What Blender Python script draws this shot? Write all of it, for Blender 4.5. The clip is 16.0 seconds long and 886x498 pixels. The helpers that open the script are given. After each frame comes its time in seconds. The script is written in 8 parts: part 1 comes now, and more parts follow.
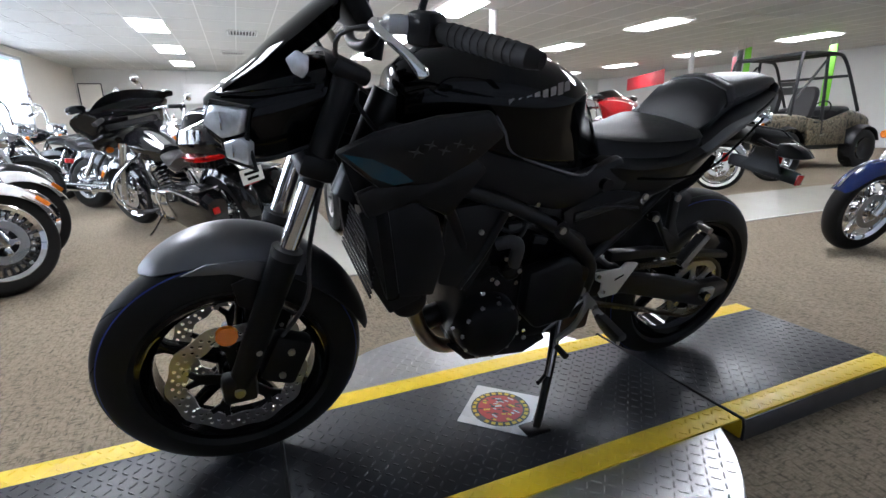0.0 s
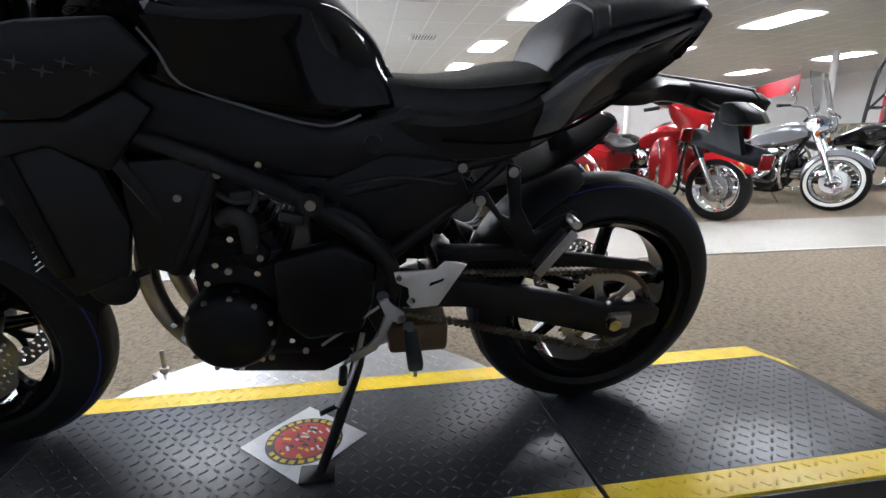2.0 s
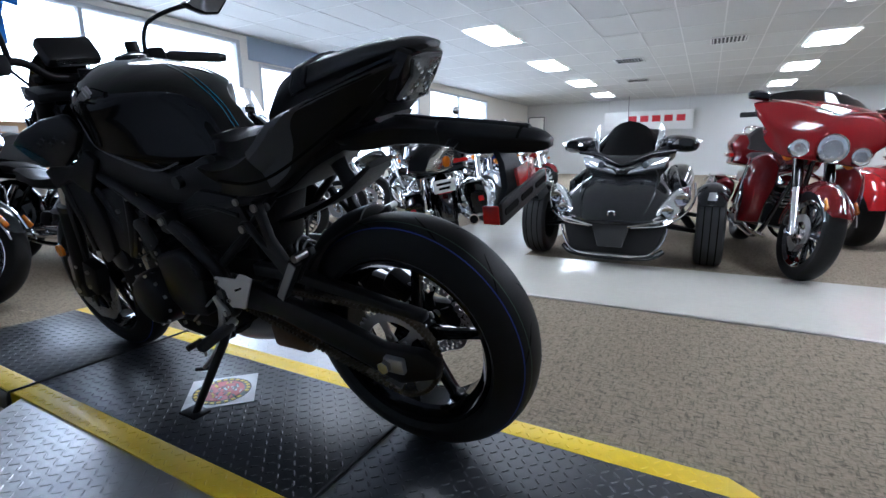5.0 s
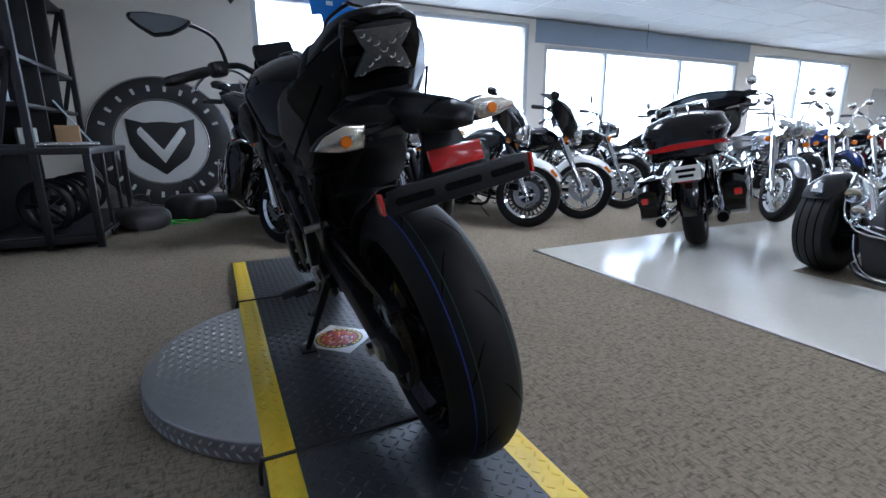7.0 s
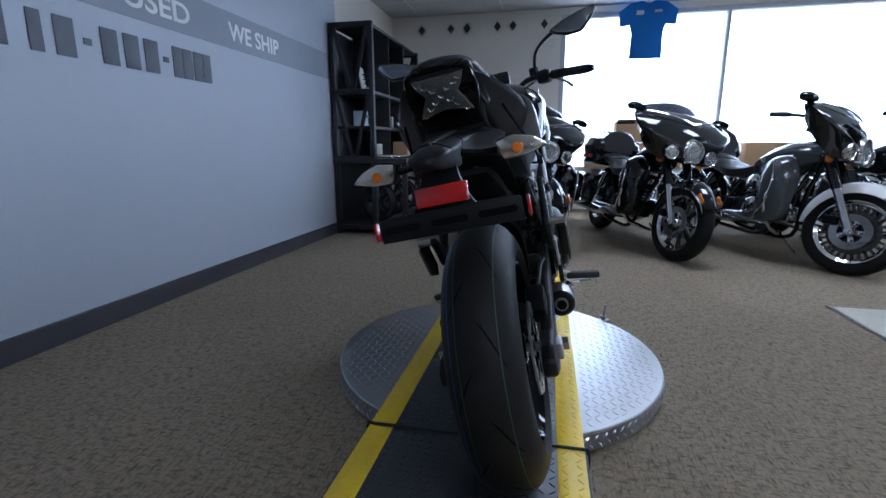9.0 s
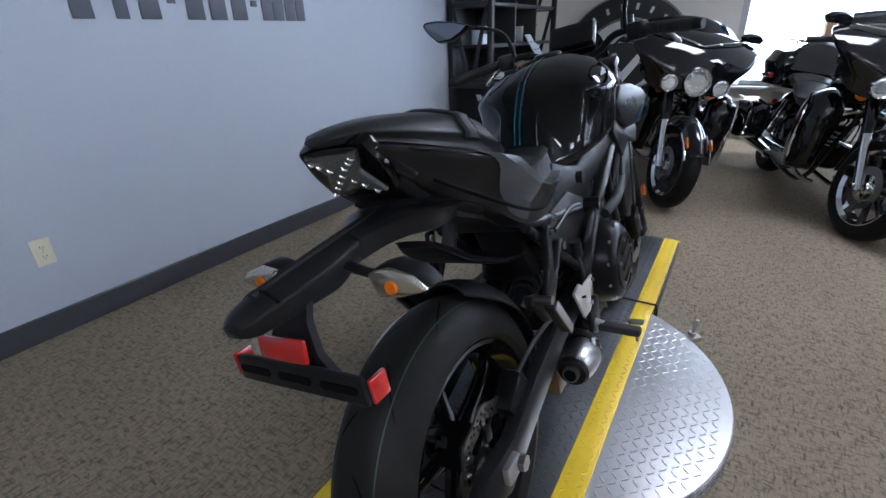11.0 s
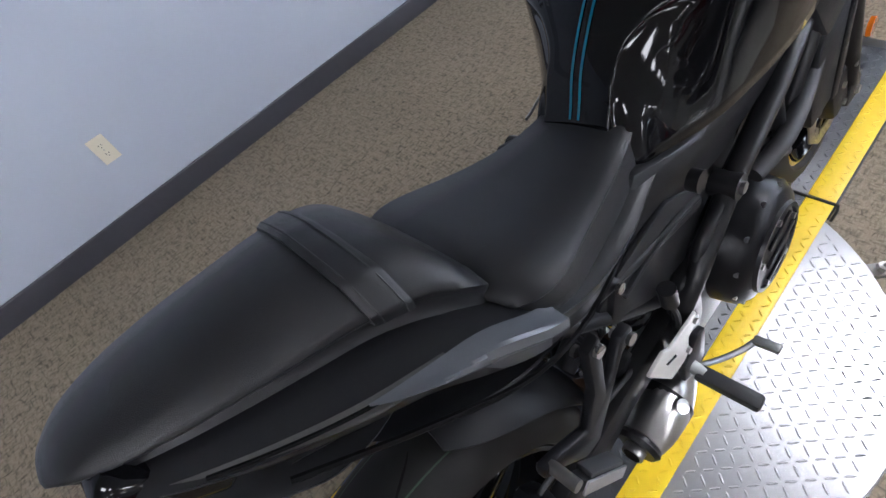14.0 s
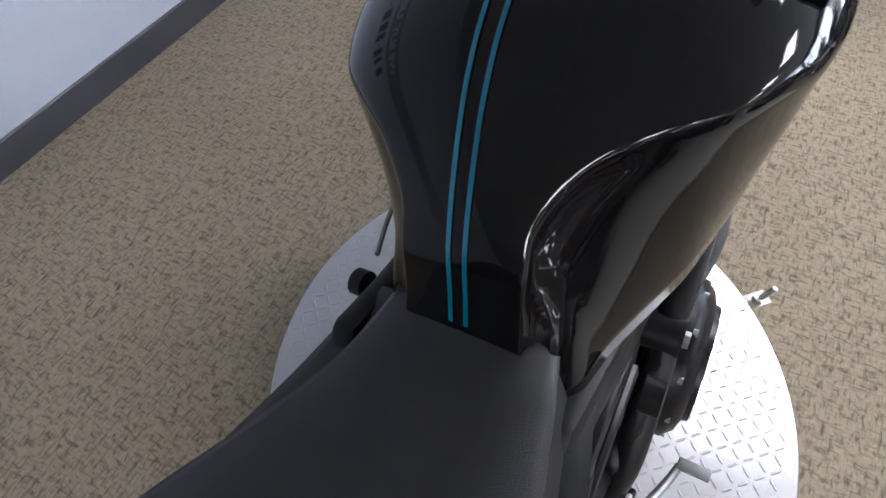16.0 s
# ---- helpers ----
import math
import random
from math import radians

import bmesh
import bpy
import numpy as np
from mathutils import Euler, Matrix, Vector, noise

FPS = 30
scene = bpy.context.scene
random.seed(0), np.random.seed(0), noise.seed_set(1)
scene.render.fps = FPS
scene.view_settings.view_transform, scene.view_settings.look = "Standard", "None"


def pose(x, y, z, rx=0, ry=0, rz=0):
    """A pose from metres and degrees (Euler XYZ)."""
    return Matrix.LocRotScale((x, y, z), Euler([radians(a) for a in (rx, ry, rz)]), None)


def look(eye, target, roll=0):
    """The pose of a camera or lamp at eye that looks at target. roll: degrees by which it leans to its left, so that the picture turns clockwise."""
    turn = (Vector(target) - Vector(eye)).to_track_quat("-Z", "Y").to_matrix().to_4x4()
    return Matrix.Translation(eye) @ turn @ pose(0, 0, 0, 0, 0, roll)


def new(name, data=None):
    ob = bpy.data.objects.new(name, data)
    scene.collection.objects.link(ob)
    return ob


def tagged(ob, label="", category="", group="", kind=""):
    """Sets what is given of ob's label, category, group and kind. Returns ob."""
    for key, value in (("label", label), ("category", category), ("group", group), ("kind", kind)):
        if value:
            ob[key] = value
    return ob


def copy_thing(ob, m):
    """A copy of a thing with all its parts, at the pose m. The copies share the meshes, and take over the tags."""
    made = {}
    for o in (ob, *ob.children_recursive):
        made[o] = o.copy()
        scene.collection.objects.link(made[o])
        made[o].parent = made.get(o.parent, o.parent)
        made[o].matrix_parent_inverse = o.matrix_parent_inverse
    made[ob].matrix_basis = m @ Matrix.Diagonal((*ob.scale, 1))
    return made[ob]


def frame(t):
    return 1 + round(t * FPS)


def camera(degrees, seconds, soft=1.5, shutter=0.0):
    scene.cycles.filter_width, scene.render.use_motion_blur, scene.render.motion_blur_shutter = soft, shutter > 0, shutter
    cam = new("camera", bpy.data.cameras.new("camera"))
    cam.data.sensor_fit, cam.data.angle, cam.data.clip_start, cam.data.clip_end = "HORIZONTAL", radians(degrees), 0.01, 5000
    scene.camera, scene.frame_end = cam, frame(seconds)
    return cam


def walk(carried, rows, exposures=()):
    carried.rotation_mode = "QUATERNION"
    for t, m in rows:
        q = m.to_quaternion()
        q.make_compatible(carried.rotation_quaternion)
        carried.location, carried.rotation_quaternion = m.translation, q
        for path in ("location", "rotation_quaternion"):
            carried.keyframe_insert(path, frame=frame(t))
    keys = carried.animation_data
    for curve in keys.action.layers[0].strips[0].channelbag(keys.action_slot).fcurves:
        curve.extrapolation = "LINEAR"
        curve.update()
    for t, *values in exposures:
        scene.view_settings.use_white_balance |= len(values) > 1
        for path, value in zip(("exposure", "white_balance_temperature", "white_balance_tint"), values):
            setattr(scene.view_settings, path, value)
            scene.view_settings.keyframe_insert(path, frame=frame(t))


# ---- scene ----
cam = camera(86.3, 16.0)
PATH = [
    (0, (-1.081, 0.6276, 0.9315), (0.8873, -0.1934, 0.3503), -0.9),
    (0.5, (-1.055, 0.453, 0.8962), (0.9636, -0.2332, 0.3171), -0.4),
    (1, (-1.056, 0.2343, 0.8398), (0.9934, -0.379, 0.2851), -0.6),
    (1.5, (-1.042, 0.0309, 0.8122), (1.051, -0.4265, 0.2696), -0.2),
    (2, (-1.009, -0.1779, 0.7834), (1.112, -0.5293, 0.2696), -0.2),
    (2.5, (-1.001, -0.3492, 0.779), (1.14, -0.6011, 0.295), -0.4),
    (3, (-1.019, -0.5547, 0.789), (1.144, -0.5757, 0.3337), -0.5),
    (5.5, (-0.7746, -1.48, 0.8343), (0.9558, -0.179, 0.389), -1.1),
    (6, (-0.6431, -1.587, 0.8321), (0.8674, -0.042, 0.3713), -1.5),
    (6.5, (-0.5061, -1.675, 0.8332), (0.7094, 0.1039, 0.3425), -1.1),
    (7, (-0.3392, -1.707, 0.8254), (0.5812, 0.2365, 0.3182), -0.4),
    (7.5, (-0.1812, -1.728, 0.842), (0.4265, 0.3381, 0.3437), -0.1),
    (8, (-0.0387, -1.764, 0.8575), (0.2188, 0.3779, 0.379), 0),
    (8.5, (0.0674, -1.806, 0.873), (-0.0597, 0.3547, 0.4199), -0.1),
    (9, (0.1746, -1.823, 0.8763), (-0.2862, 0.2884, 0.4144), -0.1),
    (9.5, (0.2895, -1.754, 0.9249), (-0.3602, 0.3006, 0.4321), -0.6),
    (12, (0.4776, -1.1152, 1.2946), (-0.4154, -0.1383, 0.3955), -4.47),
    (12.5, (0.4330, -1.0038, 1.3189), (-0.5006, -0.1615, 0.3295), -6.56),
    (13, (0.3657, -0.8687, 1.3345), (-0.5839, -0.1565, 0.2616), -10.03),
    (13.5, (0.3135, -0.7667, 1.3692), (-0.6163, -0.1663, 0.2138), -15.08),
    (14, (0.2866, -0.6767, 1.3438), (-0.5795, -0.1620, 0.1009), -21.30),
    (14.5, (0.2239, -0.5912, 1.2997), (-0.5308, -0.0918, -0.0197), -23.86),
    (15, (0.1494, -0.4957, 1.2430), (-0.4856, 0.0398, -0.1245), -20.10),
    (15.5, (0.0957, -0.4290, 1.2413), (-0.4546, 0.1845, -0.1301), -12.66),
    (16, (0.0690, -0.3520, 1.2473), (-0.4096, 0.3253, -0.1210), -7.56),
]
EXPOSURES = [(0.0, 0.36, 5750, 12), (3.0, 0.66, 5800, 12), (5.4, 0.0, 5200, 11), (7.5, -0.16, 5150, 11), (9.6, -0.55, 5000, 11), (11.9, 0.36, 5700, 14), (14.5, 0.58, 5760, 15), (16.0, 0.86, 5800, 16)]

# exposure of the clip's camera
walk(cam, [(t, look(eye, target, roll)) for t, eye, target, roll in PATH], EXPOSURES)

# ---- world and light ----
world = bpy.data.worlds.new("sky")
scene.world = world
world.use_nodes = True
wn, wl = world.node_tree.nodes, world.node_tree.links
sky = wn.new("ShaderNodeTexSky")
sky.sky_type, sky.sun_disc = "NISHITA", False
sky.sun_elevation, sky.sun_rotation = radians(48), radians(20)
wl.new(sky.outputs[0], wn["Background"].inputs[0])
wn["Background"].inputs[1].default_value = 0.15
sun = new("sun", bpy.data.lights.new("sun", "SUN"))
sun.data.energy, sun.data.angle, sun.data.color = 3.0, radians(0.6), (1, 0.96, 0.9)
sun.matrix_basis = look((3, 14, 16), (3, 6, 0))


# ---- materials ----
def mat(name, color, rough=0.5, metal=0.0, grain=0.0, scale=60.0, bump=0.0, bump_scale=200.0, coat=0.0, stain=0.0, spec=0.5, detail=4.0):
    """A surface: colour with fine grain, broad stains, relief and clear coat."""
    m = bpy.data.materials.new(name)
    m.use_nodes = True
    n, l = m.node_tree.nodes, m.node_tree.links
    p = n["Principled BSDF"]
    p.inputs["Base Color"].default_value = (*color, 1)
    p.inputs["Roughness"].default_value = rough
    p.inputs["Metallic"].default_value = metal
    p.inputs["Coat Weight"].default_value = coat
    p.inputs["Coat Roughness"].default_value = 0.04
    p.inputs["Specular IOR Level"].default_value = spec
    co = n.new("ShaderNodeTexCoord")
    if grain or stain:
        a = n.new("ShaderNodeTexNoise")
        a.inputs["Scale"].default_value, a.inputs["Detail"].default_value = scale, detail
        b = n.new("ShaderNodeTexNoise")
        b.inputs["Scale"].default_value, b.inputs["Detail"].default_value = 2.3, 3
        l.new(co.outputs["Object"], a.inputs["Vector"])
        l.new(co.outputs["Object"], b.inputs["Vector"])
        mul = n.new("ShaderNodeMath"); mul.operation = "MULTIPLY_ADD"
        l.new(a.outputs["Fac"], mul.inputs[0]); mul.inputs[1].default_value = 2 * grain; mul.inputs[2].default_value = 1 - grain - stain
        mu2 = n.new("ShaderNodeMath"); mu2.operation = "MULTIPLY_ADD"
        l.new(b.outputs["Fac"], mu2.inputs[0]); mu2.inputs[1].default_value = 2 * stain
        l.new(mul.outputs[0], mu2.inputs[2])
        mix = n.new("ShaderNodeVectorMath"); mix.operation = "SCALE"
        mix.inputs[0].default_value = color
        l.new(mu2.outputs[0], mix.inputs["Scale"])
        l.new(mix.outputs[0], p.inputs["Base Color"])
        ro = n.new("ShaderNodeMath"); ro.operation = "MULTIPLY_ADD"
        l.new(b.outputs["Fac"], ro.inputs[0]); ro.inputs[1].default_value = 0.25 * rough; ro.inputs[2].default_value = 0.875 * rough
        l.new(ro.outputs[0], p.inputs["Roughness"])
    if bump:
        c = n.new("ShaderNodeTexNoise")
        c.inputs["Scale"].default_value, c.inputs["Detail"].default_value = bump_scale, 3
        l.new(co.outputs["Object"], c.inputs["Vector"])
        bm_ = n.new("ShaderNodeBump")
        bm_.inputs["Strength"].default_value, bm_.inputs["Distance"].default_value = bump, 0.002
        l.new(c.outputs["Fac"], bm_.inputs["Height"])
        l.new(bm_.outputs[0], p.inputs["Normal"])
    return m


def glow(name, color, strength):
    m = bpy.data.materials.new(name)
    m.use_nodes = True
    p = m.node_tree.nodes["Principled BSDF"]
    p.inputs["Base Color"].default_value = (*color, 1)
    p.inputs["Emission Color"].default_value = (*color, 1)
    p.inputs["Emission Strength"].default_value = strength
    return m


def clear(name, color=(1, 1, 1), rough=0.02, ior=1.45):
    m = bpy.data.materials.new(name)
    m.use_nodes = True
    p = m.node_tree.nodes["Principled BSDF"]
    p.inputs["Base Color"].default_value = (*color, 1)
    p.inputs["Transmission Weight"].default_value = 1.0
    p.inputs["Roughness"].default_value, p.inputs["IOR"].default_value = rough, ior
    return m


def carpet(name):
    """Low loop pile in taupe with short dark and pale flecks."""
    m = bpy.data.materials.new(name)
    m.use_nodes = True
    n, l = m.node_tree.nodes, m.node_tree.links
    p = n["Principled BSDF"]
    p.inputs["Roughness"].default_value, p.inputs["Specular IOR Level"].default_value = 0.95, 0.15
    co = n.new("ShaderNodeTexCoord")
    def fleck(sx, sy, seed, lo, hi):
        mp = n.new("ShaderNodeMapping")
        mp.inputs["Scale"].default_value, mp.inputs["Location"].default_value = (sx, sy, 30), (seed, seed, 0)
        t = n.new("ShaderNodeTexNoise"); t.inputs["Scale"].default_value, t.inputs["Detail"].default_value, t.inputs["Distortion"].default_value = 1.0, 3.0, 0.6
        r = n.new("ShaderNodeMapRange")
        r.inputs["From Min"].default_value, r.inputs["From Max"].default_value = lo, hi
        l.new(co.outputs["Object"], mp.inputs[0]); l.new(mp.outputs[0], t.inputs["Vector"]); l.new(t.outputs["Fac"], r.inputs["Value"])
        return r.outputs[0], t.outputs["Fac"]
    d1, h1 = fleck(110, 32, 0.0, 0.50, 0.74)
    d2, h2 = fleck(30, 102, 7.3, 0.50, 0.75)
    li, h3 = fleck(170, 80, 3.1, 0.45, 0.75)
    br, h4 = fleck(1.3, 1.3, 5.0, 0.3, 0.7)
    def mixc(fac, a, b):
        x = n.new("ShaderNodeMix"); x.data_type = "RGBA"
        l.new(fac, x.inputs["Factor"])
        if isinstance(a, tuple): x.inputs["A"].default_value = (*a, 1)
        else: l.new(a, x.inputs["A"])
        if isinstance(b, tuple): x.inputs["B"].default_value = (*b, 1)
        else: l.new(b, x.inputs["B"])
        return x.outputs["Result"]
    base = mixc(br, (0.232, 0.192, 0.138), (0.266, 0.222, 0.162))
    c = mixc(li, base, (0.310, 0.260, 0.192))
    c = mixc(d1, c, (0.095, 0.080, 0.055))
    c = mixc(d2, c, (0.100, 0.084, 0.058))
    l.new(c, p.inputs["Base Color"])
    b = n.new("ShaderNodeBump"); b.inputs["Strength"].default_value, b.inputs["Distance"].default_value = 0.5, 0.004
    l.new(h1, b.inputs["Height"]); l.new(b.outputs[0], p.inputs["Normal"])
    return m


CARPET = carpet("carpet_pile")
TILE = mat("cream_floor", (0.62, 0.60, 0.53), 0.16, grain=0.04, scale=25, stain=0.05, bump=0.04, bump_scale=6)
STRIP = mat("metal_strip", (0.45, 0.43, 0.40), 0.35, 0.9)
WALL_GREY = mat("pale_blue_grey_paint", (0.48, 0.52, 0.60), 0.55, grain=0.02, scale=220, stain=0.02, bump=0.08, bump_scale=260)
WALL_BAND = mat("grey_band_paint", (0.27, 0.30, 0.36), 0.5, grain=0.02, scale=220)
WALL_TEXT = mat("dark_grey_paint", (0.10, 0.11, 0.14), 0.5)
WHITE_TEXT = mat("white_vinyl", (0.8, 0.8, 0.8), 0.4)
WALL_BEIGE = mat("warm_white_paint", (0.78, 0.75, 0.69), 0.6, grain=0.02, scale=200, stain=0.03, bump=0.08, bump_scale=240)
WALL_BLUE = mat("blue_grey_soffit_paint", (0.33, 0.40, 0.50), 0.6, grain=0.02, scale=200)
WALL_PLAIN = mat("plain_wall_paint", (0.60, 0.60, 0.58), 0.6, grain=0.02, scale=200, stain=0.03)
BASE = mat("dark_vinyl_base", (0.055, 0.055, 0.065), 0.35, grain=0.1, scale=30, stain=0.06)
CEIL = mat("ceiling_tile", (0.62, 0.62, 0.60), 0.85, grain=0.06, scale=90, bump=0.25, bump_scale=140)
TBAR = mat("white_steel", (0.75, 0.75, 0.73), 0.4, grain=0.02)
FRAME = mat("window_frame_paint", (0.52, 0.54, 0.56), 0.4, grain=0.03, scale=40)
GLASS = clear("window_glass")
LIGHT = glow("lit_diffuser", (1.0, 0.97, 0.93), 24.0)
YELLOW = mat("yellow_safety_paint", (0.80, 0.56, 0.010), 0.4, grain=0.08, scale=40, stain=0.08, bump=0.1)
DECK = mat("black_deck_paint", (0.028, 0.030, 0.034), 0.36, grain=0.15, scale=30, stain=0.2, bump=0.05)
DECK_SIDE = mat("deck_side_steel", (0.05, 0.05, 0.05), 0.45, grain=0.2, scale=25, stain=0.2)
ALU = mat("aluminium_plate", (0.50, 0.50, 0.51), 0.30, 1.0, grain=0.08, scale=35, stain=0.12)
BLACK_RUBBER = mat("black_rubber", (0.018, 0.018, 0.019), 0.62, grain=0.15, scale=50, stain=0.12, bump=0.05)


# ---- mesh helpers ----
def mesh_of(name, bm, material, smooth=40):
    me = bpy.data.meshes.new(name)
    bmesh.ops.recalc_face_normals(bm, faces=bm.faces)
    bm.to_mesh(me)
    bm.free()
    for m in (material if isinstance(material, (list, tuple)) else [material]):
        me.materials.append(m)
    if smooth:
        for p in me.polygons:
            p.use_smooth = True
        me.set_sharp_from_angle(angle=radians(smooth))
    return me


def thing(name, label, category, group="", kind="", m=None):
    ob = new(name)
    if m is not None:
        ob.matrix_basis = m
    return tagged(ob, label, category, group, kind)


def part(name, bm, material, parent, label="", smooth=40, m=None):
    ob = new(name, mesh_of(name, bm, material, smooth))
    ob.parent = parent
    if m is not None:
        ob.matrix_basis = m
    if label:
        ob["label"] = label
    return ob


def solid(name, bm, material, label="", category="", group="", kind="", smooth=40, m=None):
    ob = new(name, mesh_of(name, bm, material, smooth))
    if m is not None:
        ob.matrix_basis = m
    return tagged(ob, label, category, group, kind)


def box(sx, sy, sz, x=0, y=0, z=0, bevel=0.0, m=None, bm=None, seg=2):
    """A bevelled box centred at x, y, z."""
    b = bmesh.new()
    bmesh.ops.create_cube(b, size=1.0)
    for v in b.verts:
        v.co = Vector((v.co.x * sx, v.co.y * sy, v.co.z * sz))
    if bevel:
        bmesh.ops.bevel(b, geom=b.edges[:], offset=bevel, segments=seg, profile=0.5, affect="EDGES")
    mm = Matrix.Translation((x, y, z)) @ (m or Matrix())
    bmesh.ops.transform(b, matrix=mm, verts=b.verts)
    return join(bm, b)


def join(bm, b):
    if bm is None:
        return b
    me = bpy.data.meshes.new("tmp")
    b.to_mesh(me)
    b.free()
    bm.from_mesh(me)
    bpy.data.meshes.remove(me)
    return bm


def rod(p, q, r, r2=None, n=12, bm=None, cap=True):
    """A round bar from p to q."""
    b = bm if bm is not None else bmesh.new()
    p, q = Vector(p), Vector(q)
    m = Matrix.Translation((p + q) / 2) @ (q - p).to_track_quat("Z", "Y").to_matrix().to_4x4()
    bmesh.ops.create_cone(b, cap_ends=cap, segments=n, radius1=r, radius2=r if r2 is None else r2, depth=(q - p).length, matrix=m)
    return b


def tube(points, r, n=10, bm=None, closed=False, flat=1.0, sub=4):
    """A tube along a smooth line through the points; r may be a list."""
    pts = [Vector(p) for p in points]
    rs = r if isinstance(r, (list, tuple)) else [r] * len(pts)
    line, rad = [], []
    k = len(pts)
    for i in range(k if closed else k - 1):
        p0 = pts[(i - 1) % k] if closed or i else pts[0]
        p1, p2 = pts[i], pts[(i + 1) % k]
        p3 = pts[(i + 2) % k] if closed or i + 2 < k else pts[-1]
        for s in range(sub):
            u = s / sub
            line.append(0.5 * (2 * p1 + (p2 - p0) * u + (2 * p0 - 5 * p1 + 4 * p2 - p3) * u * u + (3 * p1 - p0 - 3 * p2 + p3) * u ** 3))
            rad.append(rs[i] * (1 - u) + rs[(i + 1) % k] * u)
    if not closed:
        line.append(pts[-1]); rad.append(rs[-1])
    b = bm if bm is not None else bmesh.new()
    rings, side = [], None
    m = len(line)
    for i, c in enumerate(line):
        d = (line[(i + 1) % m] - line[i - 1]) if closed else (line[min(i + 1, m - 1)] - line[max(i - 1, 0)])
        d.normalize()
        if side is None:
            side = d.cross(Vector((0, 0, 1)) if abs(d.z) < 0.9 else Vector((1, 0, 0))).normalized()
        side = (side - d * side.dot(d)).normalized()
        up = side.cross(d)
        rings.append([b.verts.new(c + rad[i] * (math.cos(a) * side + flat * math.sin(a) * up)) for a in [2 * math.pi * j / n for j in range(n)]])
    for i in range(m if closed else m - 1):
        for j in range(n):
            b.faces.new((rings[i][j], rings[i][(j + 1) % n], rings[(i + 1) % m][(j + 1) % n], rings[(i + 1) % m][j]))
    if not closed:
        b.faces.new(rings[0][::-1]); b.faces.new(rings[-1])
    return b


def lathe(profile, n=48, axis="x", bm=None, centre=(0, 0, 0), closed=False):
    """Turn a profile of (along axis, radius) round the axis."""
    b = bm if bm is not None else bmesh.new()
    c = Vector(centre)
    rings = []
    for a in range(n):
        t = 2 * math.pi * a / n
        ring = []
        for u, r in profile:
            v = Vector((u, r * math.cos(t), r * math.sin(t)))
            if axis == "y":
                v = Vector((r * math.cos(t), u, r * math.sin(t)))
            elif axis == "z":
                v = Vector((r * math.cos(t), r * math.sin(t), u))
            ring.append(b.verts.new(v + c))
        rings.append(ring)
    k = len(profile)
    for a in range(n):
        for i in range(k if closed else k - 1):
            b.faces.new((rings[a][i], rings[a][(i + 1) % k], rings[(a + 1) % n][(i + 1) % k], rings[(a + 1) % n][i]))
    bmesh.ops.remove_doubles(b, verts=b.verts, dist=1e-5)
    return b


def prism(outline, depth, bevel=0.0, m=None, bm=None, seg=2):
    """A plate: an outline in (u, v) made solid from -depth/2 to depth/2 across it (u, v become y, z; across is x)."""
    b = bmesh.new()
    f = b.faces.new([b.verts.new((-depth / 2, u, v)) for u, v in outline])
    r = bmesh.ops.extrude_face_region(b, geom=[f])
    bmesh.ops.translate(b, vec=(depth, 0, 0), verts=[g for g in r["geom"] if isinstance(g, bmesh.types.BMVert)])
    bmesh.ops.recalc_face_normals(b, faces=b.faces)
    if bevel:
        bmesh.ops.bevel(b, geom=b.edges[:], offset=bevel, segments=seg, profile=0.5, affect="EDGES", clamp_overlap=True)
    if m is not None:
        bmesh.ops.transform(b, matrix=m, verts=b.verts)
    return join(bm, b)


def loft(sections, cap=True, bm=None, sub=1):
    """A skin over rings of points, one ring a section, all of one length."""
    b = bm if bm is not None else bmesh.new()
    rings = [[b.verts.new(p) for p in s] for s in sections]
    n = len(rings[0])
    for i in range(len(rings) - 1):
        for j in range(n):
            b.faces.new((rings[i][j], rings[i][(j + 1) % n], rings[i + 1][(j + 1) % n], rings[i + 1][j]))
    if cap:
        b.faces.new(rings[0][::-1]); b.faces.new(rings[-1])
    return b


def smooth_keys(keys, steps):
    """Glide through rows of numbers, Catmull-Rom."""
    k = np.array(keys, float)
    out = []
    for i in range(len(k) - 1):
        p0, p1, p2, p3 = k[max(i - 1, 0)], k[i], k[i + 1], k[min(i + 2, len(k) - 1)]
        for s in range(steps):
            u = s / steps
            out.append(0.5 * (2 * p1 + (p2 - p0) * u + (2 * p0 - 5 * p1 + 4 * p2 - p3) * u * u + (3 * p1 - p0 - 3 * p2 + p3) * u ** 3))
    out.append(k[-1])
    return out


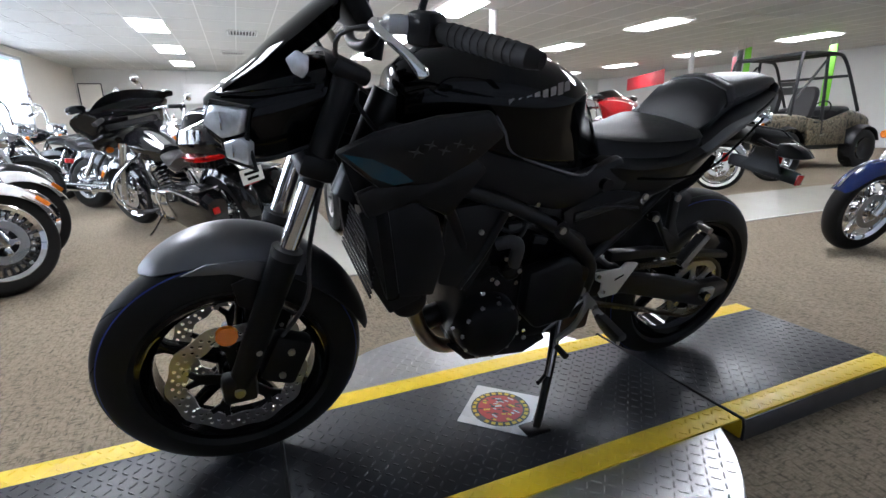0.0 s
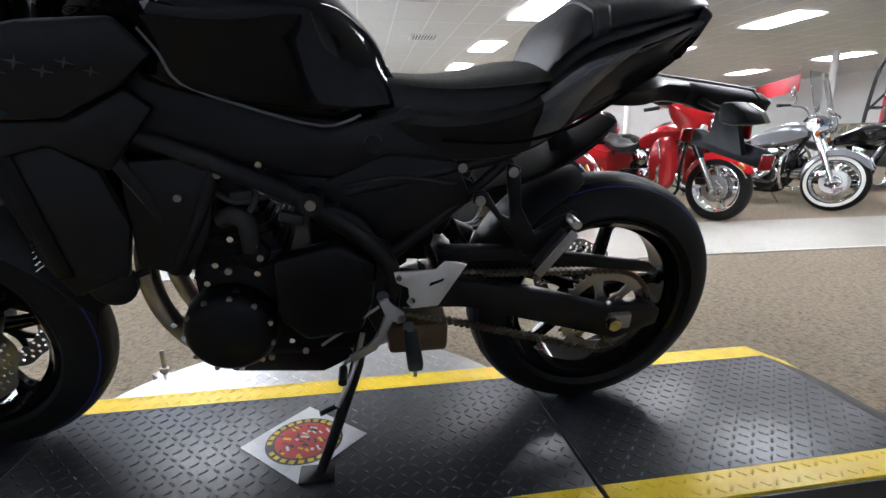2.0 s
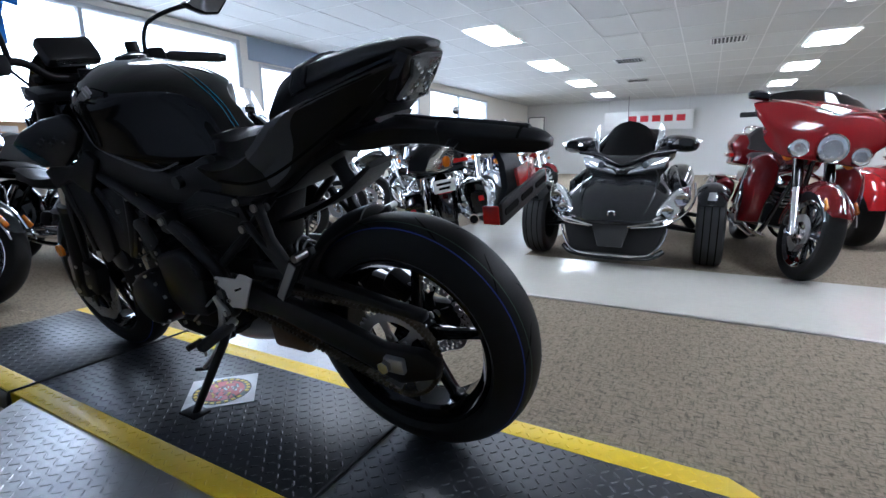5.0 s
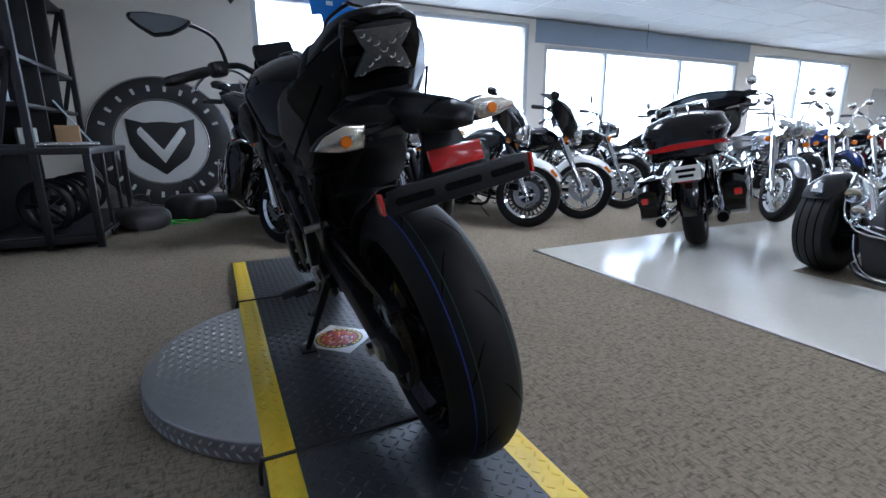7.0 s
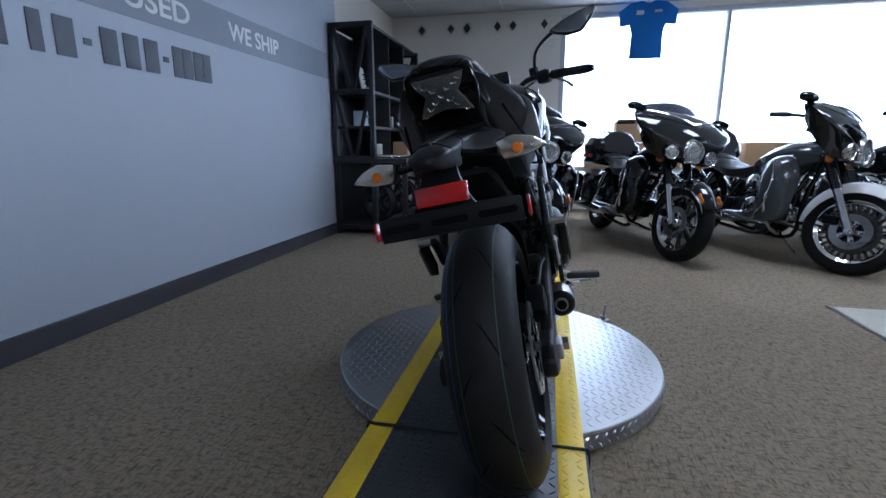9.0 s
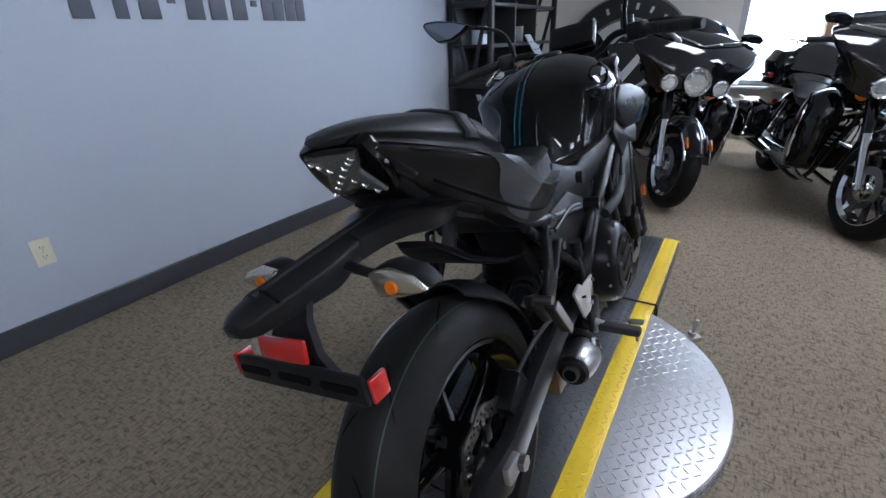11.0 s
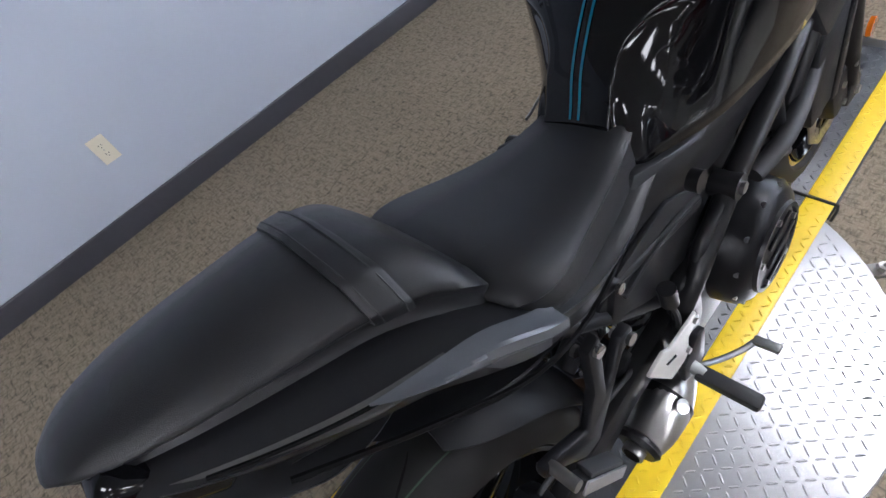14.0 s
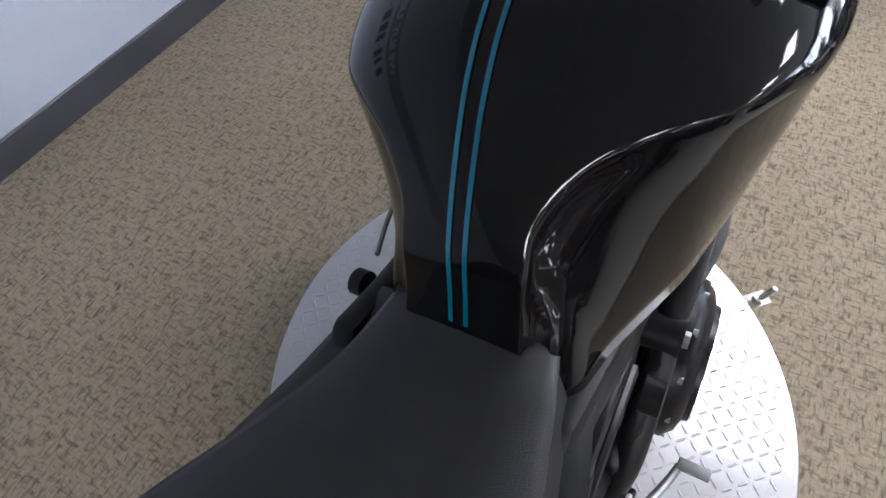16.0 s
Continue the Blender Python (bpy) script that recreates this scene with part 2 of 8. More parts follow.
def words(text, size, material, m, parent=None, name="lettering", depth=0.002, width=None, bold=0.0, spacing=1.0):
    """Lettering in the built-in font, flat in its own xy plane, made a mesh; width fits it."""
    cu = bpy.data.curves.new("lettering", "FONT")
    cu.body, cu.size, cu.extrude, cu.align_x, cu.offset, cu.space_character = text, size, depth, "CENTER", bold, spacing
    cu.resolution_u = 4
    tmp = bpy.data.objects.new("lettering_curve", cu)
    scene.collection.objects.link(tmp)
    dg = bpy.context.evaluated_depsgraph_get()
    me = bpy.data.meshes.new_from_object(tmp.evaluated_get(dg))
    bpy.data.objects.remove(tmp)
    xs = [v.co.x for v in me.vertices]
    if width and xs:
        k = width / (max(xs) - min(xs))
        for v in me.vertices:
            v.co.x *= k
    me.materials.clear()
    me.materials.append(material)
    # every letter a part of its own
    b = bmesh.new()
    b.from_mesh(me)
    left = set(b.faces)
    while left:
        group, todo = set(), [left.pop()]
        while todo:
            f = todo.pop()
            group.add(f)
            for e in f.edges:
                for g in e.link_faces:
                    if g in left:
                        left.discard(g)
                        todo.append(g)
        piece, seen = bmesh.new(), {}
        for f in group:
            for v in f.verts:
                if v not in seen:
                    seen[v] = piece.verts.new(v.co)
            piece.faces.new([seen[v] for v in f.verts])
        ob = new("letter", mesh_of("letter", piece, material, 0))
        ob.matrix_basis = m
        ob.parent = parent
    b.free()
    return ob


# ---- the room ----
CEILING, FRONT, LEFT, RIGHT, BACK = 2.74, 5.35, -1.973, 18.6, -16.0
LEFT2 = -2.12     # the white wall behind the grey panel

solid("floor", box(RIGHT - LEFT2 + 0.4, FRONT - BACK + 0.4, 0.2, (RIGHT + LEFT2) / 2, (FRONT + BACK) / 2, -0.1), CARPET,
      "taupe flecked loop pile carpet", "floor", kind="structure", smooth=0)
# cream floor: a long aisle with a wider bay towards the windows
solid("floor_aisle", box(1.08, 13.1, 0.006, 2.29, -5.45, 0.001), TILE, "glossy cream vinyl aisle floor", "floor", kind="structure", smooth=0)
solid("floor_bay", box(11.9, 1.17, 0.006, 8.78, 0.515, 0.0012), TILE, "glossy cream vinyl floor bay", "floor", kind="structure", smooth=0)

solid("floor_transition", box(0.03, 13.1, 0.008, 1.745, -5.45, 0.003, 0.003), STRIP, "thin grey metal floor transition strip", "floor trim", kind="structure")

# grey panel wall on the left, white wall behind it
solid("wall_left_panel", box(0.15, 17.0, CEILING, LEFT - 0.075, 2.95 - 8.5, CEILING / 2, 0.004), WALL_GREY,
      "smooth pale blue-grey painted wall", "wall", kind="structure")
solid("wall_left", box(0.2, 19.0, CEILING, LEFT2 - 0.13, 5.45 - 9.5, CEILING / 2), WALL_BEIGE, "warm white painted wall", "wall", kind="structure")
solid("trim_panel_end", box(0.012, 0.02, CEILING, LEFT + 0.004, 2.948, CEILING / 2, 0.003), TBAR, "white corner bead", "trim", kind="structure")
base = solid("baseboard_left", prism([(0, 0), (0.012, 0), (0.010, 0.105), (0.006, 0.111), (0, 0.111)], 17.0, 0.001,
             m=Matrix.Translation((LEFT, 2.95 - 8.5, 0)) @ Matrix.Rotation(radians(-90), 4, "Z")), BASE, "dark vinyl wall base", "baseboard", kind="structure")

# painted band and lettering on the grey wall
solid("wall_band", box(0.003, 6.2, 0.235, LEFT + 0.0015, -0.15, 1.66), WALL_BAND, "darker grey painted stripe on the wall", "painted band", kind="structure", smooth=0)
FACE = Matrix(((0, 0, 1, 0), (1, 0, 0, 0), (0, 1, 0, 0), (0, 0, 0, 1)))   # flat xy -> y right, z up, facing +x
def on_wall(y, z, lift=0.004):
    return Matrix.Translation((LEFT + lift, y, z)) @ FACE
sign = thing("wall_lettering", "white painted words on the grey wall stripe", "wall sign")
words("WE BUY USED", 0.16, WHITE_TEXT, on_wall(0.22, 1.60), sign, width=1.28, bold=0.003)
words("WE SHIP", 0.16, WHITE_TEXT, on_wall(1.53, 1.60), sign, width=0.62, bold=0.003)
bars = thing("wall_number", "dark grey painted digits as plain bars on the wall", "wall sign")
for k, (y0, w) in enumerate(((-0.25, 0.10), (-0.09, 0.07), (0.04, 0.11), (0.15, 0.05), (0.27, 0.11), (0.40, 0.11), (0.53, 0.11), (0.63, 0.05), (0.72, 0.09), (0.80, 0.09), (0.89, 0.09), (0.97, 0.08))):
    tall = 0.03 if k in (3, 7) else 0.17
    part("bar", box(0.004, w * 0.86, tall, LEFT + 0.003, y0, 1.37, 0.0015), WALL_TEXT, bars)

# outlet
outlet = thing("wall_outlet", "ivory duplex outlet plate on the grey wall", "outlet")
IVORY = mat("ivory_plastic", (0.74, 0.68, 0.54), 0.35)
DARK = mat("dark_slot", (0.02, 0.02, 0.02), 0.6)
OY, OZ = -0.689, 0.383
part("plate", box(0.006, 0.073, 0.118, LEFT + 0.003, OY, OZ, 0.0025), IVORY, outlet)
for dz in (-0.021, 0.021):
    sock = part("socket", lathe([(0.0, 0.0), (0.0, 0.0165), (-0.003, 0.017)], 20, centre=(LEFT + 0.0075, OY, OZ + dz)), IVORY, outlet)
    for dy in (-0.006, 0.006):
        part("slot", box(0.001, 0.0022, 0.008, LEFT + 0.0078, OY + dy, OZ + dz + 0.003), DARK, sock, smooth=0)
    part("slot", rod((LEFT + 0.0072, OY, OZ + dz - 0.008), (LEFT + 0.0083, OY, OZ + dz - 0.008), 0.0024, n=10), DARK, sock)
part("screw", rod((LEFT + 0.005, OY, OZ), (LEFT + 0.0072, OY, OZ), 0.003, n=10), STRIP, outlet)

# front wall with its three window openings: (x from, x to, sill, head, mullions)
WINDOWS = ((0.28, 4.62, 0.55, 2.66, (2.38,)), (4.95, 10.1, 0.55, 2.36, (6.36, 8.35)), (10.6, 14.5, 0.55, 2.58, (12.4,)))
wall = bmesh.new()
edges = [LEFT2 - 0.2] + [v for w in WINDOWS for v in w[:2]] + [RIGHT + 0.2]
for a, b in zip(edges[0::2], edges[1::2]):
    box(b - a, 0.25, CEILING, (a + b) / 2, FRONT + 0.125, CEILING / 2, bm=wall)
for x0, x1, sill, head, _ in WINDOWS:
    box(x1 - x0, 0.25, sill, (x0 + x1) / 2, FRONT + 0.125, sill / 2, bm=wall)
    box(x1 - x0, 0.25, CEILING - head, (x0 + x1) / 2, FRONT + 0.125, (CEILING + head) / 2, bm=wall)
solid("wall_front", wall, WALL_BEIGE, "warm white painted wall with wide window openings", "wall", kind="structure", smooth=0)
solid("wall_front_facing", box(5.65, 0.02, 0.36, 7.575, FRONT - 0.012, CEILING - 0.18), WALL_BLUE, "blue-grey painted facing above the windows", "wall trim", kind="structure", smooth=0)
for i, (x0, x1, sill, head, mull) in enumerate(WINDOWS):
    w = tagged(new("window_%d" % (i + 1)), "wide shop window with painted metal frame", "window", "shop windows", "structure")
    y = FRONT + 0.06
    part("window_frame", box(0.07, 0.1, head - sill, x0 + 0.035, y, (sill + head) / 2, 0.006), FRAME, w)
    part("window_frame", box(0.07, 0.1, head - sill, x1 - 0.035, y, (sill + head) / 2, 0.006), FRAME, w)
    part("window_frame", box(x1 - x0 - 0.14, 0.1, 0.06, (x0 + x1) / 2, y, head - 0.03, 0.006), FRAME, w)
    part("window_frame", box(x1 - x0 - 0.14, 0.1, 0.06, (x0 + x1) / 2, y, sill + 0.03, 0.006), FRAME, w)
    part("window_sill", box(x1 - x0 + 0.06, 0.16, 0.03, (x0 + x1) / 2, FRONT - 0.05, sill - 0.015, 0.006), FRAME, w)
    xs = [x0 + 0.07, *mull, x1 - 0.07]
    for mx in mull:
        part("mullion", box(0.05, 0.09, head - sill - 0.12, mx, y, (sill + head) / 2, 0.005), FRAME, w)
    for a, b in zip(xs, xs[1:]):
        p = part("pane", box(b - a - 0.04, 0.006, head - sill - 0.11, (a + b) / 2, y + 0.01, (sill + head) / 2), GLASS, w, smooth=0)
        p.visible_shadow = False

# daylight through the windows: bright overcast distance and the sky's light in each opening
HAZE = glow("bright_daylight_haze", (0.93, 0.97, 1.0), 5.0)
solid("backdrop", box(60, 0.05, 16, 8, 16, 5), HAZE, "plain bright hazy daylight beyond the windows", "backdrop", kind="structure", smooth=0)
for i, (x0, x1, sill, head, mull) in enumerate(WINDOWS):
    lamp = bpy.data.lights.new("window_daylight", "AREA")
    lamp.shape, lamp.size, lamp.size_y = "RECTANGLE", x1 - x0 - 0.2, head - sill - 0.2
    lamp.energy, lamp.color = (104, 97, 76)[i], (0.86, 0.93, 1.0)
    new("window_daylight", lamp).matrix_basis = look(((x0 + x1) / 2, FRONT + 0.16, (sill + head) / 2), ((x0 + x1) / 2, 0, (sill + head) / 2 - 0.6))

# closing walls
solid("wall_right", box(0.2, FRONT - BACK + 0.6, CEILING, RIGHT + 0.1, (FRONT + BACK) / 2, CEILING / 2), WALL_PLAIN, "plain painted showroom wall", "wall", kind="structure", smooth=0)
solid("wall_back", box(RIGHT - LEFT2 + 0.6, 0.2, CEILING, (RIGHT + LEFT2) / 2, BACK - 0.1, CEILING / 2), WALL_PLAIN, "plain painted showroom wall", "wall", kind="structure", smooth=0)

# ceiling: tiles in one mesh, with gaps where the light panels sit
LIGHT_X = (1.31, 3.75, 6.95, 10.15, 13.35, 16.55)
LIGHT_Y = (1.95, -3.05, -7.55, -12.5)
ceil = bmesh.new()
box(RIGHT - LEFT2 + 0.6, FRONT - BACK + 0.6, 0.08, (RIGHT + LEFT2) / 2, (FRONT + BACK) / 2, CEILING + 0.06, bm=ceil)
solid("ceiling", ceil, CEIL, "white mineral fibre suspended ceiling", "ceiling", kind="structure", smooth=0)
GRID = mat("dull_white_grid_paint", (0.78, 0.78, 0.76), 0.6, grain=0.03)
grid = bmesh.new()
GX, GY = [LIGHT_X[1] - 0.61 + 1.22 * k for k in range(-5, 14)], [LIGHT_Y[0] - 0.305 + 0.61 * k for k in range(-32, 6)]
for gx in GX:
    if LEFT < gx < RIGHT:
        box(0.020, FRONT - BACK, 0.003, gx, (FRONT + BACK) / 2, CEILING + 0.0178, bm=grid)
for gy in GY:
    if BACK < gy < FRONT:
        box(RIGHT - LEFT2, 0.020, 0.003, (RIGHT + LEFT2) / 2, gy, CEILING + 0.0172, bm=grid)
solid("ceiling_grid", grid, GRID, "white steel ceiling grid bars", "ceiling grid", kind="structure", smooth=0)
first = None
for lx in LIGHT_X:
    for ly in LIGHT_Y[:2] if lx < 2 else LIGHT_Y:
        if first is None:
            first = thing("ceiling_light", "lit fluorescent panel in the suspended ceiling", "ceiling light", "ceiling light panels", m=pose(lx, ly, CEILING))
            fr = bmesh.new()
            for sx in (-1, 1):
                box(0.03, 0.63, 0.016, sx * 0.61, 0, 0.0, 0.003, bm=fr)
                box(1.19, 0.03, 0.016, 0, sx * 0.30, 0.0, 0.003, bm=fr)
            part("frame", fr, TBAR, first)
            part("diffuser", box(1.19, 0.57, 0.008, 0, 0, 0.004), LIGHT, first, "glowing white diffuser", smooth=0)
        else:
            copy_thing(first, pose(lx, ly, CEILING))
for vx, vy in ((10.4, 0.3), (13.6, 0.5), (6.0, -1.4), (9.3, -1.5)):
    v = thing("ceiling_vent", "square white louvred air vent in the ceiling", "air vent", "ceiling vents", m=pose(vx, vy, CEILING))
    part("backing", box(0.56, 0.56, 0.004, 0, 0, 0.008), DARK, v, smooth=0)
    fr = bmesh.new()
    for s in (-1, 1):
        box(0.03, 0.59, 0.014, s * 0.28, 0, 0.0, 0.003, bm=fr); box(0.53, 0.03, 0.014, 0, s * 0.28, 0.0, 0.003, bm=fr)
    part("frame", fr, TBAR, v)
    for k in range(9):
        part("slat", box(0.53, 0.03, 0.003, 0, -0.24 + 0.06 * k, 0.0, m=Matrix.Rotation(radians(35), 4, "X")), TBAR, v, smooth=0)

# steel columns
for cx, cy in ((6.75, -3.65), (13.6, -8.6), (9.4, -11.5)):
    c = thing("column", "round white painted steel column", "column", "columns", m=pose(cx, cy, 0))
    part("shaft", rod((0, 0, 0.01), (0, 0, CEILING), 0.075, n=24), TBAR, c)
    part("base_plate", box(0.28, 0.28, 0.015, 0, 0, 0.0085, 0.003), TBAR, c)

# ---- the turntable and its deck ----
DZ = 0.0774                 # top of the deck
table = thing("turntable", "round diamond-plate display turntable on the carpet", "turntable")
drum = lathe([(0.006, 0.0), (0.006, 0.60), (0.012, 0.628), (DZ - 0.009, 0.628), (DZ - 0.006, 0.625), (DZ - 0.006, 0.0)], 96, "z")
part("drum", drum, ALU, table, "bright aluminium tread plate drum")

def tread(bm, x0, x1, y0, y1, z, keep=None, pitch=0.0262, length=0.0235, width=0.0066, height=0.0016, tilt=None):
    """Raised lozenges of tread plate, leaning one way and the other by turns."""
    nx, ny = int((x1 - x0) / pitch), int((y1 - y0) / pitch)
    for i in range(nx):
        for j in range(ny):
            cx, cy = x0 + (i + 0.5) * (x1 - x0) / nx, y0 + (j + 0.5) * (y1 - y0) / ny
            if keep and not keep(cx, cy):
                continue
            a = radians(45 if (i + j) % 2 else -45)
            ux, uy = math.cos(a), math.sin(a)
            def at(u, v, h):
                px, py = cx + u * ux - v * uy, cy + u * uy + v * ux
                return bm.verts.new((px, py, (z if tilt is None else tilt(py)) + h))
            l, w = length / 2, width / 2
            p = [at(-l, 0, 0), at(-l * 0.45, w, 0), at(l * 0.45, w, 0), at(l, 0, 0), at(l * 0.45, -w, 0), at(-l * 0.45, -w, 0)]
            q, r = at(-l * 0.6, 0, height), at(l * 0.6, 0, height)
            for f in ((p[0], q, p[1]), (p[1], q, r, p[2]), (p[2], r, p[3]), (p[3], r, p[4]), (p[4], r, q, p[5]), (p[5], q, p[0])):
                bm.faces.new(f)
    return bm


HALF, INNER = 0.3065, 0.2325
YR, YF, ER, EF = -0.632, 0.615, -1.448, 1.415
disc_tread = tread(bmesh.new(), -0.62, 0.62, -0.62, 0.62, DZ - 0.006, lambda x, y: x * x + y * y < 0.605 ** 2 and abs(x) > HALF, pitch=0.027, length=0.027, width=0.0062, height=0.0013)
part("tread", disc_tread, ALU, table, "raised diamond tread", smooth=0)["kind"] = "stuff"
rim = bmesh.new()
for k in range(118):
    for row, zz in enumerate((0.024, 0.050)):
        a = 2 * math.pi * (k + 0.5 * row) / 118
        c, t = Vector((math.cos(a), math.sin(a), 0)), Vector((-math.sin(a), math.cos(a), 0))
        lean = 1 if row else -1
        o = c * 0.6296 + Vector((0, 0, zz))
        e1, e2 = t * 0.0095 + Vector((0, 0, lean * 0.0095)), t * -0.0035 + Vector((0, 0, lean * 0.0035))
        vs = [rim.verts.new(o + v) for v in (e1, e2, -e1, -e2)]
        top = rim.verts.new(o + c * 0.0045)
        for i in range(4):
            rim.faces.new((vs[i], vs[(i + 1) % 4], top))
part("rim_tread", rim, ALU, table, "raised diamond tread on the rim", smooth=0)["kind"] = "stuff"
SKIRT = mat("dull_aluminium_skirt", (0.33, 0.33, 0.34), 0.46, 0.85, grain=0.15, scale=40, stain=0.2)
part("skirt", lathe([(0.010, 0.6283), (0.010, 0.6294), (DZ - 0.013, 0.6294), (DZ - 0.013, 0.6283)], 96, "z"), SKIRT, table, "duller aluminium side band")
# locking bolt standing at the rim
bolt = part("locking_bolt", rod((0.468, 0.462, DZ - 0.03), (0.478, 0.468, DZ + 0.058), 0.007, n=14), STRIP, table, "grey steel locking bolt")
part("bolt_nut", rod((0.468, 0.462, DZ - 0.01), (0.469, 0.462, DZ + 0.004), 0.015, n=6), STRIP, bolt)
part("bracket", box(0.07, 0.04, 0.02, 0.468, 0.468, DZ - 0.028, 0.003, m=Matrix.Rotation(radians(45), 4, "Z")), STRIP, table)


def deck_piece(name, label, y0, y1, slope=0.0):
    """One plate of the deck with its two yellow edges and its tread; slope: length of the ramp past y0 or y1 (sign tells which end)."""
    ob = thing(name, label, "display deck", "deck plates")
    end = (y0 - slope) if slope > 0 else (y1 - slope)
    def outline(w0, w1, top):
        pts = [(y0, top), (y1, top)]
        if slope > 0:
            return [(end, 0.006 + top - DZ), (y0, top), (y1, top), (y1, DZ - 0.07), (end, 0.001)]
        if slope < 0:
            return [(y0, top), (y1, top), (end, 0.006 + top - DZ), (end, 0.001), (y0, DZ - 0.07)]
        return [(y0, top), (y1, top), (y1, DZ - 0.0058), (y0, DZ - 0.0058)]
    plate = prism(outline(0, 0, DZ), 2 * INNER, 0.0008)
    part("plate", plate, DECK, ob, "black tread plate")
    for s in (-1, 1):
        st = prism(outline(0, 0, DZ), HALF - INNER - 0.001, 0.0008, m=Matrix.Translation((s * (HALF + INNER) / 2, 0, 0)))
        ob2 = part("edge_stripe", st, YELLOW, ob, "yellow painted edge")
        part("stripe_tread", tread(bmesh.new(), s * INNER if s > 0 else -HALF, HALF if s > 0 else -INNER, y0 + 0.006, y1 - 0.006, DZ), YELLOW, ob2, smooth=0)["kind"] = "stuff"
        if slope:
            part("side_skirt", box(0.006, abs(y1 - y0) - 0.01, DZ - 0.006, s * (HALF + 0.0035), (y0 + y1) / 2, DZ / 2 - 0.003, 0.001), DECK_SIDE, ob, "dark steel side skirt")
    part("plate_tread", tread(bmesh.new(), -INNER, INNER, y0 + 0.006, y1 - 0.006, DZ), DECK, ob, "raised black diamond tread", smooth=0)["kind"] = "stuff"
    return ob


GAP = 0.006
deck_piece("deck_plate", "black tread plate deck with yellow painted edges on the turntable", YR + GAP, YF - GAP)
deck_piece("deck_ramp", "black tread plate ramp with yellow painted edges", ER, YR - GAP, 0.17)
deck_piece("deck_ramp", "black tread plate ramp with yellow painted edges", YF + GAP, EF, -0.17)
for y in (YR, YF):
    solid("deck_cable", tube([(-HALF - 0.012, y, 0.012), (-HALF - 0.008, y, DZ - 0.004), (-HALF + 0.03, y, DZ + 0.001), (0, y + 0.002, DZ + 0.001), (HALF - 0.03, y, DZ + 0.001), (HALF + 0.008, y, DZ - 0.004), (HALF + 0.012, y, 0.012)], 0.0045, 8), BLACK_RUBBER,
          "black rubber strip lying in the seam of the deck", "cable", "deck seam strips")

# diamond-shaped floor sticker under the side stand
STK_W = mat("clear_sticker_film", (0.62, 0.62, 0.62), 0.28, grain=0.1, scale=40, stain=0.1)
STK_R = mat("red_print", (0.45, 0.03, 0.02), 0.35, grain=0.2, scale=60)
STK_Y = mat("yellow_print", (0.70, 0.48, 0.03), 0.35, grain=0.1, scale=60)
STK_K = mat("black_print", (0.02, 0.02, 0.02), 0.4)
STK = (0.0208, -0.013)
sticker = thing("deck_sticker", "square silver sticker with a worn red and yellow round print", "sticker", m=pose(STK[0], STK[1], DZ + 0.0024, 0, 0, 46))
part("film", box(0.207, 0.207, 0.0008, 0, 0, 0, 0.0002), STK_W, sticker, smooth=0)
part("black_ring", lathe([(0.0006, 0.0), (0.0010, 0.0), (0.0010, 0.089), (0.0006, 0.089)], 40, "z"), STK_K, sticker, smooth=0)
part("red_disc", lathe([(0.0012, 0.0), (0.0016, 0.0), (0.0016, 0.068), (0.0012, 0.068)], 40, "z"), STK_R, sticker, smooth=0)
for k in range(24):
    if k in (4, 16):
        continue
    a = 2 * math.pi * k / 24
    part("letter_bar", box(0.011, 0.013, 0.0006, 0.079 * math.cos(a), 0.079 * math.sin(a), 0.0015, m=Matrix.Rotation(a, 4, "Z")), STK_Y, sticker, smooth=0)
rs = random.Random(8)
for k in range(46):
    a, q = rs.uniform(0, 2 * math.pi), .062 * math.sqrt(rs.random())
    part("worn_print", box(rs.uniform(.006, .022), rs.uniform(.003, .008), .0005, q * math.cos(a), q * math.sin(a), .0019 + .00001 * k, m=Matrix.Rotation(rs.uniform(-.5, .5), 4, "Z")), (STK_K, STK_Y, STK_W, STK_K)[k % 4], sticker, smooth=0)

# ---- the black naked motorcycle on the deck ----
GLOSS = mat("gloss_black_paint", (0.003, 0.003, 0.0035), 0.07, coat=0.28, grain=0.05, scale=300, spec=0.10)
SATIN = mat("satin_black_plastic", (0.009, 0.009, 0.010), 0.32, grain=0.12, scale=300, stain=0.08, bump=0.06, bump_scale=900, spec=0.24)
MATTE = mat("matte_black_plastic", (0.008, 0.008, 0.009), 0.42, grain=0.15, scale=300, stain=0.1, bump=0.12, bump_scale=1200, spec=0.22)
GRAPHITE_DARK = mat("dark_satin_panel", (0.055, 0.054, 0.052), 0.33, 0.35, grain=0.1, scale=700, spec=0.45)
GRAPHITE = mat("graphite_metallic_paint", (0.12, 0.12, 0.125), 0.34, 0.7, grain=0.12, scale=900, spec=0.5)
ENGINE = mat("engine_black", (0.006, 0.006, 0.007), 0.28, 0.0, grain=0.2, scale=120, stain=0.15, bump=0.1, bump_scale=500, spec=0.14)
STEEL = mat("brushed_steel", (0.42, 0.41, 0.40), 0.28, 1.0, grain=0.1, scale=120, stain=0.08)
CHROME = mat("chrome", (0.75, 0.75, 0.76), 0.06, 1.0)
ALLOY = mat("cast_alloy", (0.42, 0.42, 0.42), 0.38, 0.85, grain=0.1, scale=160, stain=0.08)
BROWNED = mat("browned_steel", (0.13, 0.085, 0.05), 0.42, 0.7, grain=0.2, scale=60, stain=0.25)
DULL_ALLOY = mat("dull_grey_alloy", (0.22, 0.22, 0.22), 0.42, 0.8, grain=0.1, scale=160, stain=0.1)
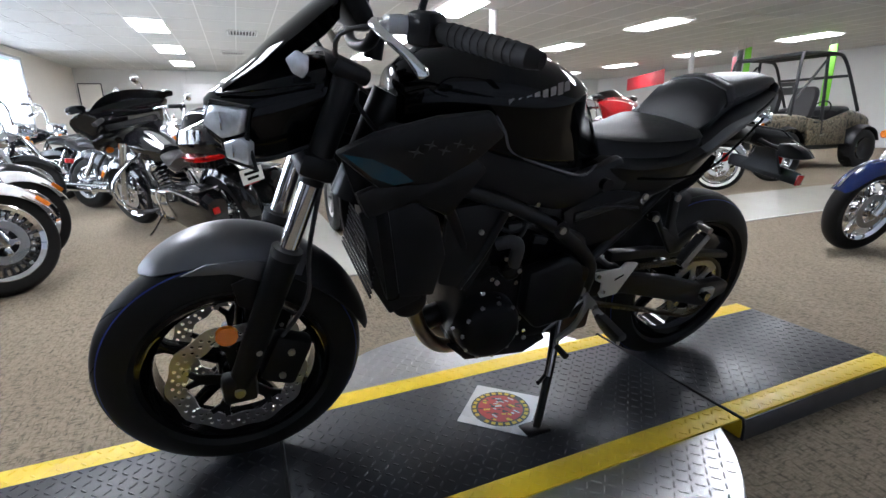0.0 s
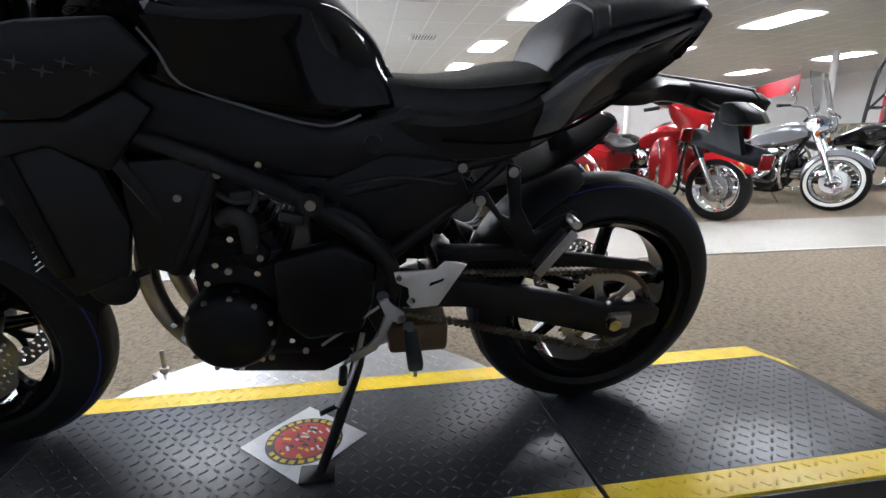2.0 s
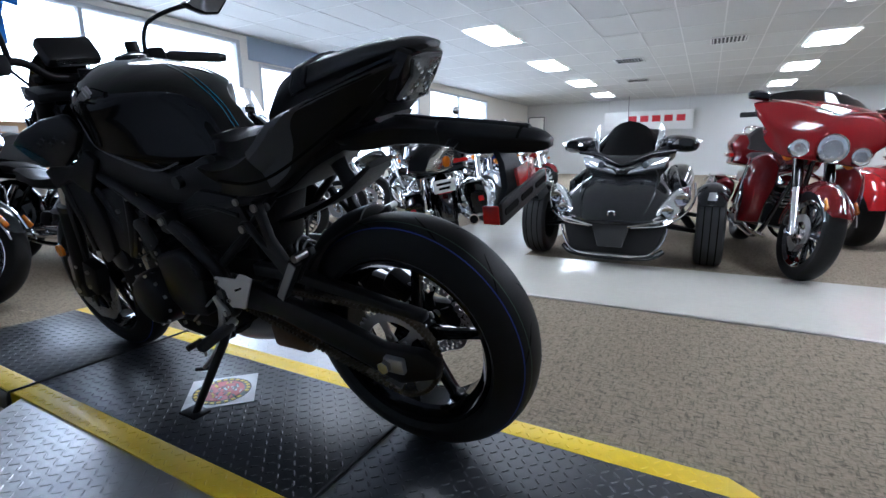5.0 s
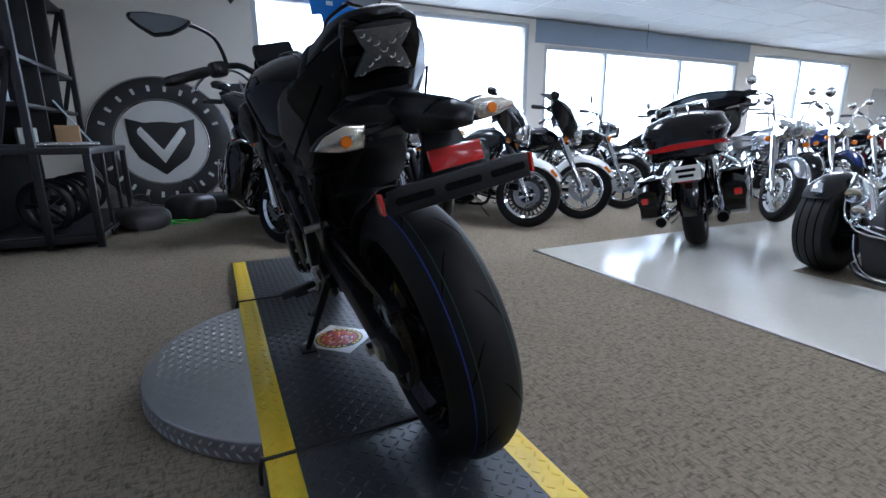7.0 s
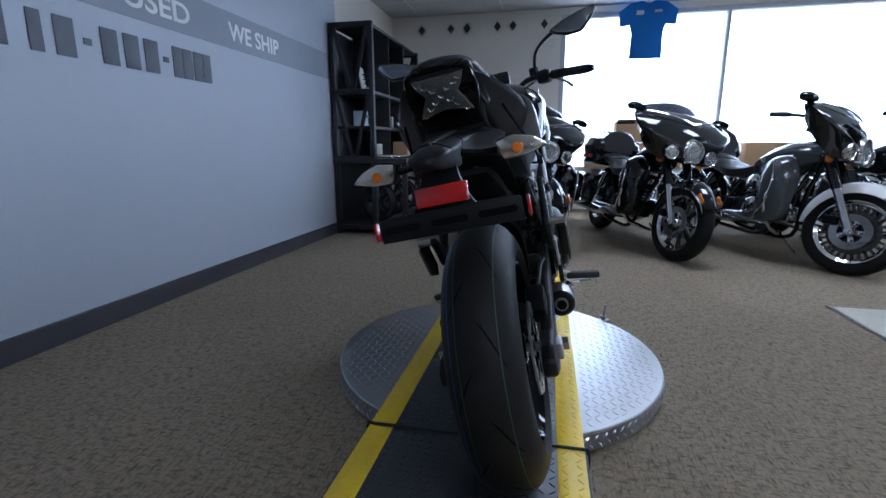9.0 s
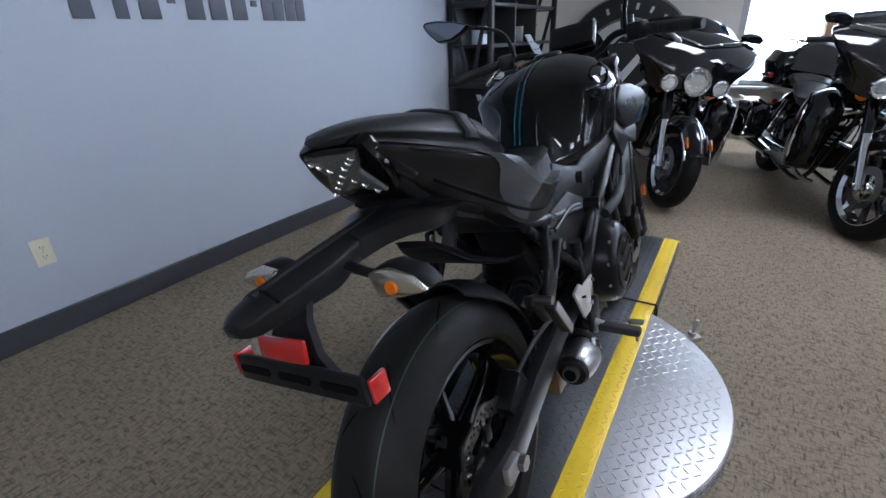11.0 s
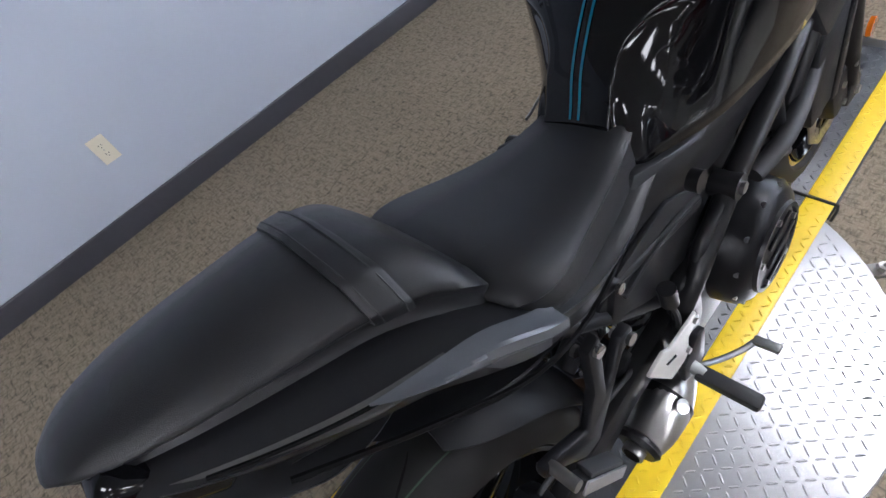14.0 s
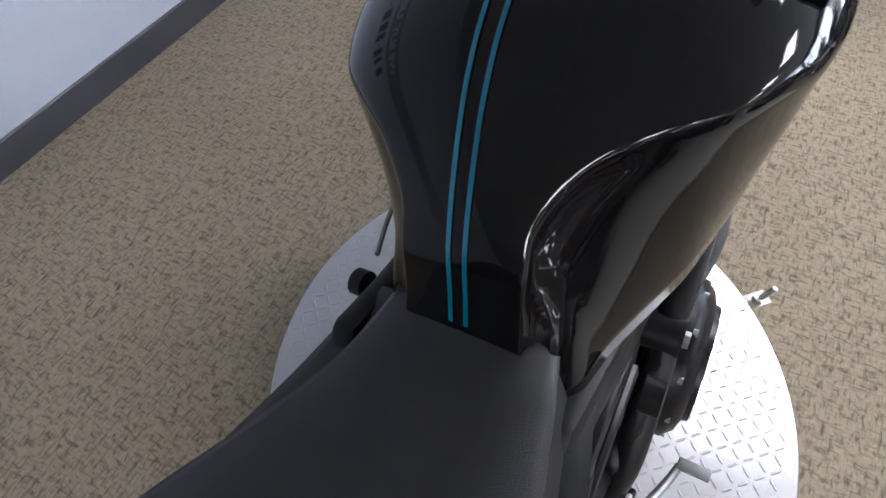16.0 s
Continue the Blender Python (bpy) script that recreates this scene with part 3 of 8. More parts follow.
PIPE = mat("heat_tinted_pipe", (0.46, 0.39, 0.30), 0.30, 0.95, grain=0.15, scale=30, stain=0.25)
VINYL = mat("black_seat_vinyl", (0.011, 0.011, 0.012), 0.36, grain=0.12, scale=250, stain=0.08, bump=0.25, bump_scale=1100, spec=0.33)
TYRE = mat("tyre_rubber", (0.0125, 0.012, 0.0115), 0.48, grain=0.15, scale=40, stain=0.15, bump=0.05, spec=0.13)
TAIL_LENS = mat("smoked_tail_lens", (0.10, 0.102, 0.10), 0.12, 0.2, coat=0.7, grain=0.6, scale=300)
# dark satin, its base raised towards blue-grey for the window's reflection
PANEL = mat("satin_panel_window_sheen", (0.082, 0.087, 0.096), 0.32, 0.3, grain=0.12, scale=800, spec=0.5)
HEEL = mat("pale_satin_alloy", (0.56, 0.54, 0.50), 0.46, 0.35, grain=0.06, scale=160, stain=0.06)
GROOVE = mat("tyre_groove", (0.003, 0.003, 0.003), 0.9, spec=0.1)
STRIPE = mat("teal_pinstripe", (0.0, 0.075, 0.125), 0.25, coat=0.6)
TEAL = mat("teal_decal", (0.0, 0.045, 0.075), 0.25, coat=0.6)
BLUE_LINE = mat("blue_tyre_line", (0.01, 0.03, 0.22), 0.5)
GREEN_LINE = mat("green_tyre_line", (0.010, 0.035, 0.016), 0.5)
SILVER_DECAL = mat("silver_decal", (0.30, 0.30, 0.31), 0.35, 0.4)
FAINT_DECAL = mat("faint_grey_decal", (0.075, 0.078, 0.082), 0.35, 0.3)
SMOKE = clear("smoked_lens", (0.16, 0.16, 0.17), 0.05)
AMBER = mat("amber_reflector", (0.65, 0.16, 0.005), 0.18, coat=0.8)
RED_LENS = mat("red_reflector", (0.40, 0.008, 0.006), 0.16, coat=0.8, grain=0.1, scale=500)
MIRROR_GLASS = mat("mirror_glass", (0.30, 0.32, 0.36), 0.03, 1.0)
CHAIN_GOLD = mat("chain_steel", (0.095, 0.080, 0.055), 0.38, 0.8, grain=0.2, scale=150)
def ribbed(name, a, b, scale):
    """Moulded lens ribs, two colours side by side, metal-backed."""
    m = mat(name, a, 0.18, 0.85, coat=0.8)
    n, l = m.node_tree.nodes, m.node_tree.links
    co, w, mx = n.new("ShaderNodeTexCoord"), n.new("ShaderNodeTexWave"), n.new("ShaderNodeMix")
    w.inputs["Scale"].default_value, w.inputs["Distortion"].default_value, w.inputs["Detail"].default_value = scale, 3.0, 2.0
    mx.data_type = "RGBA"
    mx.inputs["A"].default_value, mx.inputs["B"].default_value = (*a, 1), (*b, 1)
    l.new(co.outputs["Object"], w.inputs["Vector"]); l.new(w.outputs["Fac"], mx.inputs["Factor"])
    l.new(mx.outputs["Result"], n["Principled BSDF"].inputs["Base Color"])
    return m
AMBER_LED = ribbed("ribbed_indicator_lens", (0.80, 0.79, 0.76), (0.42, 0.34, 0.22), 95.0)
# clear lens; its pale blue-white base carries the reflection of the windows
HEAD_LENS = mat("window_glint_head_lens", (0.80, 0.83, 0.87), 0.12, 0.3, coat=0.9, grain=0.35, scale=70)
LED_CUP = mat("pale_led_cup", (0.80, 0.80, 0.78), 0.16, 0.75)
LED = mat("silver_reflector", (0.68, 0.68, 0.70), 0.12, 1.0)

LEAN, BX, BY = -12.2, 0.1525, -0.022
hero = thing("motorcycle", "black naked sport motorcycle leaning on its side stand on the deck", "motorcycle", m=pose(BX, BY, DZ + 0.002, 0, LEAN, 0))
RY, RZ, RR = -0.713, 0.318, 0.317
FY, FZ, FR = 0.712, 0.302, 0.301


def pt(name, bm, material, label="", parent=None, smooth=40):
    return part(name, bm, material, parent or hero, label, smooth)


def tyre_profile(R, w, k=18):
    out = []
    for i in range(k + 1):
        a = math.pi * (i / k - 0.5) * 1.0
        s = math.sin(a)
        out.append((w / 2 * s, R - 0.055 * (1 - math.cos(a)) - 0.022 * abs(s) ** 4))
    out += [(w * 0.42, R - 0.088), (w * 0.36, R - 0.094), (-w * 0.36, R - 0.094), (-w * 0.42, R - 0.088)]
    return out


def crown(R, w, x):
    """The tyre's outer radius at x across its width."""
    s = min(1, abs(2 * x / w)); c = math.sqrt(1 - s * s)
    return R - 0.055 * (1 - c) - 0.022 * s ** 4


def wheel(side, y, z, R, w, spokes, lines):
    c = (0, y, z)
    tyre = pt(side + "_tyre", lathe(tyre_profile(R, w), 96, centre=c, closed=True), TYRE, "black sport tyre with curved grooves")
    rr = R - 0.088
    rim = lathe([(-w * .40, rr + .004), (-w * .43, rr - .002), (-w * .42, rr - .012), (-w * .33, rr - .018), (-w * .22, rr - .034), (w * .22, rr - .034), (w * .33, rr - .018), (w * .42, rr - .012), (w * .43, rr - .002), (w * .40, rr + .004)], 72, centre=c)
    rim = pt(side + "_rim", rim, GLOSS, "gloss black cast rim")
    pt(side + "_hub", lathe([(-.06, .0), (-.06, .03), (-.05, .042), (-.02, .05), (.02, .05), (.05, .042), (.06, .03), (.06, .0)], 28, centre=c), GLOSS)
    for k in range(spokes):
        a = 2 * math.pi * k / spokes + 0.45
        sp = prism([(0.038, -0.020), (0.10, -0.013), (rr - 0.05, -0.011), (rr - 0.026, -0.026), (rr - 0.026, 0.026), (rr - 0.05, 0.011), (0.10, 0.013), (0.038, 0.020)], 0.030, 0.005,
                   m=Matrix.Translation(c) @ Matrix.Rotation(a, 4, "X"))
        pt("spoke", sp, GLOSS, parent=rim)
    # tread grooves: slim dark sipes laid on the crown
    n = 22
    for k in range(n):
        s = 1 if k % 2 else -1
        a0 = 2 * math.pi * k / n
        g = bmesh.new()
        rows = []
        for i in range(7):
            u = i / 6
            x = s * w * (0.05 + 0.30 * u)
            a = a0 + 0.30 * (u ** 1.3)
            wd = 0.0042 * math.sin(math.pi * (0.08 + 0.84 * u)) ** 1.3
            r = crown(R, w, x) + 0.0006
            rows.append([g.verts.new((x, y + r * math.cos(a + e / r), z + r * math.sin(a + e / r))) for e in (-wd, wd)])
        for p, q in zip(rows, rows[1:]):
            g.faces.new((p[0], p[1], q[1], q[0]))
        pt("sipe", g, GROOVE, parent=tyre)
    for x, m in lines:
        r = crown(R, w, x) + 0.0007
        pt("colour_line", lathe([(x - 0.0011, crown(R, w, x - .0011) + .0007), (x + 0.0011, crown(R, w, x + .0011) + .0007)], 96, centre=c), m, "thin coloured factory line", tyre)
    return rim


wheel("rear", RY, RZ, RR, 0.160, 5, ((-0.052, BLUE_LINE), (-0.036, GREEN_LINE), (0.045, GREEN_LINE)))
wheel("front", FY, FZ, FR, 0.120, 5, ((-0.040, BLUE_LINE),))


def brake_disc(name, x, y, z, r0, r1, waves=10):
    """A wavy drilled rotor on a five-armed carrier."""
    b = bmesh.new()
    n, rings = 72, (r0, r0 + (r1 - r0) * .28, r0 + (r1 - r0) * .56, r0 + (r1 - r0) * .82, r1)
    grid = []
    for k in range(n):
        t = 2 * math.pi * k / n
        row = []
        for i, r in enumerate(rings):
            wv = (0.004 * math.cos(waves * t)) if i in (0, 4) else 0
            row.append(b.verts.new((x, y + (r + wv) * math.cos(t), z + (r + wv) * math.sin(t))))
        grid.append(row)
    for k in range(n):
        for i in range(4):
            c = (grid[k][i], grid[k][i + 1], grid[(k + 1) % n][i + 1], grid[(k + 1) % n][i])
            if not (i in (1, 2) and (k + i) % 2 == 0 or i == 0 and k % 4 == 1):
                b.faces.new(c)
                continue
            # a round hole in the cell
            mid = sum((v.co for v in c), Vector()) / 4
            rim, ring = [], []
            for j in range(4):
                rim += [c[j], b.verts.new((c[j].co + c[(j + 1) % 4].co) / 2)]
            for v in rim:
                ring.append(b.verts.new(mid + (v.co - mid).normalized() * .0044))
            for j in range(8):
                b.faces.new((rim[j], rim[(j + 1) % 8], ring[(j + 1) % 8], ring[j]))
    r = bmesh.ops.extrude_face_region(b, geom=b.faces[:])
    bmesh.ops.translate(b, vec=(0.0045, 0, 0), verts=[g for g in r["geom"] if isinstance(g, bmesh.types.BMVert)])
    d = pt(name, b, STEEL, "drilled wavy steel brake rotor", smooth=30)
    for k in range(5):
        a = 2 * math.pi * k / 5 + 0.2
        arm = prism([(0.03, -0.012), (r0 * 0.75, -0.012), (r0 + 0.008, -0.03), (r0 + 0.012, -0.022), (r0 * 0.86, 0.0), (r0 + 0.012, 0.022), (r0 + 0.008, 0.03), (r0 * 0.75, 0.012), (0.03, 0.012)], 0.007, 0.001,
                    m=Matrix.Translation((x + 0.002, y, z)) @ Matrix.Rotation(a, 4, "X"))
        pt("carrier_arm", arm, ENGINE, parent=d)
        for e in (-.025, .025):
            q = Vector((x - 0.004, y + (r0 + 0.006) * math.cos(a + e * 8), z + (r0 + 0.006) * math.sin(a + e * 8)))
            pt("rivet", rod(q, q + Vector((0.012, 0, 0)), 0.006, n=10), STEEL, parent=d)
    return d


brake_disc("front_brake_disc", -0.078, FY, FZ, 0.108, 0.150)
brake_disc("front_brake_disc", 0.074, FY, FZ, 0.108, 0.150)
brake_disc("rear_brake_disc", 0.080, RY, RZ, 0.078, 0.110, 8)


def bolt_head(x, y, z, r=0.006, m=STEEL, side=-1, parent=None):
    b = rod((x, y, z), (x + side * 0.006, y, z), r, n=8)
    return pt("bolt", b, m, parent=parent)


# fork: axle, sliders, chrome tubes, upper covers, clamps
AX = Vector((0, FY, FZ))
UP = Vector((0, -0.362, 0.932)).normalized()
axle = pt("front_axle", rod((-0.13, FY, FZ), (0.13, FY, FZ), 0.012, n=16), STEEL)
for s in (-1, 1):
    o = Vector((s * 0.102, FY + 0.004, FZ - 0.012))
    leg = pt("fork_slider", rod(o, o + UP * 0.36, 0.027, 0.031, n=20), ENGINE, "black fork slider")
    pt("axle_clamp", box(0.044, 0.075, 0.07, s * 0.104, FY, FZ, 0.012), SATIN, parent=leg)
    pt("fork_tube", rod(o + UP * 0.36, o + UP * 0.56, 0.0205, n=20), CHROME, "chrome fork tube")
    pt("dust_seal", rod(o + UP * 0.352, o + UP * 0.372, 0.033, n=20), BLACK_RUBBER, parent=leg)
    pt("fork_cover", rod(o + UP * 0.52, o + UP * 0.74, 0.0255, 0.0262, n=20), SATIN, "black upper fork cover")
    cal = pt("brake_caliper", box(0.05, 0.085, 0.125, s * 0.098, FY - 0.105, FZ + 0.055, 0.014, m=Matrix.Rotation(radians(24), 4, "X")), ENGINE, "black two-piston caliper")
    for dz in (-.03, .03):
        bolt_head(s * 0.124, FY - 0.105 - dz * 0.4, FZ + 0.055 + dz, 0.008, side=s, parent=cal)
    bolt_head(s * 0.124, FY - 0.05, FZ + 0.10, 0.007, side=s, parent=leg)
    bolt_head(s * 0.128, FY, FZ, 0.011, side=s, parent=leg)
    am = lathe([(0, 0), (0.003, 0.013), (0.002, 0.022), (-0.008, 0.023), (-0.008, 0.0)], 24, centre=(0, 0, 0))
    bmesh.ops.transform(am, matrix=Matrix.Translation((s * 0.132, FY + 0.008, FZ + 0.160)) @ (Matrix() if s > 0 else Matrix.Rotation(math.pi, 4, "Z")), verts=am.verts)
    pt("side_reflector", am, AMBER, "round amber reflector")
    pt("brake_hose", tube([(s * .11, FY - .10, FZ + .12), (s * .125, FY - .16, FZ + .22), (s * .12, FY - .17, FZ + .33), (s * .10, FY - .20, FZ + .45), (s * .06, FY - .24, FZ + .58)], 0.005, 8), BLACK_RUBBER)
for h, w in ((0.545, 0.05), (0.735, 0.035)):
    q = AX + UP * h
    pt("fork_clamp", box(0.27, 0.075, w, 0, q.y, q.z, 0.014, m=Matrix.Rotation(radians(21), 4, "X")), SATIN)

# front fender: a shell over the tyre
def shell(y, z, keys, thick=0.004, steps=5, k=10):
    """keys: angle from ahead, radius, half width, droop of the sides."""
    secs = []
    for a, r, hw, dr in smooth_keys(keys, steps):
        t = radians(a)
        out, inn = [], []
        for i in range(k + 1):
            u = i / k * 2 - 1
            rr = r - dr * abs(u) ** 2.4
            out.append(Vector((hw * u, y + rr * math.cos(t), z + rr * math.sin(t))))
            rr -= thick
            inn.append(Vector((hw * u * 0.96, y + rr * math.cos(t), z + rr * math.sin(t))))
        secs.append(out + inn[::-1])
    return loft(secs)
pt("front_fender", shell(FY, FZ, ((60, .322, .022, .004), (66, .334, .056, .024), (78, .352, .076, .048), (92, .362, .082, .060), (106, .360, .083, .060), (116, .352, .080, .056), (122, .346, .074, .05)), 0.004), GRAPHITE, "graphite grey front fender")
pt("fender_rear", shell(FY, FZ, ((106, .350, .076, .06), (122, .345, .078, .06), (140, .338, .076, .05), (158, .330, .070, .03), (168, .326, .058, .015))), MATTE, "matte black fender tail")
for s in (-1, 1):
    pt("fender_flap", prism([(.790, .592), (.740, .612), (.66, .612), (.585, .590), (.600, .562), (.622, .520), (.640, .558), (.700, .585)], 0.006, 0.002, m=Matrix.Translation((s * 0.086, 0, 0))), GRAPHITE, "graphite flap of the fender")
    pt("fender_bracket", prism([(.66, .57), (.70, .555), (.69, .50), (.63, .46), (.61, .52)], 0.006, 0.0015, m=Matrix.Translation((s * 0.080, 0, 0))), SATIN)


# head cowl and lamp
def body(keys, k=8, steps=4, pinch=0.82, top=0.72, flatb=True):
    """A body along y: rows of y, top, shoulder height, half width, bottom, bottom half width."""
    secs = []
    for y, zt, zs, w, zb, wb in smooth_keys(keys, steps):
        half = []
        prof = [(0.0, zt), (w * 0.38, zt - (zt - zs) * 0.10), (w * top, zt - (zt - zs) * 0.36), (w * 0.95, zs + (zt - zs) * 0.18), (w, zs), (w * 0.97, zs - (zs - zb) * 0.18), ((w * pinch * 0.5 + wb * 0.5), zs - (zs - zb) * 0.55), (wb, zb + (zs - zb) * 0.08), (wb * 0.85, zb), (0.0, zb)]
        right = [Vector((x, y, z)) for x, z in prof]
        left = [Vector((-x, y, z)) for x, z in prof[1:-1]][::-1]
        secs.append(right + left)
    return loft(secs)
pt("head_cowl", body(((.703, .920, .89, .030, .862, .026), (.678, .943, .897, .060, .836, .044), (.64, .962, .902, .088, .818, .060), (.59, .984, .916, .105, .818, .070), (.54, 1.0, .932, .113, .834, .075), (.49, 1.01, .95, .108, .852, .075), (.455, 1.01, .96, .09, .88, .06)), top=.80), GLOSS, "gloss black head cowl", smooth=70)
pt("fly_screen", body(((.668, .950, .941, .040, .926, .034), (.62, .988, .976, .064, .946, .055), (.575, 1.030, 1.012, .078, .976, .060), (.53, 1.067, 1.046, .083, 1.006, .060), (.48, 1.106, 1.086, .079, 1.042, .060), (.45, 1.126, 1.106, .066, 1.070, .050))), GLOSS, "short black fly screen", smooth=70)
for s in (-1, 1):
    HM = Matrix.Translation((s * .066, .664, 0)) @ Matrix.Rotation(radians(s * 42), 4, "Z") @ Matrix.Translation((0, -.664, 0))
    upper = [(.716, .880), (.694, .918), (.618, .917), (.634, .872), (.676, .858)]
    lower = [(.674, .853), (.634, .866), (.616, .858), (.620, .814), (.672, .822)]
    hl = pt("headlight", prism(upper, .022, .005, m=HM), HEAD_LENS, "clear angular headlight lens")
    pt("low_lens", prism(lower, .020, .005, m=HM), HEAD_LENS, "clear lower headlight lens", hl)
    pt("lamp_rim", tube([HM @ Vector((0, u, v)) for u, v in ((.720, .880), (.696, .923), (.612, .921), (.626, .866), (.612, .808), (.676, .816), (.682, .852))], .0042, 8, closed=True, sub=1), SATIN, parent=hl)
    for u, v, r in ((.668, .892, .017), (.648, .840, .012)):
        q = HM @ Vector((s * .0112, u, v))
        pt("lamp_bowl", lathe([(-.002, 0), (0, r * .5), (.003, r), (.001, r)], 20, "y", centre=tuple(q)), LED, parent=hl)
    pos = [(.559, 1.004), (.539, 1.020), (.518, 1.010), (.520, .985), (.530, .972), (.548, .981)]
    pl = pt("position_lamp", prism(pos, .018, .004, m=Matrix.Translation((s * .104, .54, 0)) @ Matrix.Rotation(radians(s * 14), 4, "Z") @ Matrix.Translation((0, -.54, 0))), HEAD_LENS, "clear faceted side lamp")
    pt("cowl_lip", tube([(s * .052, .690, .836), (s * .078, .650, .822), (s * .092, .60, .824), (s * .095, .54, .842), (s * .088, .49, .86)], .0045, 8), SATIN)
    pt("cowl_crease", tube([(s * .050, .676, .935), (s * .090, .625, .948), (s * .108, .57, .958), (s * .112, .51, .966)], .003, 6), GLOSS)
    pt("cowl_stay", box(.016, .10, .05, s * .085, .475, .93, .008), MATTE)
pt("meter", box(0.155, 0.045, 0.085, 0, 0.425, 1.10, 0.014, m=Matrix.Rotation(radians(-32), 4, "X")), SATIN, "black instrument panel")
pt("meter_screen", box(0.12, 0.003, 0.06, 0, 0.398, 1.087, 0.001, m=Matrix.Rotation(radians(-32), 4, "X")), SMOKE, smooth=0)

# handlebar, grips, levers, mirrors
bar = pt("handlebar", tube([(-.385, .25, 1.045), (-.26, .325, 1.065), (-.15, .385, 1.075), (-.07, .405, 1.03), (.07, .405, 1.03), (.15, .385, 1.075), (.26, .325, 1.065), (.385, .25, 1.045)], 0.0115, 12), SATIN, "matte black handlebar")
for s in (-1, 1):
    g0, g1 = Vector((s * .255, .328, 1.066)), Vector((s * .392, .246, 1.044))
    grip = pt("grip", rod(g0, g1, 0.0165, 0.0172, n=18), BLACK_RUBBER, "ribbed black rubber grip")
    for k in range(9):
        q = g0.lerp(g1, 0.1 + 0.09 * k)
        pt("grip_rib", rod(q, q + (g1 - g0).normalized() * 0.006, 0.0183, n=14), BLACK_RUBBER, parent=grip)
    pt("bar_end", rod(g1, g1 + (g1 - g0).normalized() * 0.022, 0.0165, 0.012, n=16), SATIN)
    pt("switch_box", box(0.055, 0.05, 0.055, s * .225, .345, 1.068, 0.012, m=Matrix.Rotation(radians(s * -30), 4, "Z")), SATIN)
    pt("lever_perch", box(0.045, 0.05, 0.03, s * .20, .385, 1.072, 0.009), ALLOY)
    lev = pt("lever", tube([(s * .195, .405, 1.072), (s * .235, .436, 1.074), (s * .275, .434, 1.062), (s * .312, .405, 1.034), (s * .330, .388, 1.012), (s * .333, .385, 1.006)], [.011, .010, .0085, .0085, .0115, .008], 10, flat=0.7), CHROME if s < 0 else ALLOY, "polished clutch lever" if s < 0 else "polished brake lever")
    st = pt("mirror_stalk", tube([(s * .19, .345, 1.08), (s * .192, .335, 1.12), (s * .205, .31, 1.165), (s * .24, .255, 1.190), (s * .285, .20, 1.204)], [.008, .007, .0065, .0065, .008], 10), SATIN)
    pod = [(-.012, -.004), (.035, .018), (.110, .040), (.160, .046), (.170, .034), (.150, .004), (.112, -.034), (.060, -.036), (.012, -.020)]
    mm = Matrix.Translation((s * .275, .195, 1.21)) @ Matrix.Rotation(radians(90 if s > 0 else 90), 4, "Z") @ Matrix.Rotation(radians(-s * 8), 4, "Y")
    # outline runs outward along x: u -> x, v -> z
    pod3 = prism([(-u if s > 0 else u, v) for u, v in pod], 0.034, 0.009, m=mm)
    mir = pt("mirror", pod3, SATIN, "angular black rear-view mirror")
    pt("mirror_face", prism([((-u if s > 0 else u) * 0.9 - s * 0.006, v * 0.84) for u, v in pod], 0.002, 0.0, m=Matrix.Translation((0, -0.0185, 0.0012)) @ mm), MIRROR_GLASS, parent=mir, smooth=0)
pt("brake_reservoir", rod((.185, .40, 1.085), (.185, .402, 1.12), .021, n=18), SATIN)
pt("clutch_cable", tube([(-.19, .40, 1.07), (-.14, .47, 1.05), (-.10, .46, .98), (-.09, .38, .86), (-.10, .25, .76)], 0.0045, 8), BLACK_RUBBER)
pt("throttle_cable", tube([(.21, .38, 1.07), (.13, .47, 1.05), (.09, .44, .98), (.06, .34, .90)], 0.0045, 8), BLACK_RUBBER)
pt("ignition_lock", rod((0, .375, 1.0), (0, .368, 1.045), .02, n=16), SATIN)

# tank: y, crest line height, shoulder crest out and up, recessed flank out and up, lower edge out and up
TANK = ((-.219, .842, .052, .838, .064, .824, .084, .792), (-.206, .866, .051, .859, .070, .838, .093, .788), (-.190, .898, .051, .890, .076, .850, .098, .785), (-.165, .928, .054, .918, .083, .862, .106, .781),
        (-.135, .957, .078, .943, .102, .872, .120, .779), (-.11, .978, .110, .953, .122, .876, .132, .780), (-.08, .998, .146, .953, .145, .880, .146, .785), (-.04, 1.017, .173, .949, .166, .884, .158, .793),
        (.0, 1.032, .190, .943, .182, .888, .168, .801), (.06, 1.046, .198, .942, .192, .900, .178, .816), (.13, 1.055, .190, .945, .184, .905, .176, .832), (.21, 1.048, .160, .945, .153, .91, .140, .850), (.28, 1.025, .126, .938, .120, .91, .105, .870), (.335, .985, .085, .925, .080, .91, .070, .885))


def tank_half(k):
    """Half of a section of the tank, from the crest line out over the shoulder and down the hollow flank."""
    y, zt, xc, zc, xm, zm, xb, zb = k
    d = zt - zc
    rows = [(0.0, zt), (xc * .40, zt - d * .10), (xc * .72, zt - d * .36), (xc * .90, zt - d * .66), (xc * .98, zt - d * .90), (xc, zc - .006), (xc * .55 + xm * .45, zc - .024), (xm, zm), (xm * .45 + xb * .55, zm * .5 + zb * .5), (xb, zb)]
    return [(a, b) for a, b in smooth_keys(rows, 2)]


def aside(y):
    """How far the neck between tank and seat sits off the centre line."""
    return .008 + .014 * math.exp(-((y + .25) / .11) ** 2)


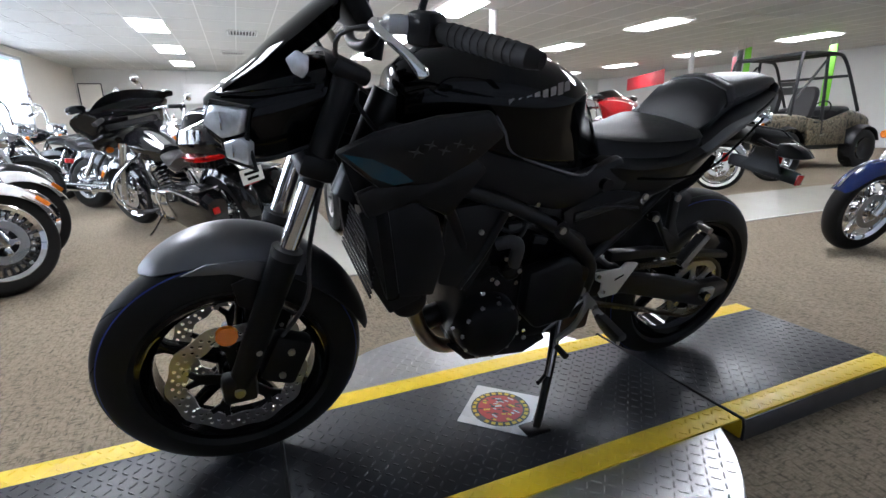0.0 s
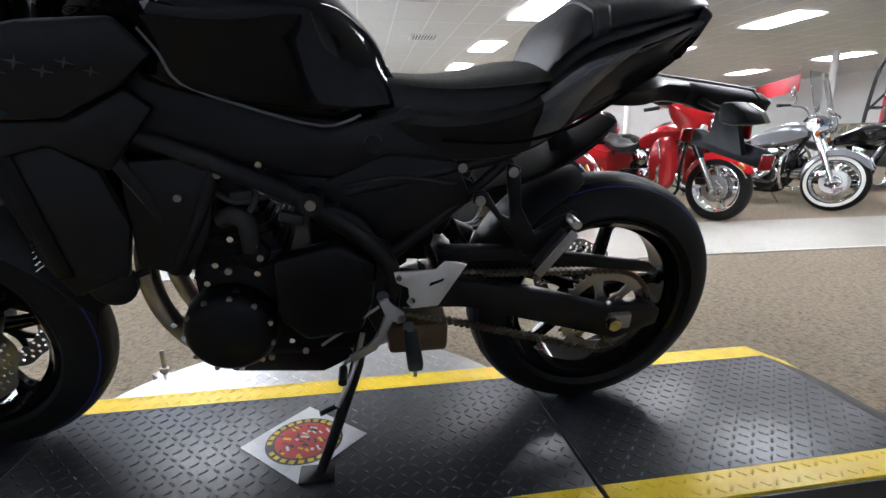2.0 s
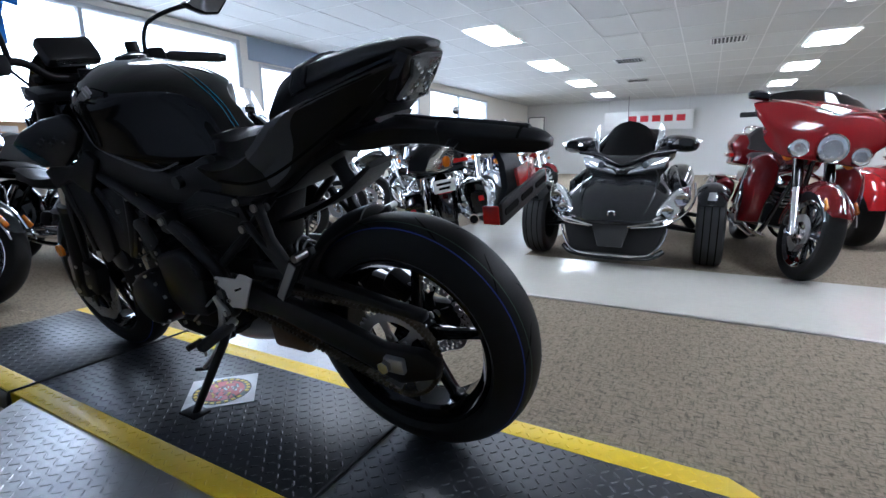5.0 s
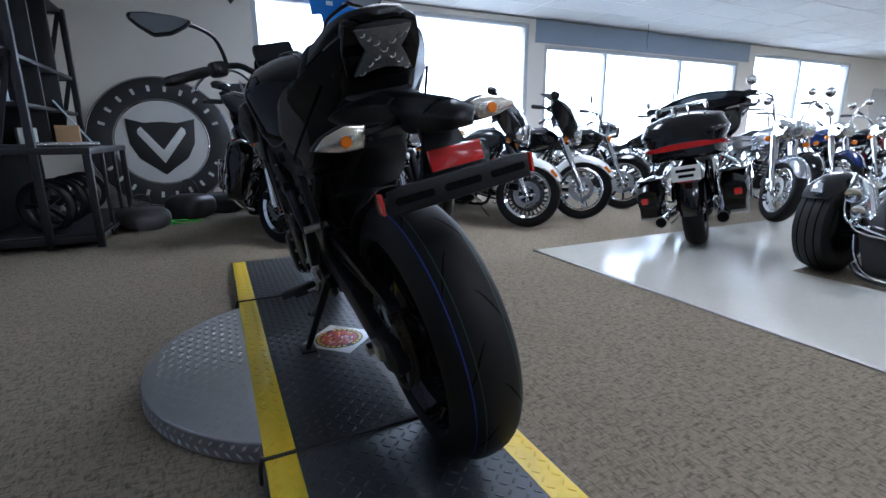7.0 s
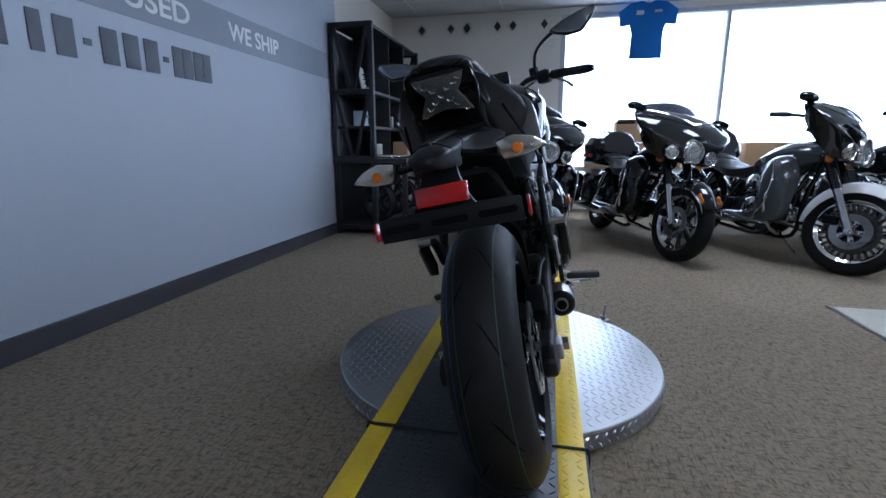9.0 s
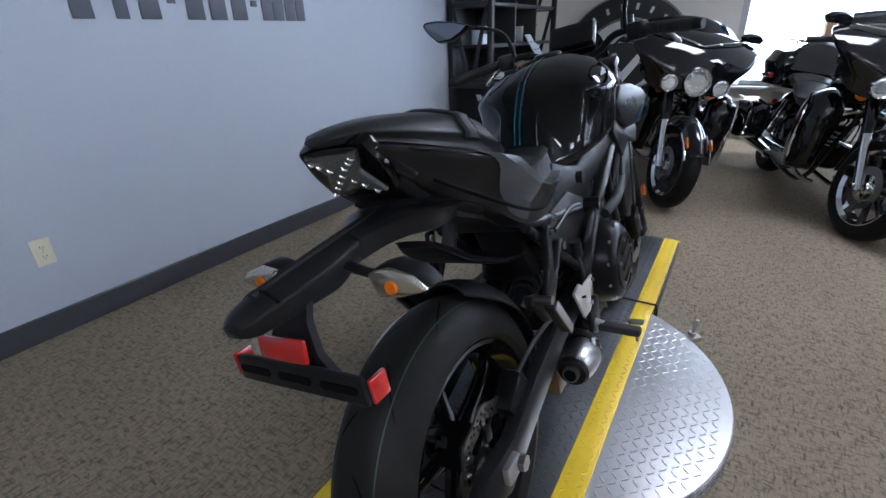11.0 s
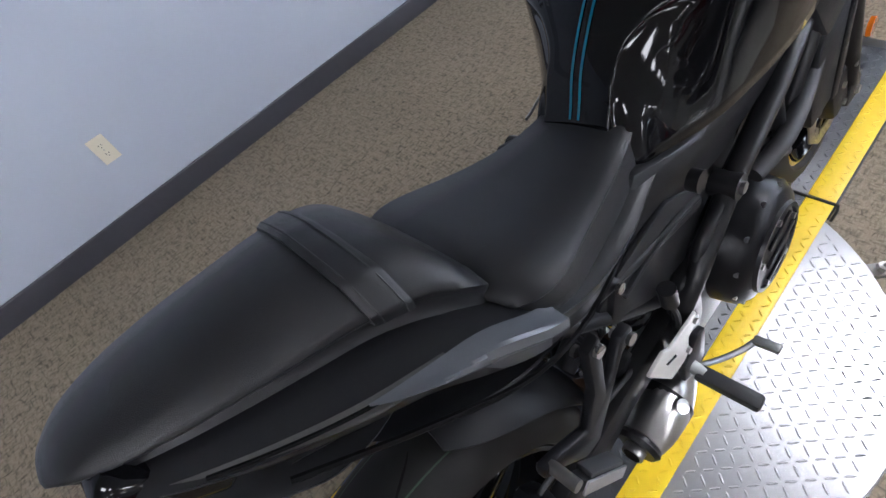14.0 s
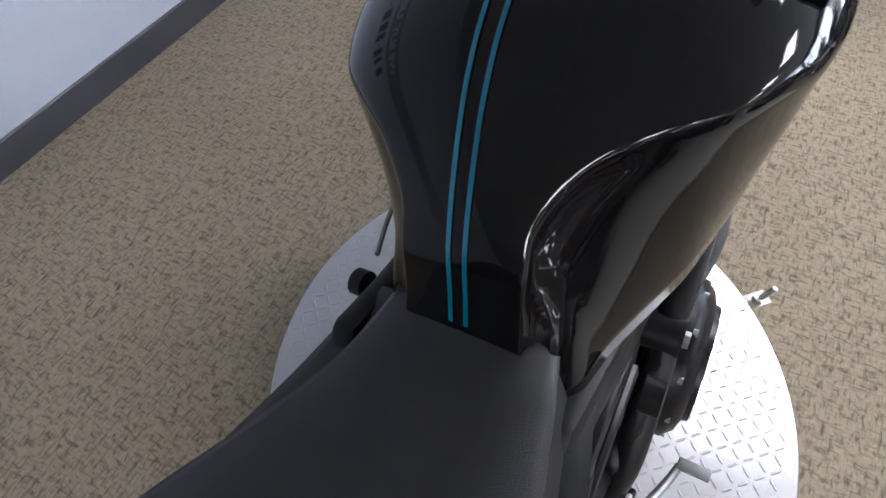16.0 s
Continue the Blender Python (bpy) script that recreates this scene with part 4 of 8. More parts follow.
secs = []
for k in smooth_keys(TANK, 4):
    half = tank_half(k) + [(k[6] * .8, k[7] - .012), (0.0, k[7] - .012)]
    secs.append([Vector((aside(k[0]) + x, k[0], z)) for x, z in half] + [Vector((aside(k[0]) - x, k[0], z)) for x, z in half[1:-1]][::-1])
tank = pt("fuel_tank", loft(secs), GLOSS, "gloss black sculpted fuel tank", smooth=75)
pt("filler_cap", lathe([(.0, .0), (.006, .0), (.006, .032), (.002, .040), (-.01, .042)], 28, "z", centre=(.008, .13, 1.054)), SATIN, parent=tank)
def on_tank(x, y, lift=0.0022):
    """Height of the tank's skin over the point x, y between its shoulders."""
    ks = smooth_keys(TANK, 4)
    lo = max([q for q in ks if q[0] <= y] or ks[:1], key=lambda q: q[0])
    hi = min([q for q in ks if q[0] >= y] or ks[-1:], key=lambda q: q[0])
    f = (y - lo[0]) / (hi[0] - lo[0]) if hi[0] > lo[0] else 0.0
    prof = tank_half(lo + (hi - lo) * f)
    for (x0, z0), (x1, z1) in zip(prof, prof[1:]):
        if abs(x) <= x1:
            return z0 + (z1 - z0) * (abs(x) - x0) / max(1e-6, x1 - x0) + lift
    return prof[-1][1]
for s in (-1, 1):
    b = bmesh.new()
    prev = None
    for i in range(90):
        y = -.217 + .50 * i / 89
        spread = 0.0062 + 0.0034 * max(0, min(1, (y + .25) / .4))
        row = [b.verts.new((aside(y) + s * (spread + d), y, on_tank(s * (spread + d), y))) for d in (-0.0019, 0.0019)]
        if prev:
            b.faces.new((prev[0], prev[1], row[1], row[0]))
        prev = row
    pt("tank_stripe", b, STRIPE, "thin teal pinstripe", tank)
# brand mark on the tank side, drawn as plain shapes
for s in (-1, 1):
    for k, (dy, h) in enumerate(((.0, .026), (.020, .018), (.037, .016), (.054, .018), (.071, .018), (.088, .018), (.104, .026), (.119, .020))):
        y0, z0 = .135 - dy, .938 + dy * 0.33
        mk = box(0.0024, 0.0125, h, s * (.187 - .12 * max(0, y0 - .05) + 0.03 * max(0, .06 - y0)), y0, z0, 0.0006, m=Matrix.Rotation(radians(-18), 4, "X") @ Matrix.Rotation(radians(s * 12), 4, "Y"))
        pt("brand_mark", mk, SILVER_DECAL, parent=tank, smooth=0)

# side covers, shrouds, radiator
for s in (-1, 1):
    cov = pt("side_cover", prism([(.20, .885), (.14, .845), (.02, .795), (-.095, .757), (-.18, .778), (-.245, .80), (-.30, .735), (-.315, .70), (-.20, .675), (-.05, .675), (.10, .715), (.22, .735), (.27, .79)], 0.030, 0.009, m=Matrix.Translation((s * .122, 0, 0)) @ Matrix.Rotation(radians(s * -4), 4, "Z")), MATTE, "matte black side cover under the tank")
    sh = pt("shroud", prism([(.500, .862), (.425, .895), (.30, .922), (.185, .930), (.145, .88), (.20, .832), (.29, .787), (.415, .785)], 0.024, 0.009, m=Matrix.Translation((s * .163, 0, 0)) @ Matrix.Rotation(radians(s * -4), 4, "Z") @ Matrix.Translation((0, 0, .85)) @ Matrix.Rotation(radians(s * 6), 4, "Y") @ Matrix.Translation((0, 0, -.85))), SATIN, "satin black radiator shroud")
    TM = Matrix.Translation((s * .177, 0, 0)) @ Matrix.Rotation(radians(s * -4), 4, "Z") @ Matrix.Translation((0, 0, .85)) @ Matrix.Rotation(radians(s * 6), 4, "Y") @ Matrix.Translation((0, 0, -.85))
    pt("teal_flash", prism([(.487, .862), (.430, .812), (.385, .792), (.345, .797), (.378, .822), (.43, .848)], 0.0016, 0.0, m=TM), TEAL, "teal graphic flash", sh, smooth=0)
    for k in range(5):
        cy, cz, rr = .345 - .03 * k, .862 + (.006 if k % 2 else -.006), .013 - .001 * k
        star = []
        for i in range(8):
            t, q = math.pi * i / 4 + .3, rr * (1.3 if i % 2 == 0 else 0.28)
            star.append((cy + q * math.cos(t), cz + q * math.sin(t) * 0.7))
        pt("star_mark", prism(star, 0.0016, 0.0, m=TM), FAINT_DECAL, parent=sh, smooth=0)
    pt("shroud_lower", prism([(.455, .77), (.41, .785), (.29, .785), (.20, .83), (.165, .80), (.25, .70), (.33, .742), (.43, .715)], 0.022, 0.007, m=Matrix.Translation((s * .150, 0, 0)) @ Matrix.Rotation(radians(s * -2), 4, "Z")), MATTE)
    pt("radiator_guard", prism([(.478, .84), (.432, .707), (.426, .60), (.415, .535), (.373, .458), (.30, .49), (.27, .56), (.31, .70), (.36, .80)], 0.016, 0.006, m=Matrix.Translation((s * .165, 0, 0)) @ Matrix.Rotation(radians(s * 4), 4, "Z")), MATTE, "matte black radiator side guard")
    pt("air_duct", prism([(.445, .72), (.33, .745), (.27, .70), (.245, .60), (.27, .50), (.385, .51), (.41, .60)], 0.020, 0.007, m=Matrix.Translation((s * .150, 0, 0))), MATTE)
    pt("lower_seam", tube([(s * .134, -.30, .742), (s * .155, -.42, .742), (s * .160, -.52, .765), (s * .142, -.62, .815), (s * .112, -.74, .885)], .0035, 6), GROOVE)
    pt("knee_boss", rod((s * .150, -.175, .742), (s * .166, -.175, .742), .016, n=16), SATIN)
    for q in ((-.34, .69), (-.445, .684), (-.372, .628), (-.06, .64)):
        bolt_head(s * .135, q[0], q[1], 0.009, side=s)
for s in (-1, 1):
    cov = pt("frame_cover", prism([(-.085, .665), (-.20, .715), (-.33, .700), (-.365, .62), (-.26, .565), (-.165, .555), (-.10, .610)], .016, .006, m=Matrix.Translation((s * .122, 0, 0))), MATTE, "matte black cover behind the frame rail")
    pt("cover_rib", tube([(s * .131, -.12, .655), (s * .132, -.22, .672), (s * .131, -.33, .655)], .006, 8), SATIN, parent=cov)
pt("brake_reservoir_rear", rod((.150, -.252, .560), (.150, -.257, .600), .014, n=16), SATIN, "small black rear brake reservoir")
pt("reservoir_hose", tube([(.150, -.252, .560), (.156, -.245, .52), (.150, -.235, .47)], .005, 8), BLACK_RUBBER)
pt("rear_shock", tube([(.06, -.30, .62), (.065, -.27, .54), (.07, -.25, .46)], .028, 14), ENGINE, "black rear shock absorber")
for k in range(6):
    pt("shock_coil", lathe([(-.004, .030), (0, .035), (.004, .030)], 18, "z", centre=(.066 + .001 * k, -.285 + .008 * k, .60 - .024 * k)), SATIN)
rad = pt("radiator", box(.33, .03, .24, 0, .385, .625, .006, m=Matrix.Rotation(radians(-8), 4, "X")), ENGINE, "black finned radiator")
for k in range(18):
    pt("fin", box(.30, .004, .005, 0, .403 - (k - 9) * .0018, .625 + (k - 9) * .0122, 0), MATTE, parent=rad, smooth=0)

# seats and tail
RIDER = ((-.168, .843, .832, .066, .785, .070), (-.205, .842, .830, .076, .772, .082), (-.27, .838, .826, .092, .765, .099), (-.33, .840, .827, .112, .766, .117), (-.38, .848, .832, .130, .774, .132), (-.43, .859, .840, .148, .790, .146), (-.465, .866, .845, .152, .804, .150), (-.492, .868, .847, .142, .816, .138), (-.508, .864, .845, .122, .824, .114), (-.518, .852, .842, .100, .83, .09))
rider = pt("rider_seat", body(RIDER, top=0.88, pinch=1.0), VINYL, "black textured vinyl rider seat", smooth=75)
for v in rider.data.vertices:
    v.co.x += aside(v.co.y)
PILLION = ((-.496, .872, .862, .110, .830, .108), (-.506, .905, .880, .124, .838, .120), (-.528, .944, .902, .127, .856, .121), (-.56, .972, .924, .115, .884, .110), (-.61, .988, .938, .102, .908, .096), (-.67, .995, .951, .093, .926, .087), (-.735, .999, .965, .084, .945, .077), (-.79, .999, .976, .070, .960, .063), (-.828, .995, .981, .050, .968, .044), (-.852, .986, .980, .026, .974, .020))
pil = pt("pillion_seat", body(PILLION, top=0.84), VINYL, "black vinyl pillion seat with grab strap", smooth=75)
# near-black tube stands in for the shadow between the two seats
pt("seat_gap_shade", tube([(-.146, -.478, .815), (-.118, -.512, .838), (-.06, -.520, .850), (.0, -.522, .852), (.06, -.520, .850), (.118, -.512, .838), (.146, -.478, .815)], .012, 8), GROOVE, "near-black tube drawn as the shadow behind the rider seat")


def between(keys, y):
    """The row of a body at y."""
    ks = np.array(sorted((tuple(q) for q in smooth_keys(keys, 4))))
    return [y] + [float(np.interp(y, ks[:, 0], ks[:, j])) for j in range(1, ks.shape[1])]


def on_pillion(u, y, lift):
    """A point on the pillion seat's skin; u runs from one edge over the crest to the other."""
    k = between(PILLION, y)
    zt, zs, w, zb = k[1], k[2], k[3], k[4]
    prof = [(0.0, zt), (w * .38, zt - (zt - zs) * .10), (w * .84, zt - (zt - zs) * .36), (w * .95, zs + (zt - zs) * .18), (w, zs), (w * .97, zs - (zs - zb) * .5)]
    f = abs(u) * (len(prof) - 1)
    i = min(int(f), len(prof) - 2)
    x = prof[i][0] + (prof[i + 1][0] - prof[i][0]) * (f - i)
    z = prof[i][1] + (prof[i + 1][1] - prof[i][1]) * (f - i)
    return ((1 if u >= 0 else -1) * (x + lift * min(1.0, abs(u) * 1.3)), y, z + lift * max(0.15, 1 - abs(u) ** 3))


strap = bmesh.new()
rows = []
for i in range(41):
    u = (i / 20 - 1) * .93
    rows.append([on_pillion(u, y, d) for y, d in ((-.571, -.003), (-.572, .004), (-.576, .0062), (-.590, .0068), (-.604, .0062), (-.608, .004), (-.609, -.003))])
loft(rows, bm=strap)
strap = pt("grab_strap", strap, VINYL, "stitched black strap", pil)
for y in (-.579, -.601):
    pt("stitching", tube([on_pillion((i / 20 - 1) * .92, y, .0066) for i in range(0, 41, 2)], .0009, 5, sub=1), BLACK_RUBBER, parent=strap)
COWL = ((-.185, .79, .770, .118, .715, .10), (-.23, .792, .772, .128, .70, .115), (-.30, .788, .768, .146, .695, .12), (-.40, .800, .783, .162, .700, .13), (-.48, .836, .818, .167, .716, .126), (-.545, .884, .866, .164, .756, .118), (-.60, .906, .884, .157, .798, .108), (-.655, .922, .902, .148, .826, .098), (-.71, .938, .919, .130, .858, .09), (-.76, .952, .935, .108, .893, .08), (-.80, .962, .948, .086, .925, .066), (-.832, .970, .959, .058, .952, .042))
pt("tail_cowl", body(COWL, top=.86), SATIN, "satin black tail cowl", smooth=50)
for s in (-1, 1):
    # the graphite panel on the cowl's flank, and the seam under it
    def flank(y, u, lift=.0022):
        k = between(COWL, y)
        zt, zs, w, zb, wb = k[1:6]
        prof = [(w * .86, zt - (zt - zs) * .36), (w * .95, zs + (zt - zs) * .18), (w, zs), (w * .97, zs - (zs - zb) * .18), (w * .41 + wb * .5, zs - (zs - zb) * .55), (wb, zb + (zs - zb) * .08)]
        i = min(int(u * 5), 4)
        f = u * 5 - i
        return (s * (prof[i][0] + (prof[i + 1][0] - prof[i][0]) * f + lift), y, prof[i][1] + (prof[i + 1][1] - prof[i][1]) * f + lift * .4)
    # fore panel: two facets that meet in a crease
    pan = bmesh.new()
    rows = []
    for i in range(15):
        f = i / 14
        y = -.470 - .187 * f
        a, e = .04 + .10 * f, .97 - .80 * max(0.0, f - .34) ** 1.15 / .62
        rise = .011 * math.sin(math.pi * min(1.0, .25 + .75 * f)) ** .6
        rows.append([pan.verts.new(flank(y, a + (e - a) * j / 10, .0055 + rise * (j / 7 if j < 7 else (10 - j) / 3))) for j in range(11)])
    for p, q in zip(rows, rows[1:]):
        for j in range(10):
            pan.faces.new((p[j], p[j + 1], q[j + 1], q[j]))
    pt("flank_panel", pan, PANEL, "graphite satin panel on the tail flank, window sheen in its colour", smooth=18)
    # rear strip under the seat line
    pan = bmesh.new()
    rows = []
    for i in range(13):
        f = i / 12
        y = -.585 - .205 * f
        a, e = .10 + .03 * f, .14 + .40 * min(1.0, f * 3.2) * (1 - f) ** .7
        rows.append([pan.verts.new(flank(y, a + (e - a) * j / 6, .0012)) for j in range(7)])
    for p, q in zip(rows, rows[1:]):
        for j in range(6):
            pan.faces.new((p[j], p[j + 1], q[j + 1], q[j]))
    pt("flank_strip", pan, GRAPHITE_DARK, "grey satin strip on the tail flank", smooth=60)
    pt("panel_seam", tube([flank(-.53 - .03 * i, .16 + .012 * i, .001) for i in range(9)], .0022, 6, sub=2), GROOVE)
pt("undertail", body(((-.34, .72, .70, .112, .665, .09), (-.46, .75, .73, .114, .700, .09), (-.56, .80, .78, .105, .758, .085), (-.66, .85, .83, .09, .800, .07), (-.74, .87, .855, .072, .838, .05))), MATTE, "black undertail tray")
pt("lamp_housing", body(((-.70, .90, .88, .088, .835, .072), (-.745, .922, .90, .088, .862, .07), (-.78, .945, .925, .084, .896, .064), (-.805, .958, .948, .076, .934, .055), (-.826, .963, .957, .064, .950, .048), (-.838, .966, .962, .05, .957, .035))), SATIN, "black tail lamp housing", smooth=75)
pt("carrier_saddle", body(((-.62, .835, .82, .085, .80, .07), (-.67, .842, .825, .100, .795, .08), (-.72, .850, .832, .100, .795, .076), (-.76, .852, .838, .080, .80, .058), (-.80, .846, .834, .052, .798, .038), (-.85, .840, .828, .030, .792, .024))), SATIN, "black saddle of the plate carrier", smooth=50)
pt("fender_stalk", tube([(.0, -.55, .78), (.0, -.572, .73), (.0, -.595, .690)], [.03, .022, .03], 10, flat=.5), MATTE)
pt("inner_fender", body(((-.40, .632, .628, .082, .618, .08), (-.50, .658, .654, .082, .642, .08), (-.60, .704, .700, .074, .686, .07), (-.655, .742, .738, .064, .724, .058), (-.684, .764, .760, .050, .750, .044))), MATTE, "black splash plate above the tyre")
TLM = Matrix.Translation((0, -.880, 0)) @ Matrix.Rotation(radians(90), 4, "Z") @ Matrix.Rotation(radians(-33), 4, "Y")
X_LENS = [(u * .92, v * .90) for u, v in [(-.060, .044), (-.02, .046), (0, .046), (.02, .046), (.060, .044), (.050, .020), (.038, .002), (.050, -.020), (.064, -.050), (.02, -.040), (0, -.037), (-.02, -.040), (-.064, -.050), (-.050, -.020), (-.038, .002), (-.050, .020)]]
pt("lamp_bezel", prism([(-.070, .050), (-.03, .055), (.03, .055), (.070, .050), (.078, .0), (.070, -.052), (.03, -.056), (-.03, -.056), (-.070, -.052), (-.078, .0)], 0.030, 0.008, m=Matrix.Translation((0, 0.083, .932)) @ TLM), GLOSS, "gloss black surround of the tail lamp")
tl = pt("tail_lamp", prism(X_LENS, 0.014, 0.003, m=Matrix.Translation((0, 0.069, .926)) @ TLM), TAIL_LENS, "smoked clear X-shaped tail lamp")
for u, v in ((-.050, .040), (-.036, .030), (-.018, .018), (.018, .018), (.036, .030), (.050, .040), (-.018, -.016), (-.034, -.030), (-.052, -.048), (.018, -.016), (.034, -.030), (.052, -.048), (0, .0)):
    q = Matrix.Translation((0, 0.0640, .9235)) @ TLM @ Vector((0, u * .86, v * .78))
    pt("led_cup", lathe([(.003, .0), (.002, .003), (-.001, .0070), (-.0025, .0070), (-.001, .0056)], 14, "y", centre=tuple(q)), LED_CUP, parent=tl)
arm = pt("plate_carrier", body(((-.70, .848, .83, .040, .80, .034), (-.80, .846, .830, .032, .800, .026), (-.86, .840, .824, .028, .790, .024), (-.91, .834, .816, .036, .776, .030), (-.97, .827, .810, .038, .776, .031), (-1.03, .818, .804, .036, .776, .029), (-1.055, .810, .799, .030, .777, .024), (-1.070, .800, .793, .016, .782, .012)), top=.6), MATTE, "matte black plate carrier arm", smooth=75)
pt("carrier_ridge", tube([(0, -.74, .849), (0, -.90, .834), (0, -1.03, .817)], .007, 8), MATTE, parent=arm)
pt("carrier_cap", tube([(-.037, -1.018, .806), (0, -1.018, .8215), (.037, -1.018, .806)], .003, 6), GROOVE, parent=arm)
br = bmesh.new()
rows = []
for y, z, w in ((-.975, .79, .03), (-.990, .76, .035), (-1.000, .72, .05), (-.998, .69, .07)):
    rows.append([(-w, y, z), (w, y, z), (w, y + .012, z), (-w, y + .012, z)])
loft(rows, bm=br)
pt("bracket_neck", br, MATTE)
plate = prism([(-.128, -.022), (.128, -.022), (.128, .018), (.10, .022), (-.10, .022), (-.128, .018)], 0.008, 0.003, m=Matrix.Translation((0.008, -1.012, .690)) @ Matrix.Rotation(radians(90), 4, "Z"))
plate = pt("plate_bracket", plate, MATTE, "slotted black plate bracket")
for x0 in (-.085, .0, .085):
    slot = prism([(-.03, -.006), (.03, -.006), (.034, 0), (.03, .006), (-.03, .006), (-.034, 0)], 0.002, 0.0, m=Matrix.Translation((x0 + .008, -1.017, .690)) @ Matrix.Rotation(radians(90), 4, "Z"))
    pt("slot", slot, GROOVE, parent=plate, smooth=0)
for s in (-1, 1):
    pt("side_reflector", box(0.006, 0.03, 0.034, s * .137 + .008, -.998, .69, 0.002), RED_LENS, "red side reflector", plate)
    stalk = pt("indicator_stalk", tube([(s * .03, -.885, .80), (s * .065, -.89, .793), (s * .10, -.893, .79)], [.012, .009, .012], 10, flat=.7), MATTE)
    ind = [(.0, .016), (.035, .024), (.075, .012), (.098, -.008), (.055, -.020), (.012, -.022)]
    mm = Matrix.Translation((s * .095, -.893, .79)) @ Matrix.Rotation(radians(-90 * 1), 4, "Z")
    hs = pt("indicator", prism([(s * u, v) for u, v in ind], 0.040, 0.008, m=mm), MATTE, "black rear indicator with clear lens")
    lens = pt("indicator_lens", prism([(s * u * 0.94 + s * 0.003, v * 0.9) for u, v in ind], 0.014, 0.004, m=Matrix.Translation((0, -0.024, 0)) @ mm), AMBER_LED, "clear ribbed lens over amber", hs)
    pt("indicator_back", prism([(s * u * 0.9 + s * 0.004, v * 0.85) for u, v in ind], 0.002, 0.0, m=Matrix.Translation((0, -0.0205, 0)) @ mm), AMBER_LED, parent=hs, smooth=0)
    pt("indicator_bulb", rod((s * .137, -.915, .787), (s * .137, -.9275, .787), 0.013, 0.009, n=12), AMBER, "amber bulb", hs)
pt("rear_reflector", box(0.094, 0.008, 0.034, 0.004, -1.016, .735, 0.003, m=Matrix.Rotation(radians(-8), 4, "X")), RED_LENS, "red rear reflector")

BRACKET = [(-.420, .703), (-.446, .697), (-.457, .615), (-.490, .560), (-.538, .590), (-.572, .603), (-.578, .585), (-.548, .560), (-.508, .510), (-.474, .508), (-.439, .555), (-.389, .618), (-.360, .625), (-.360, .648), (-.385, .650), (-.418, .600), (-.436, .592), (-.426, .655)]
HANGER = [(-.176, .425), (-.190, .433), (-.202, .418), (-.225, .397), (-.229, .379), (-.214, .371), (-.203, .380), (-.189, .347), (-.168, .310), (-.125, .285), (-.107, .283), (-.110, .296), (-.150, .322), (-.171, .348), (-.186, .395)]
HEEL_PLATE = [(-.206, .489), (-.212, .465), (-.235, .452), (-.237, .427), (-.231, .419), (-.243, .403), (-.297, .407), (-.353, .499), (-.332, .505), (-.308, .508), (-.290, .491)]
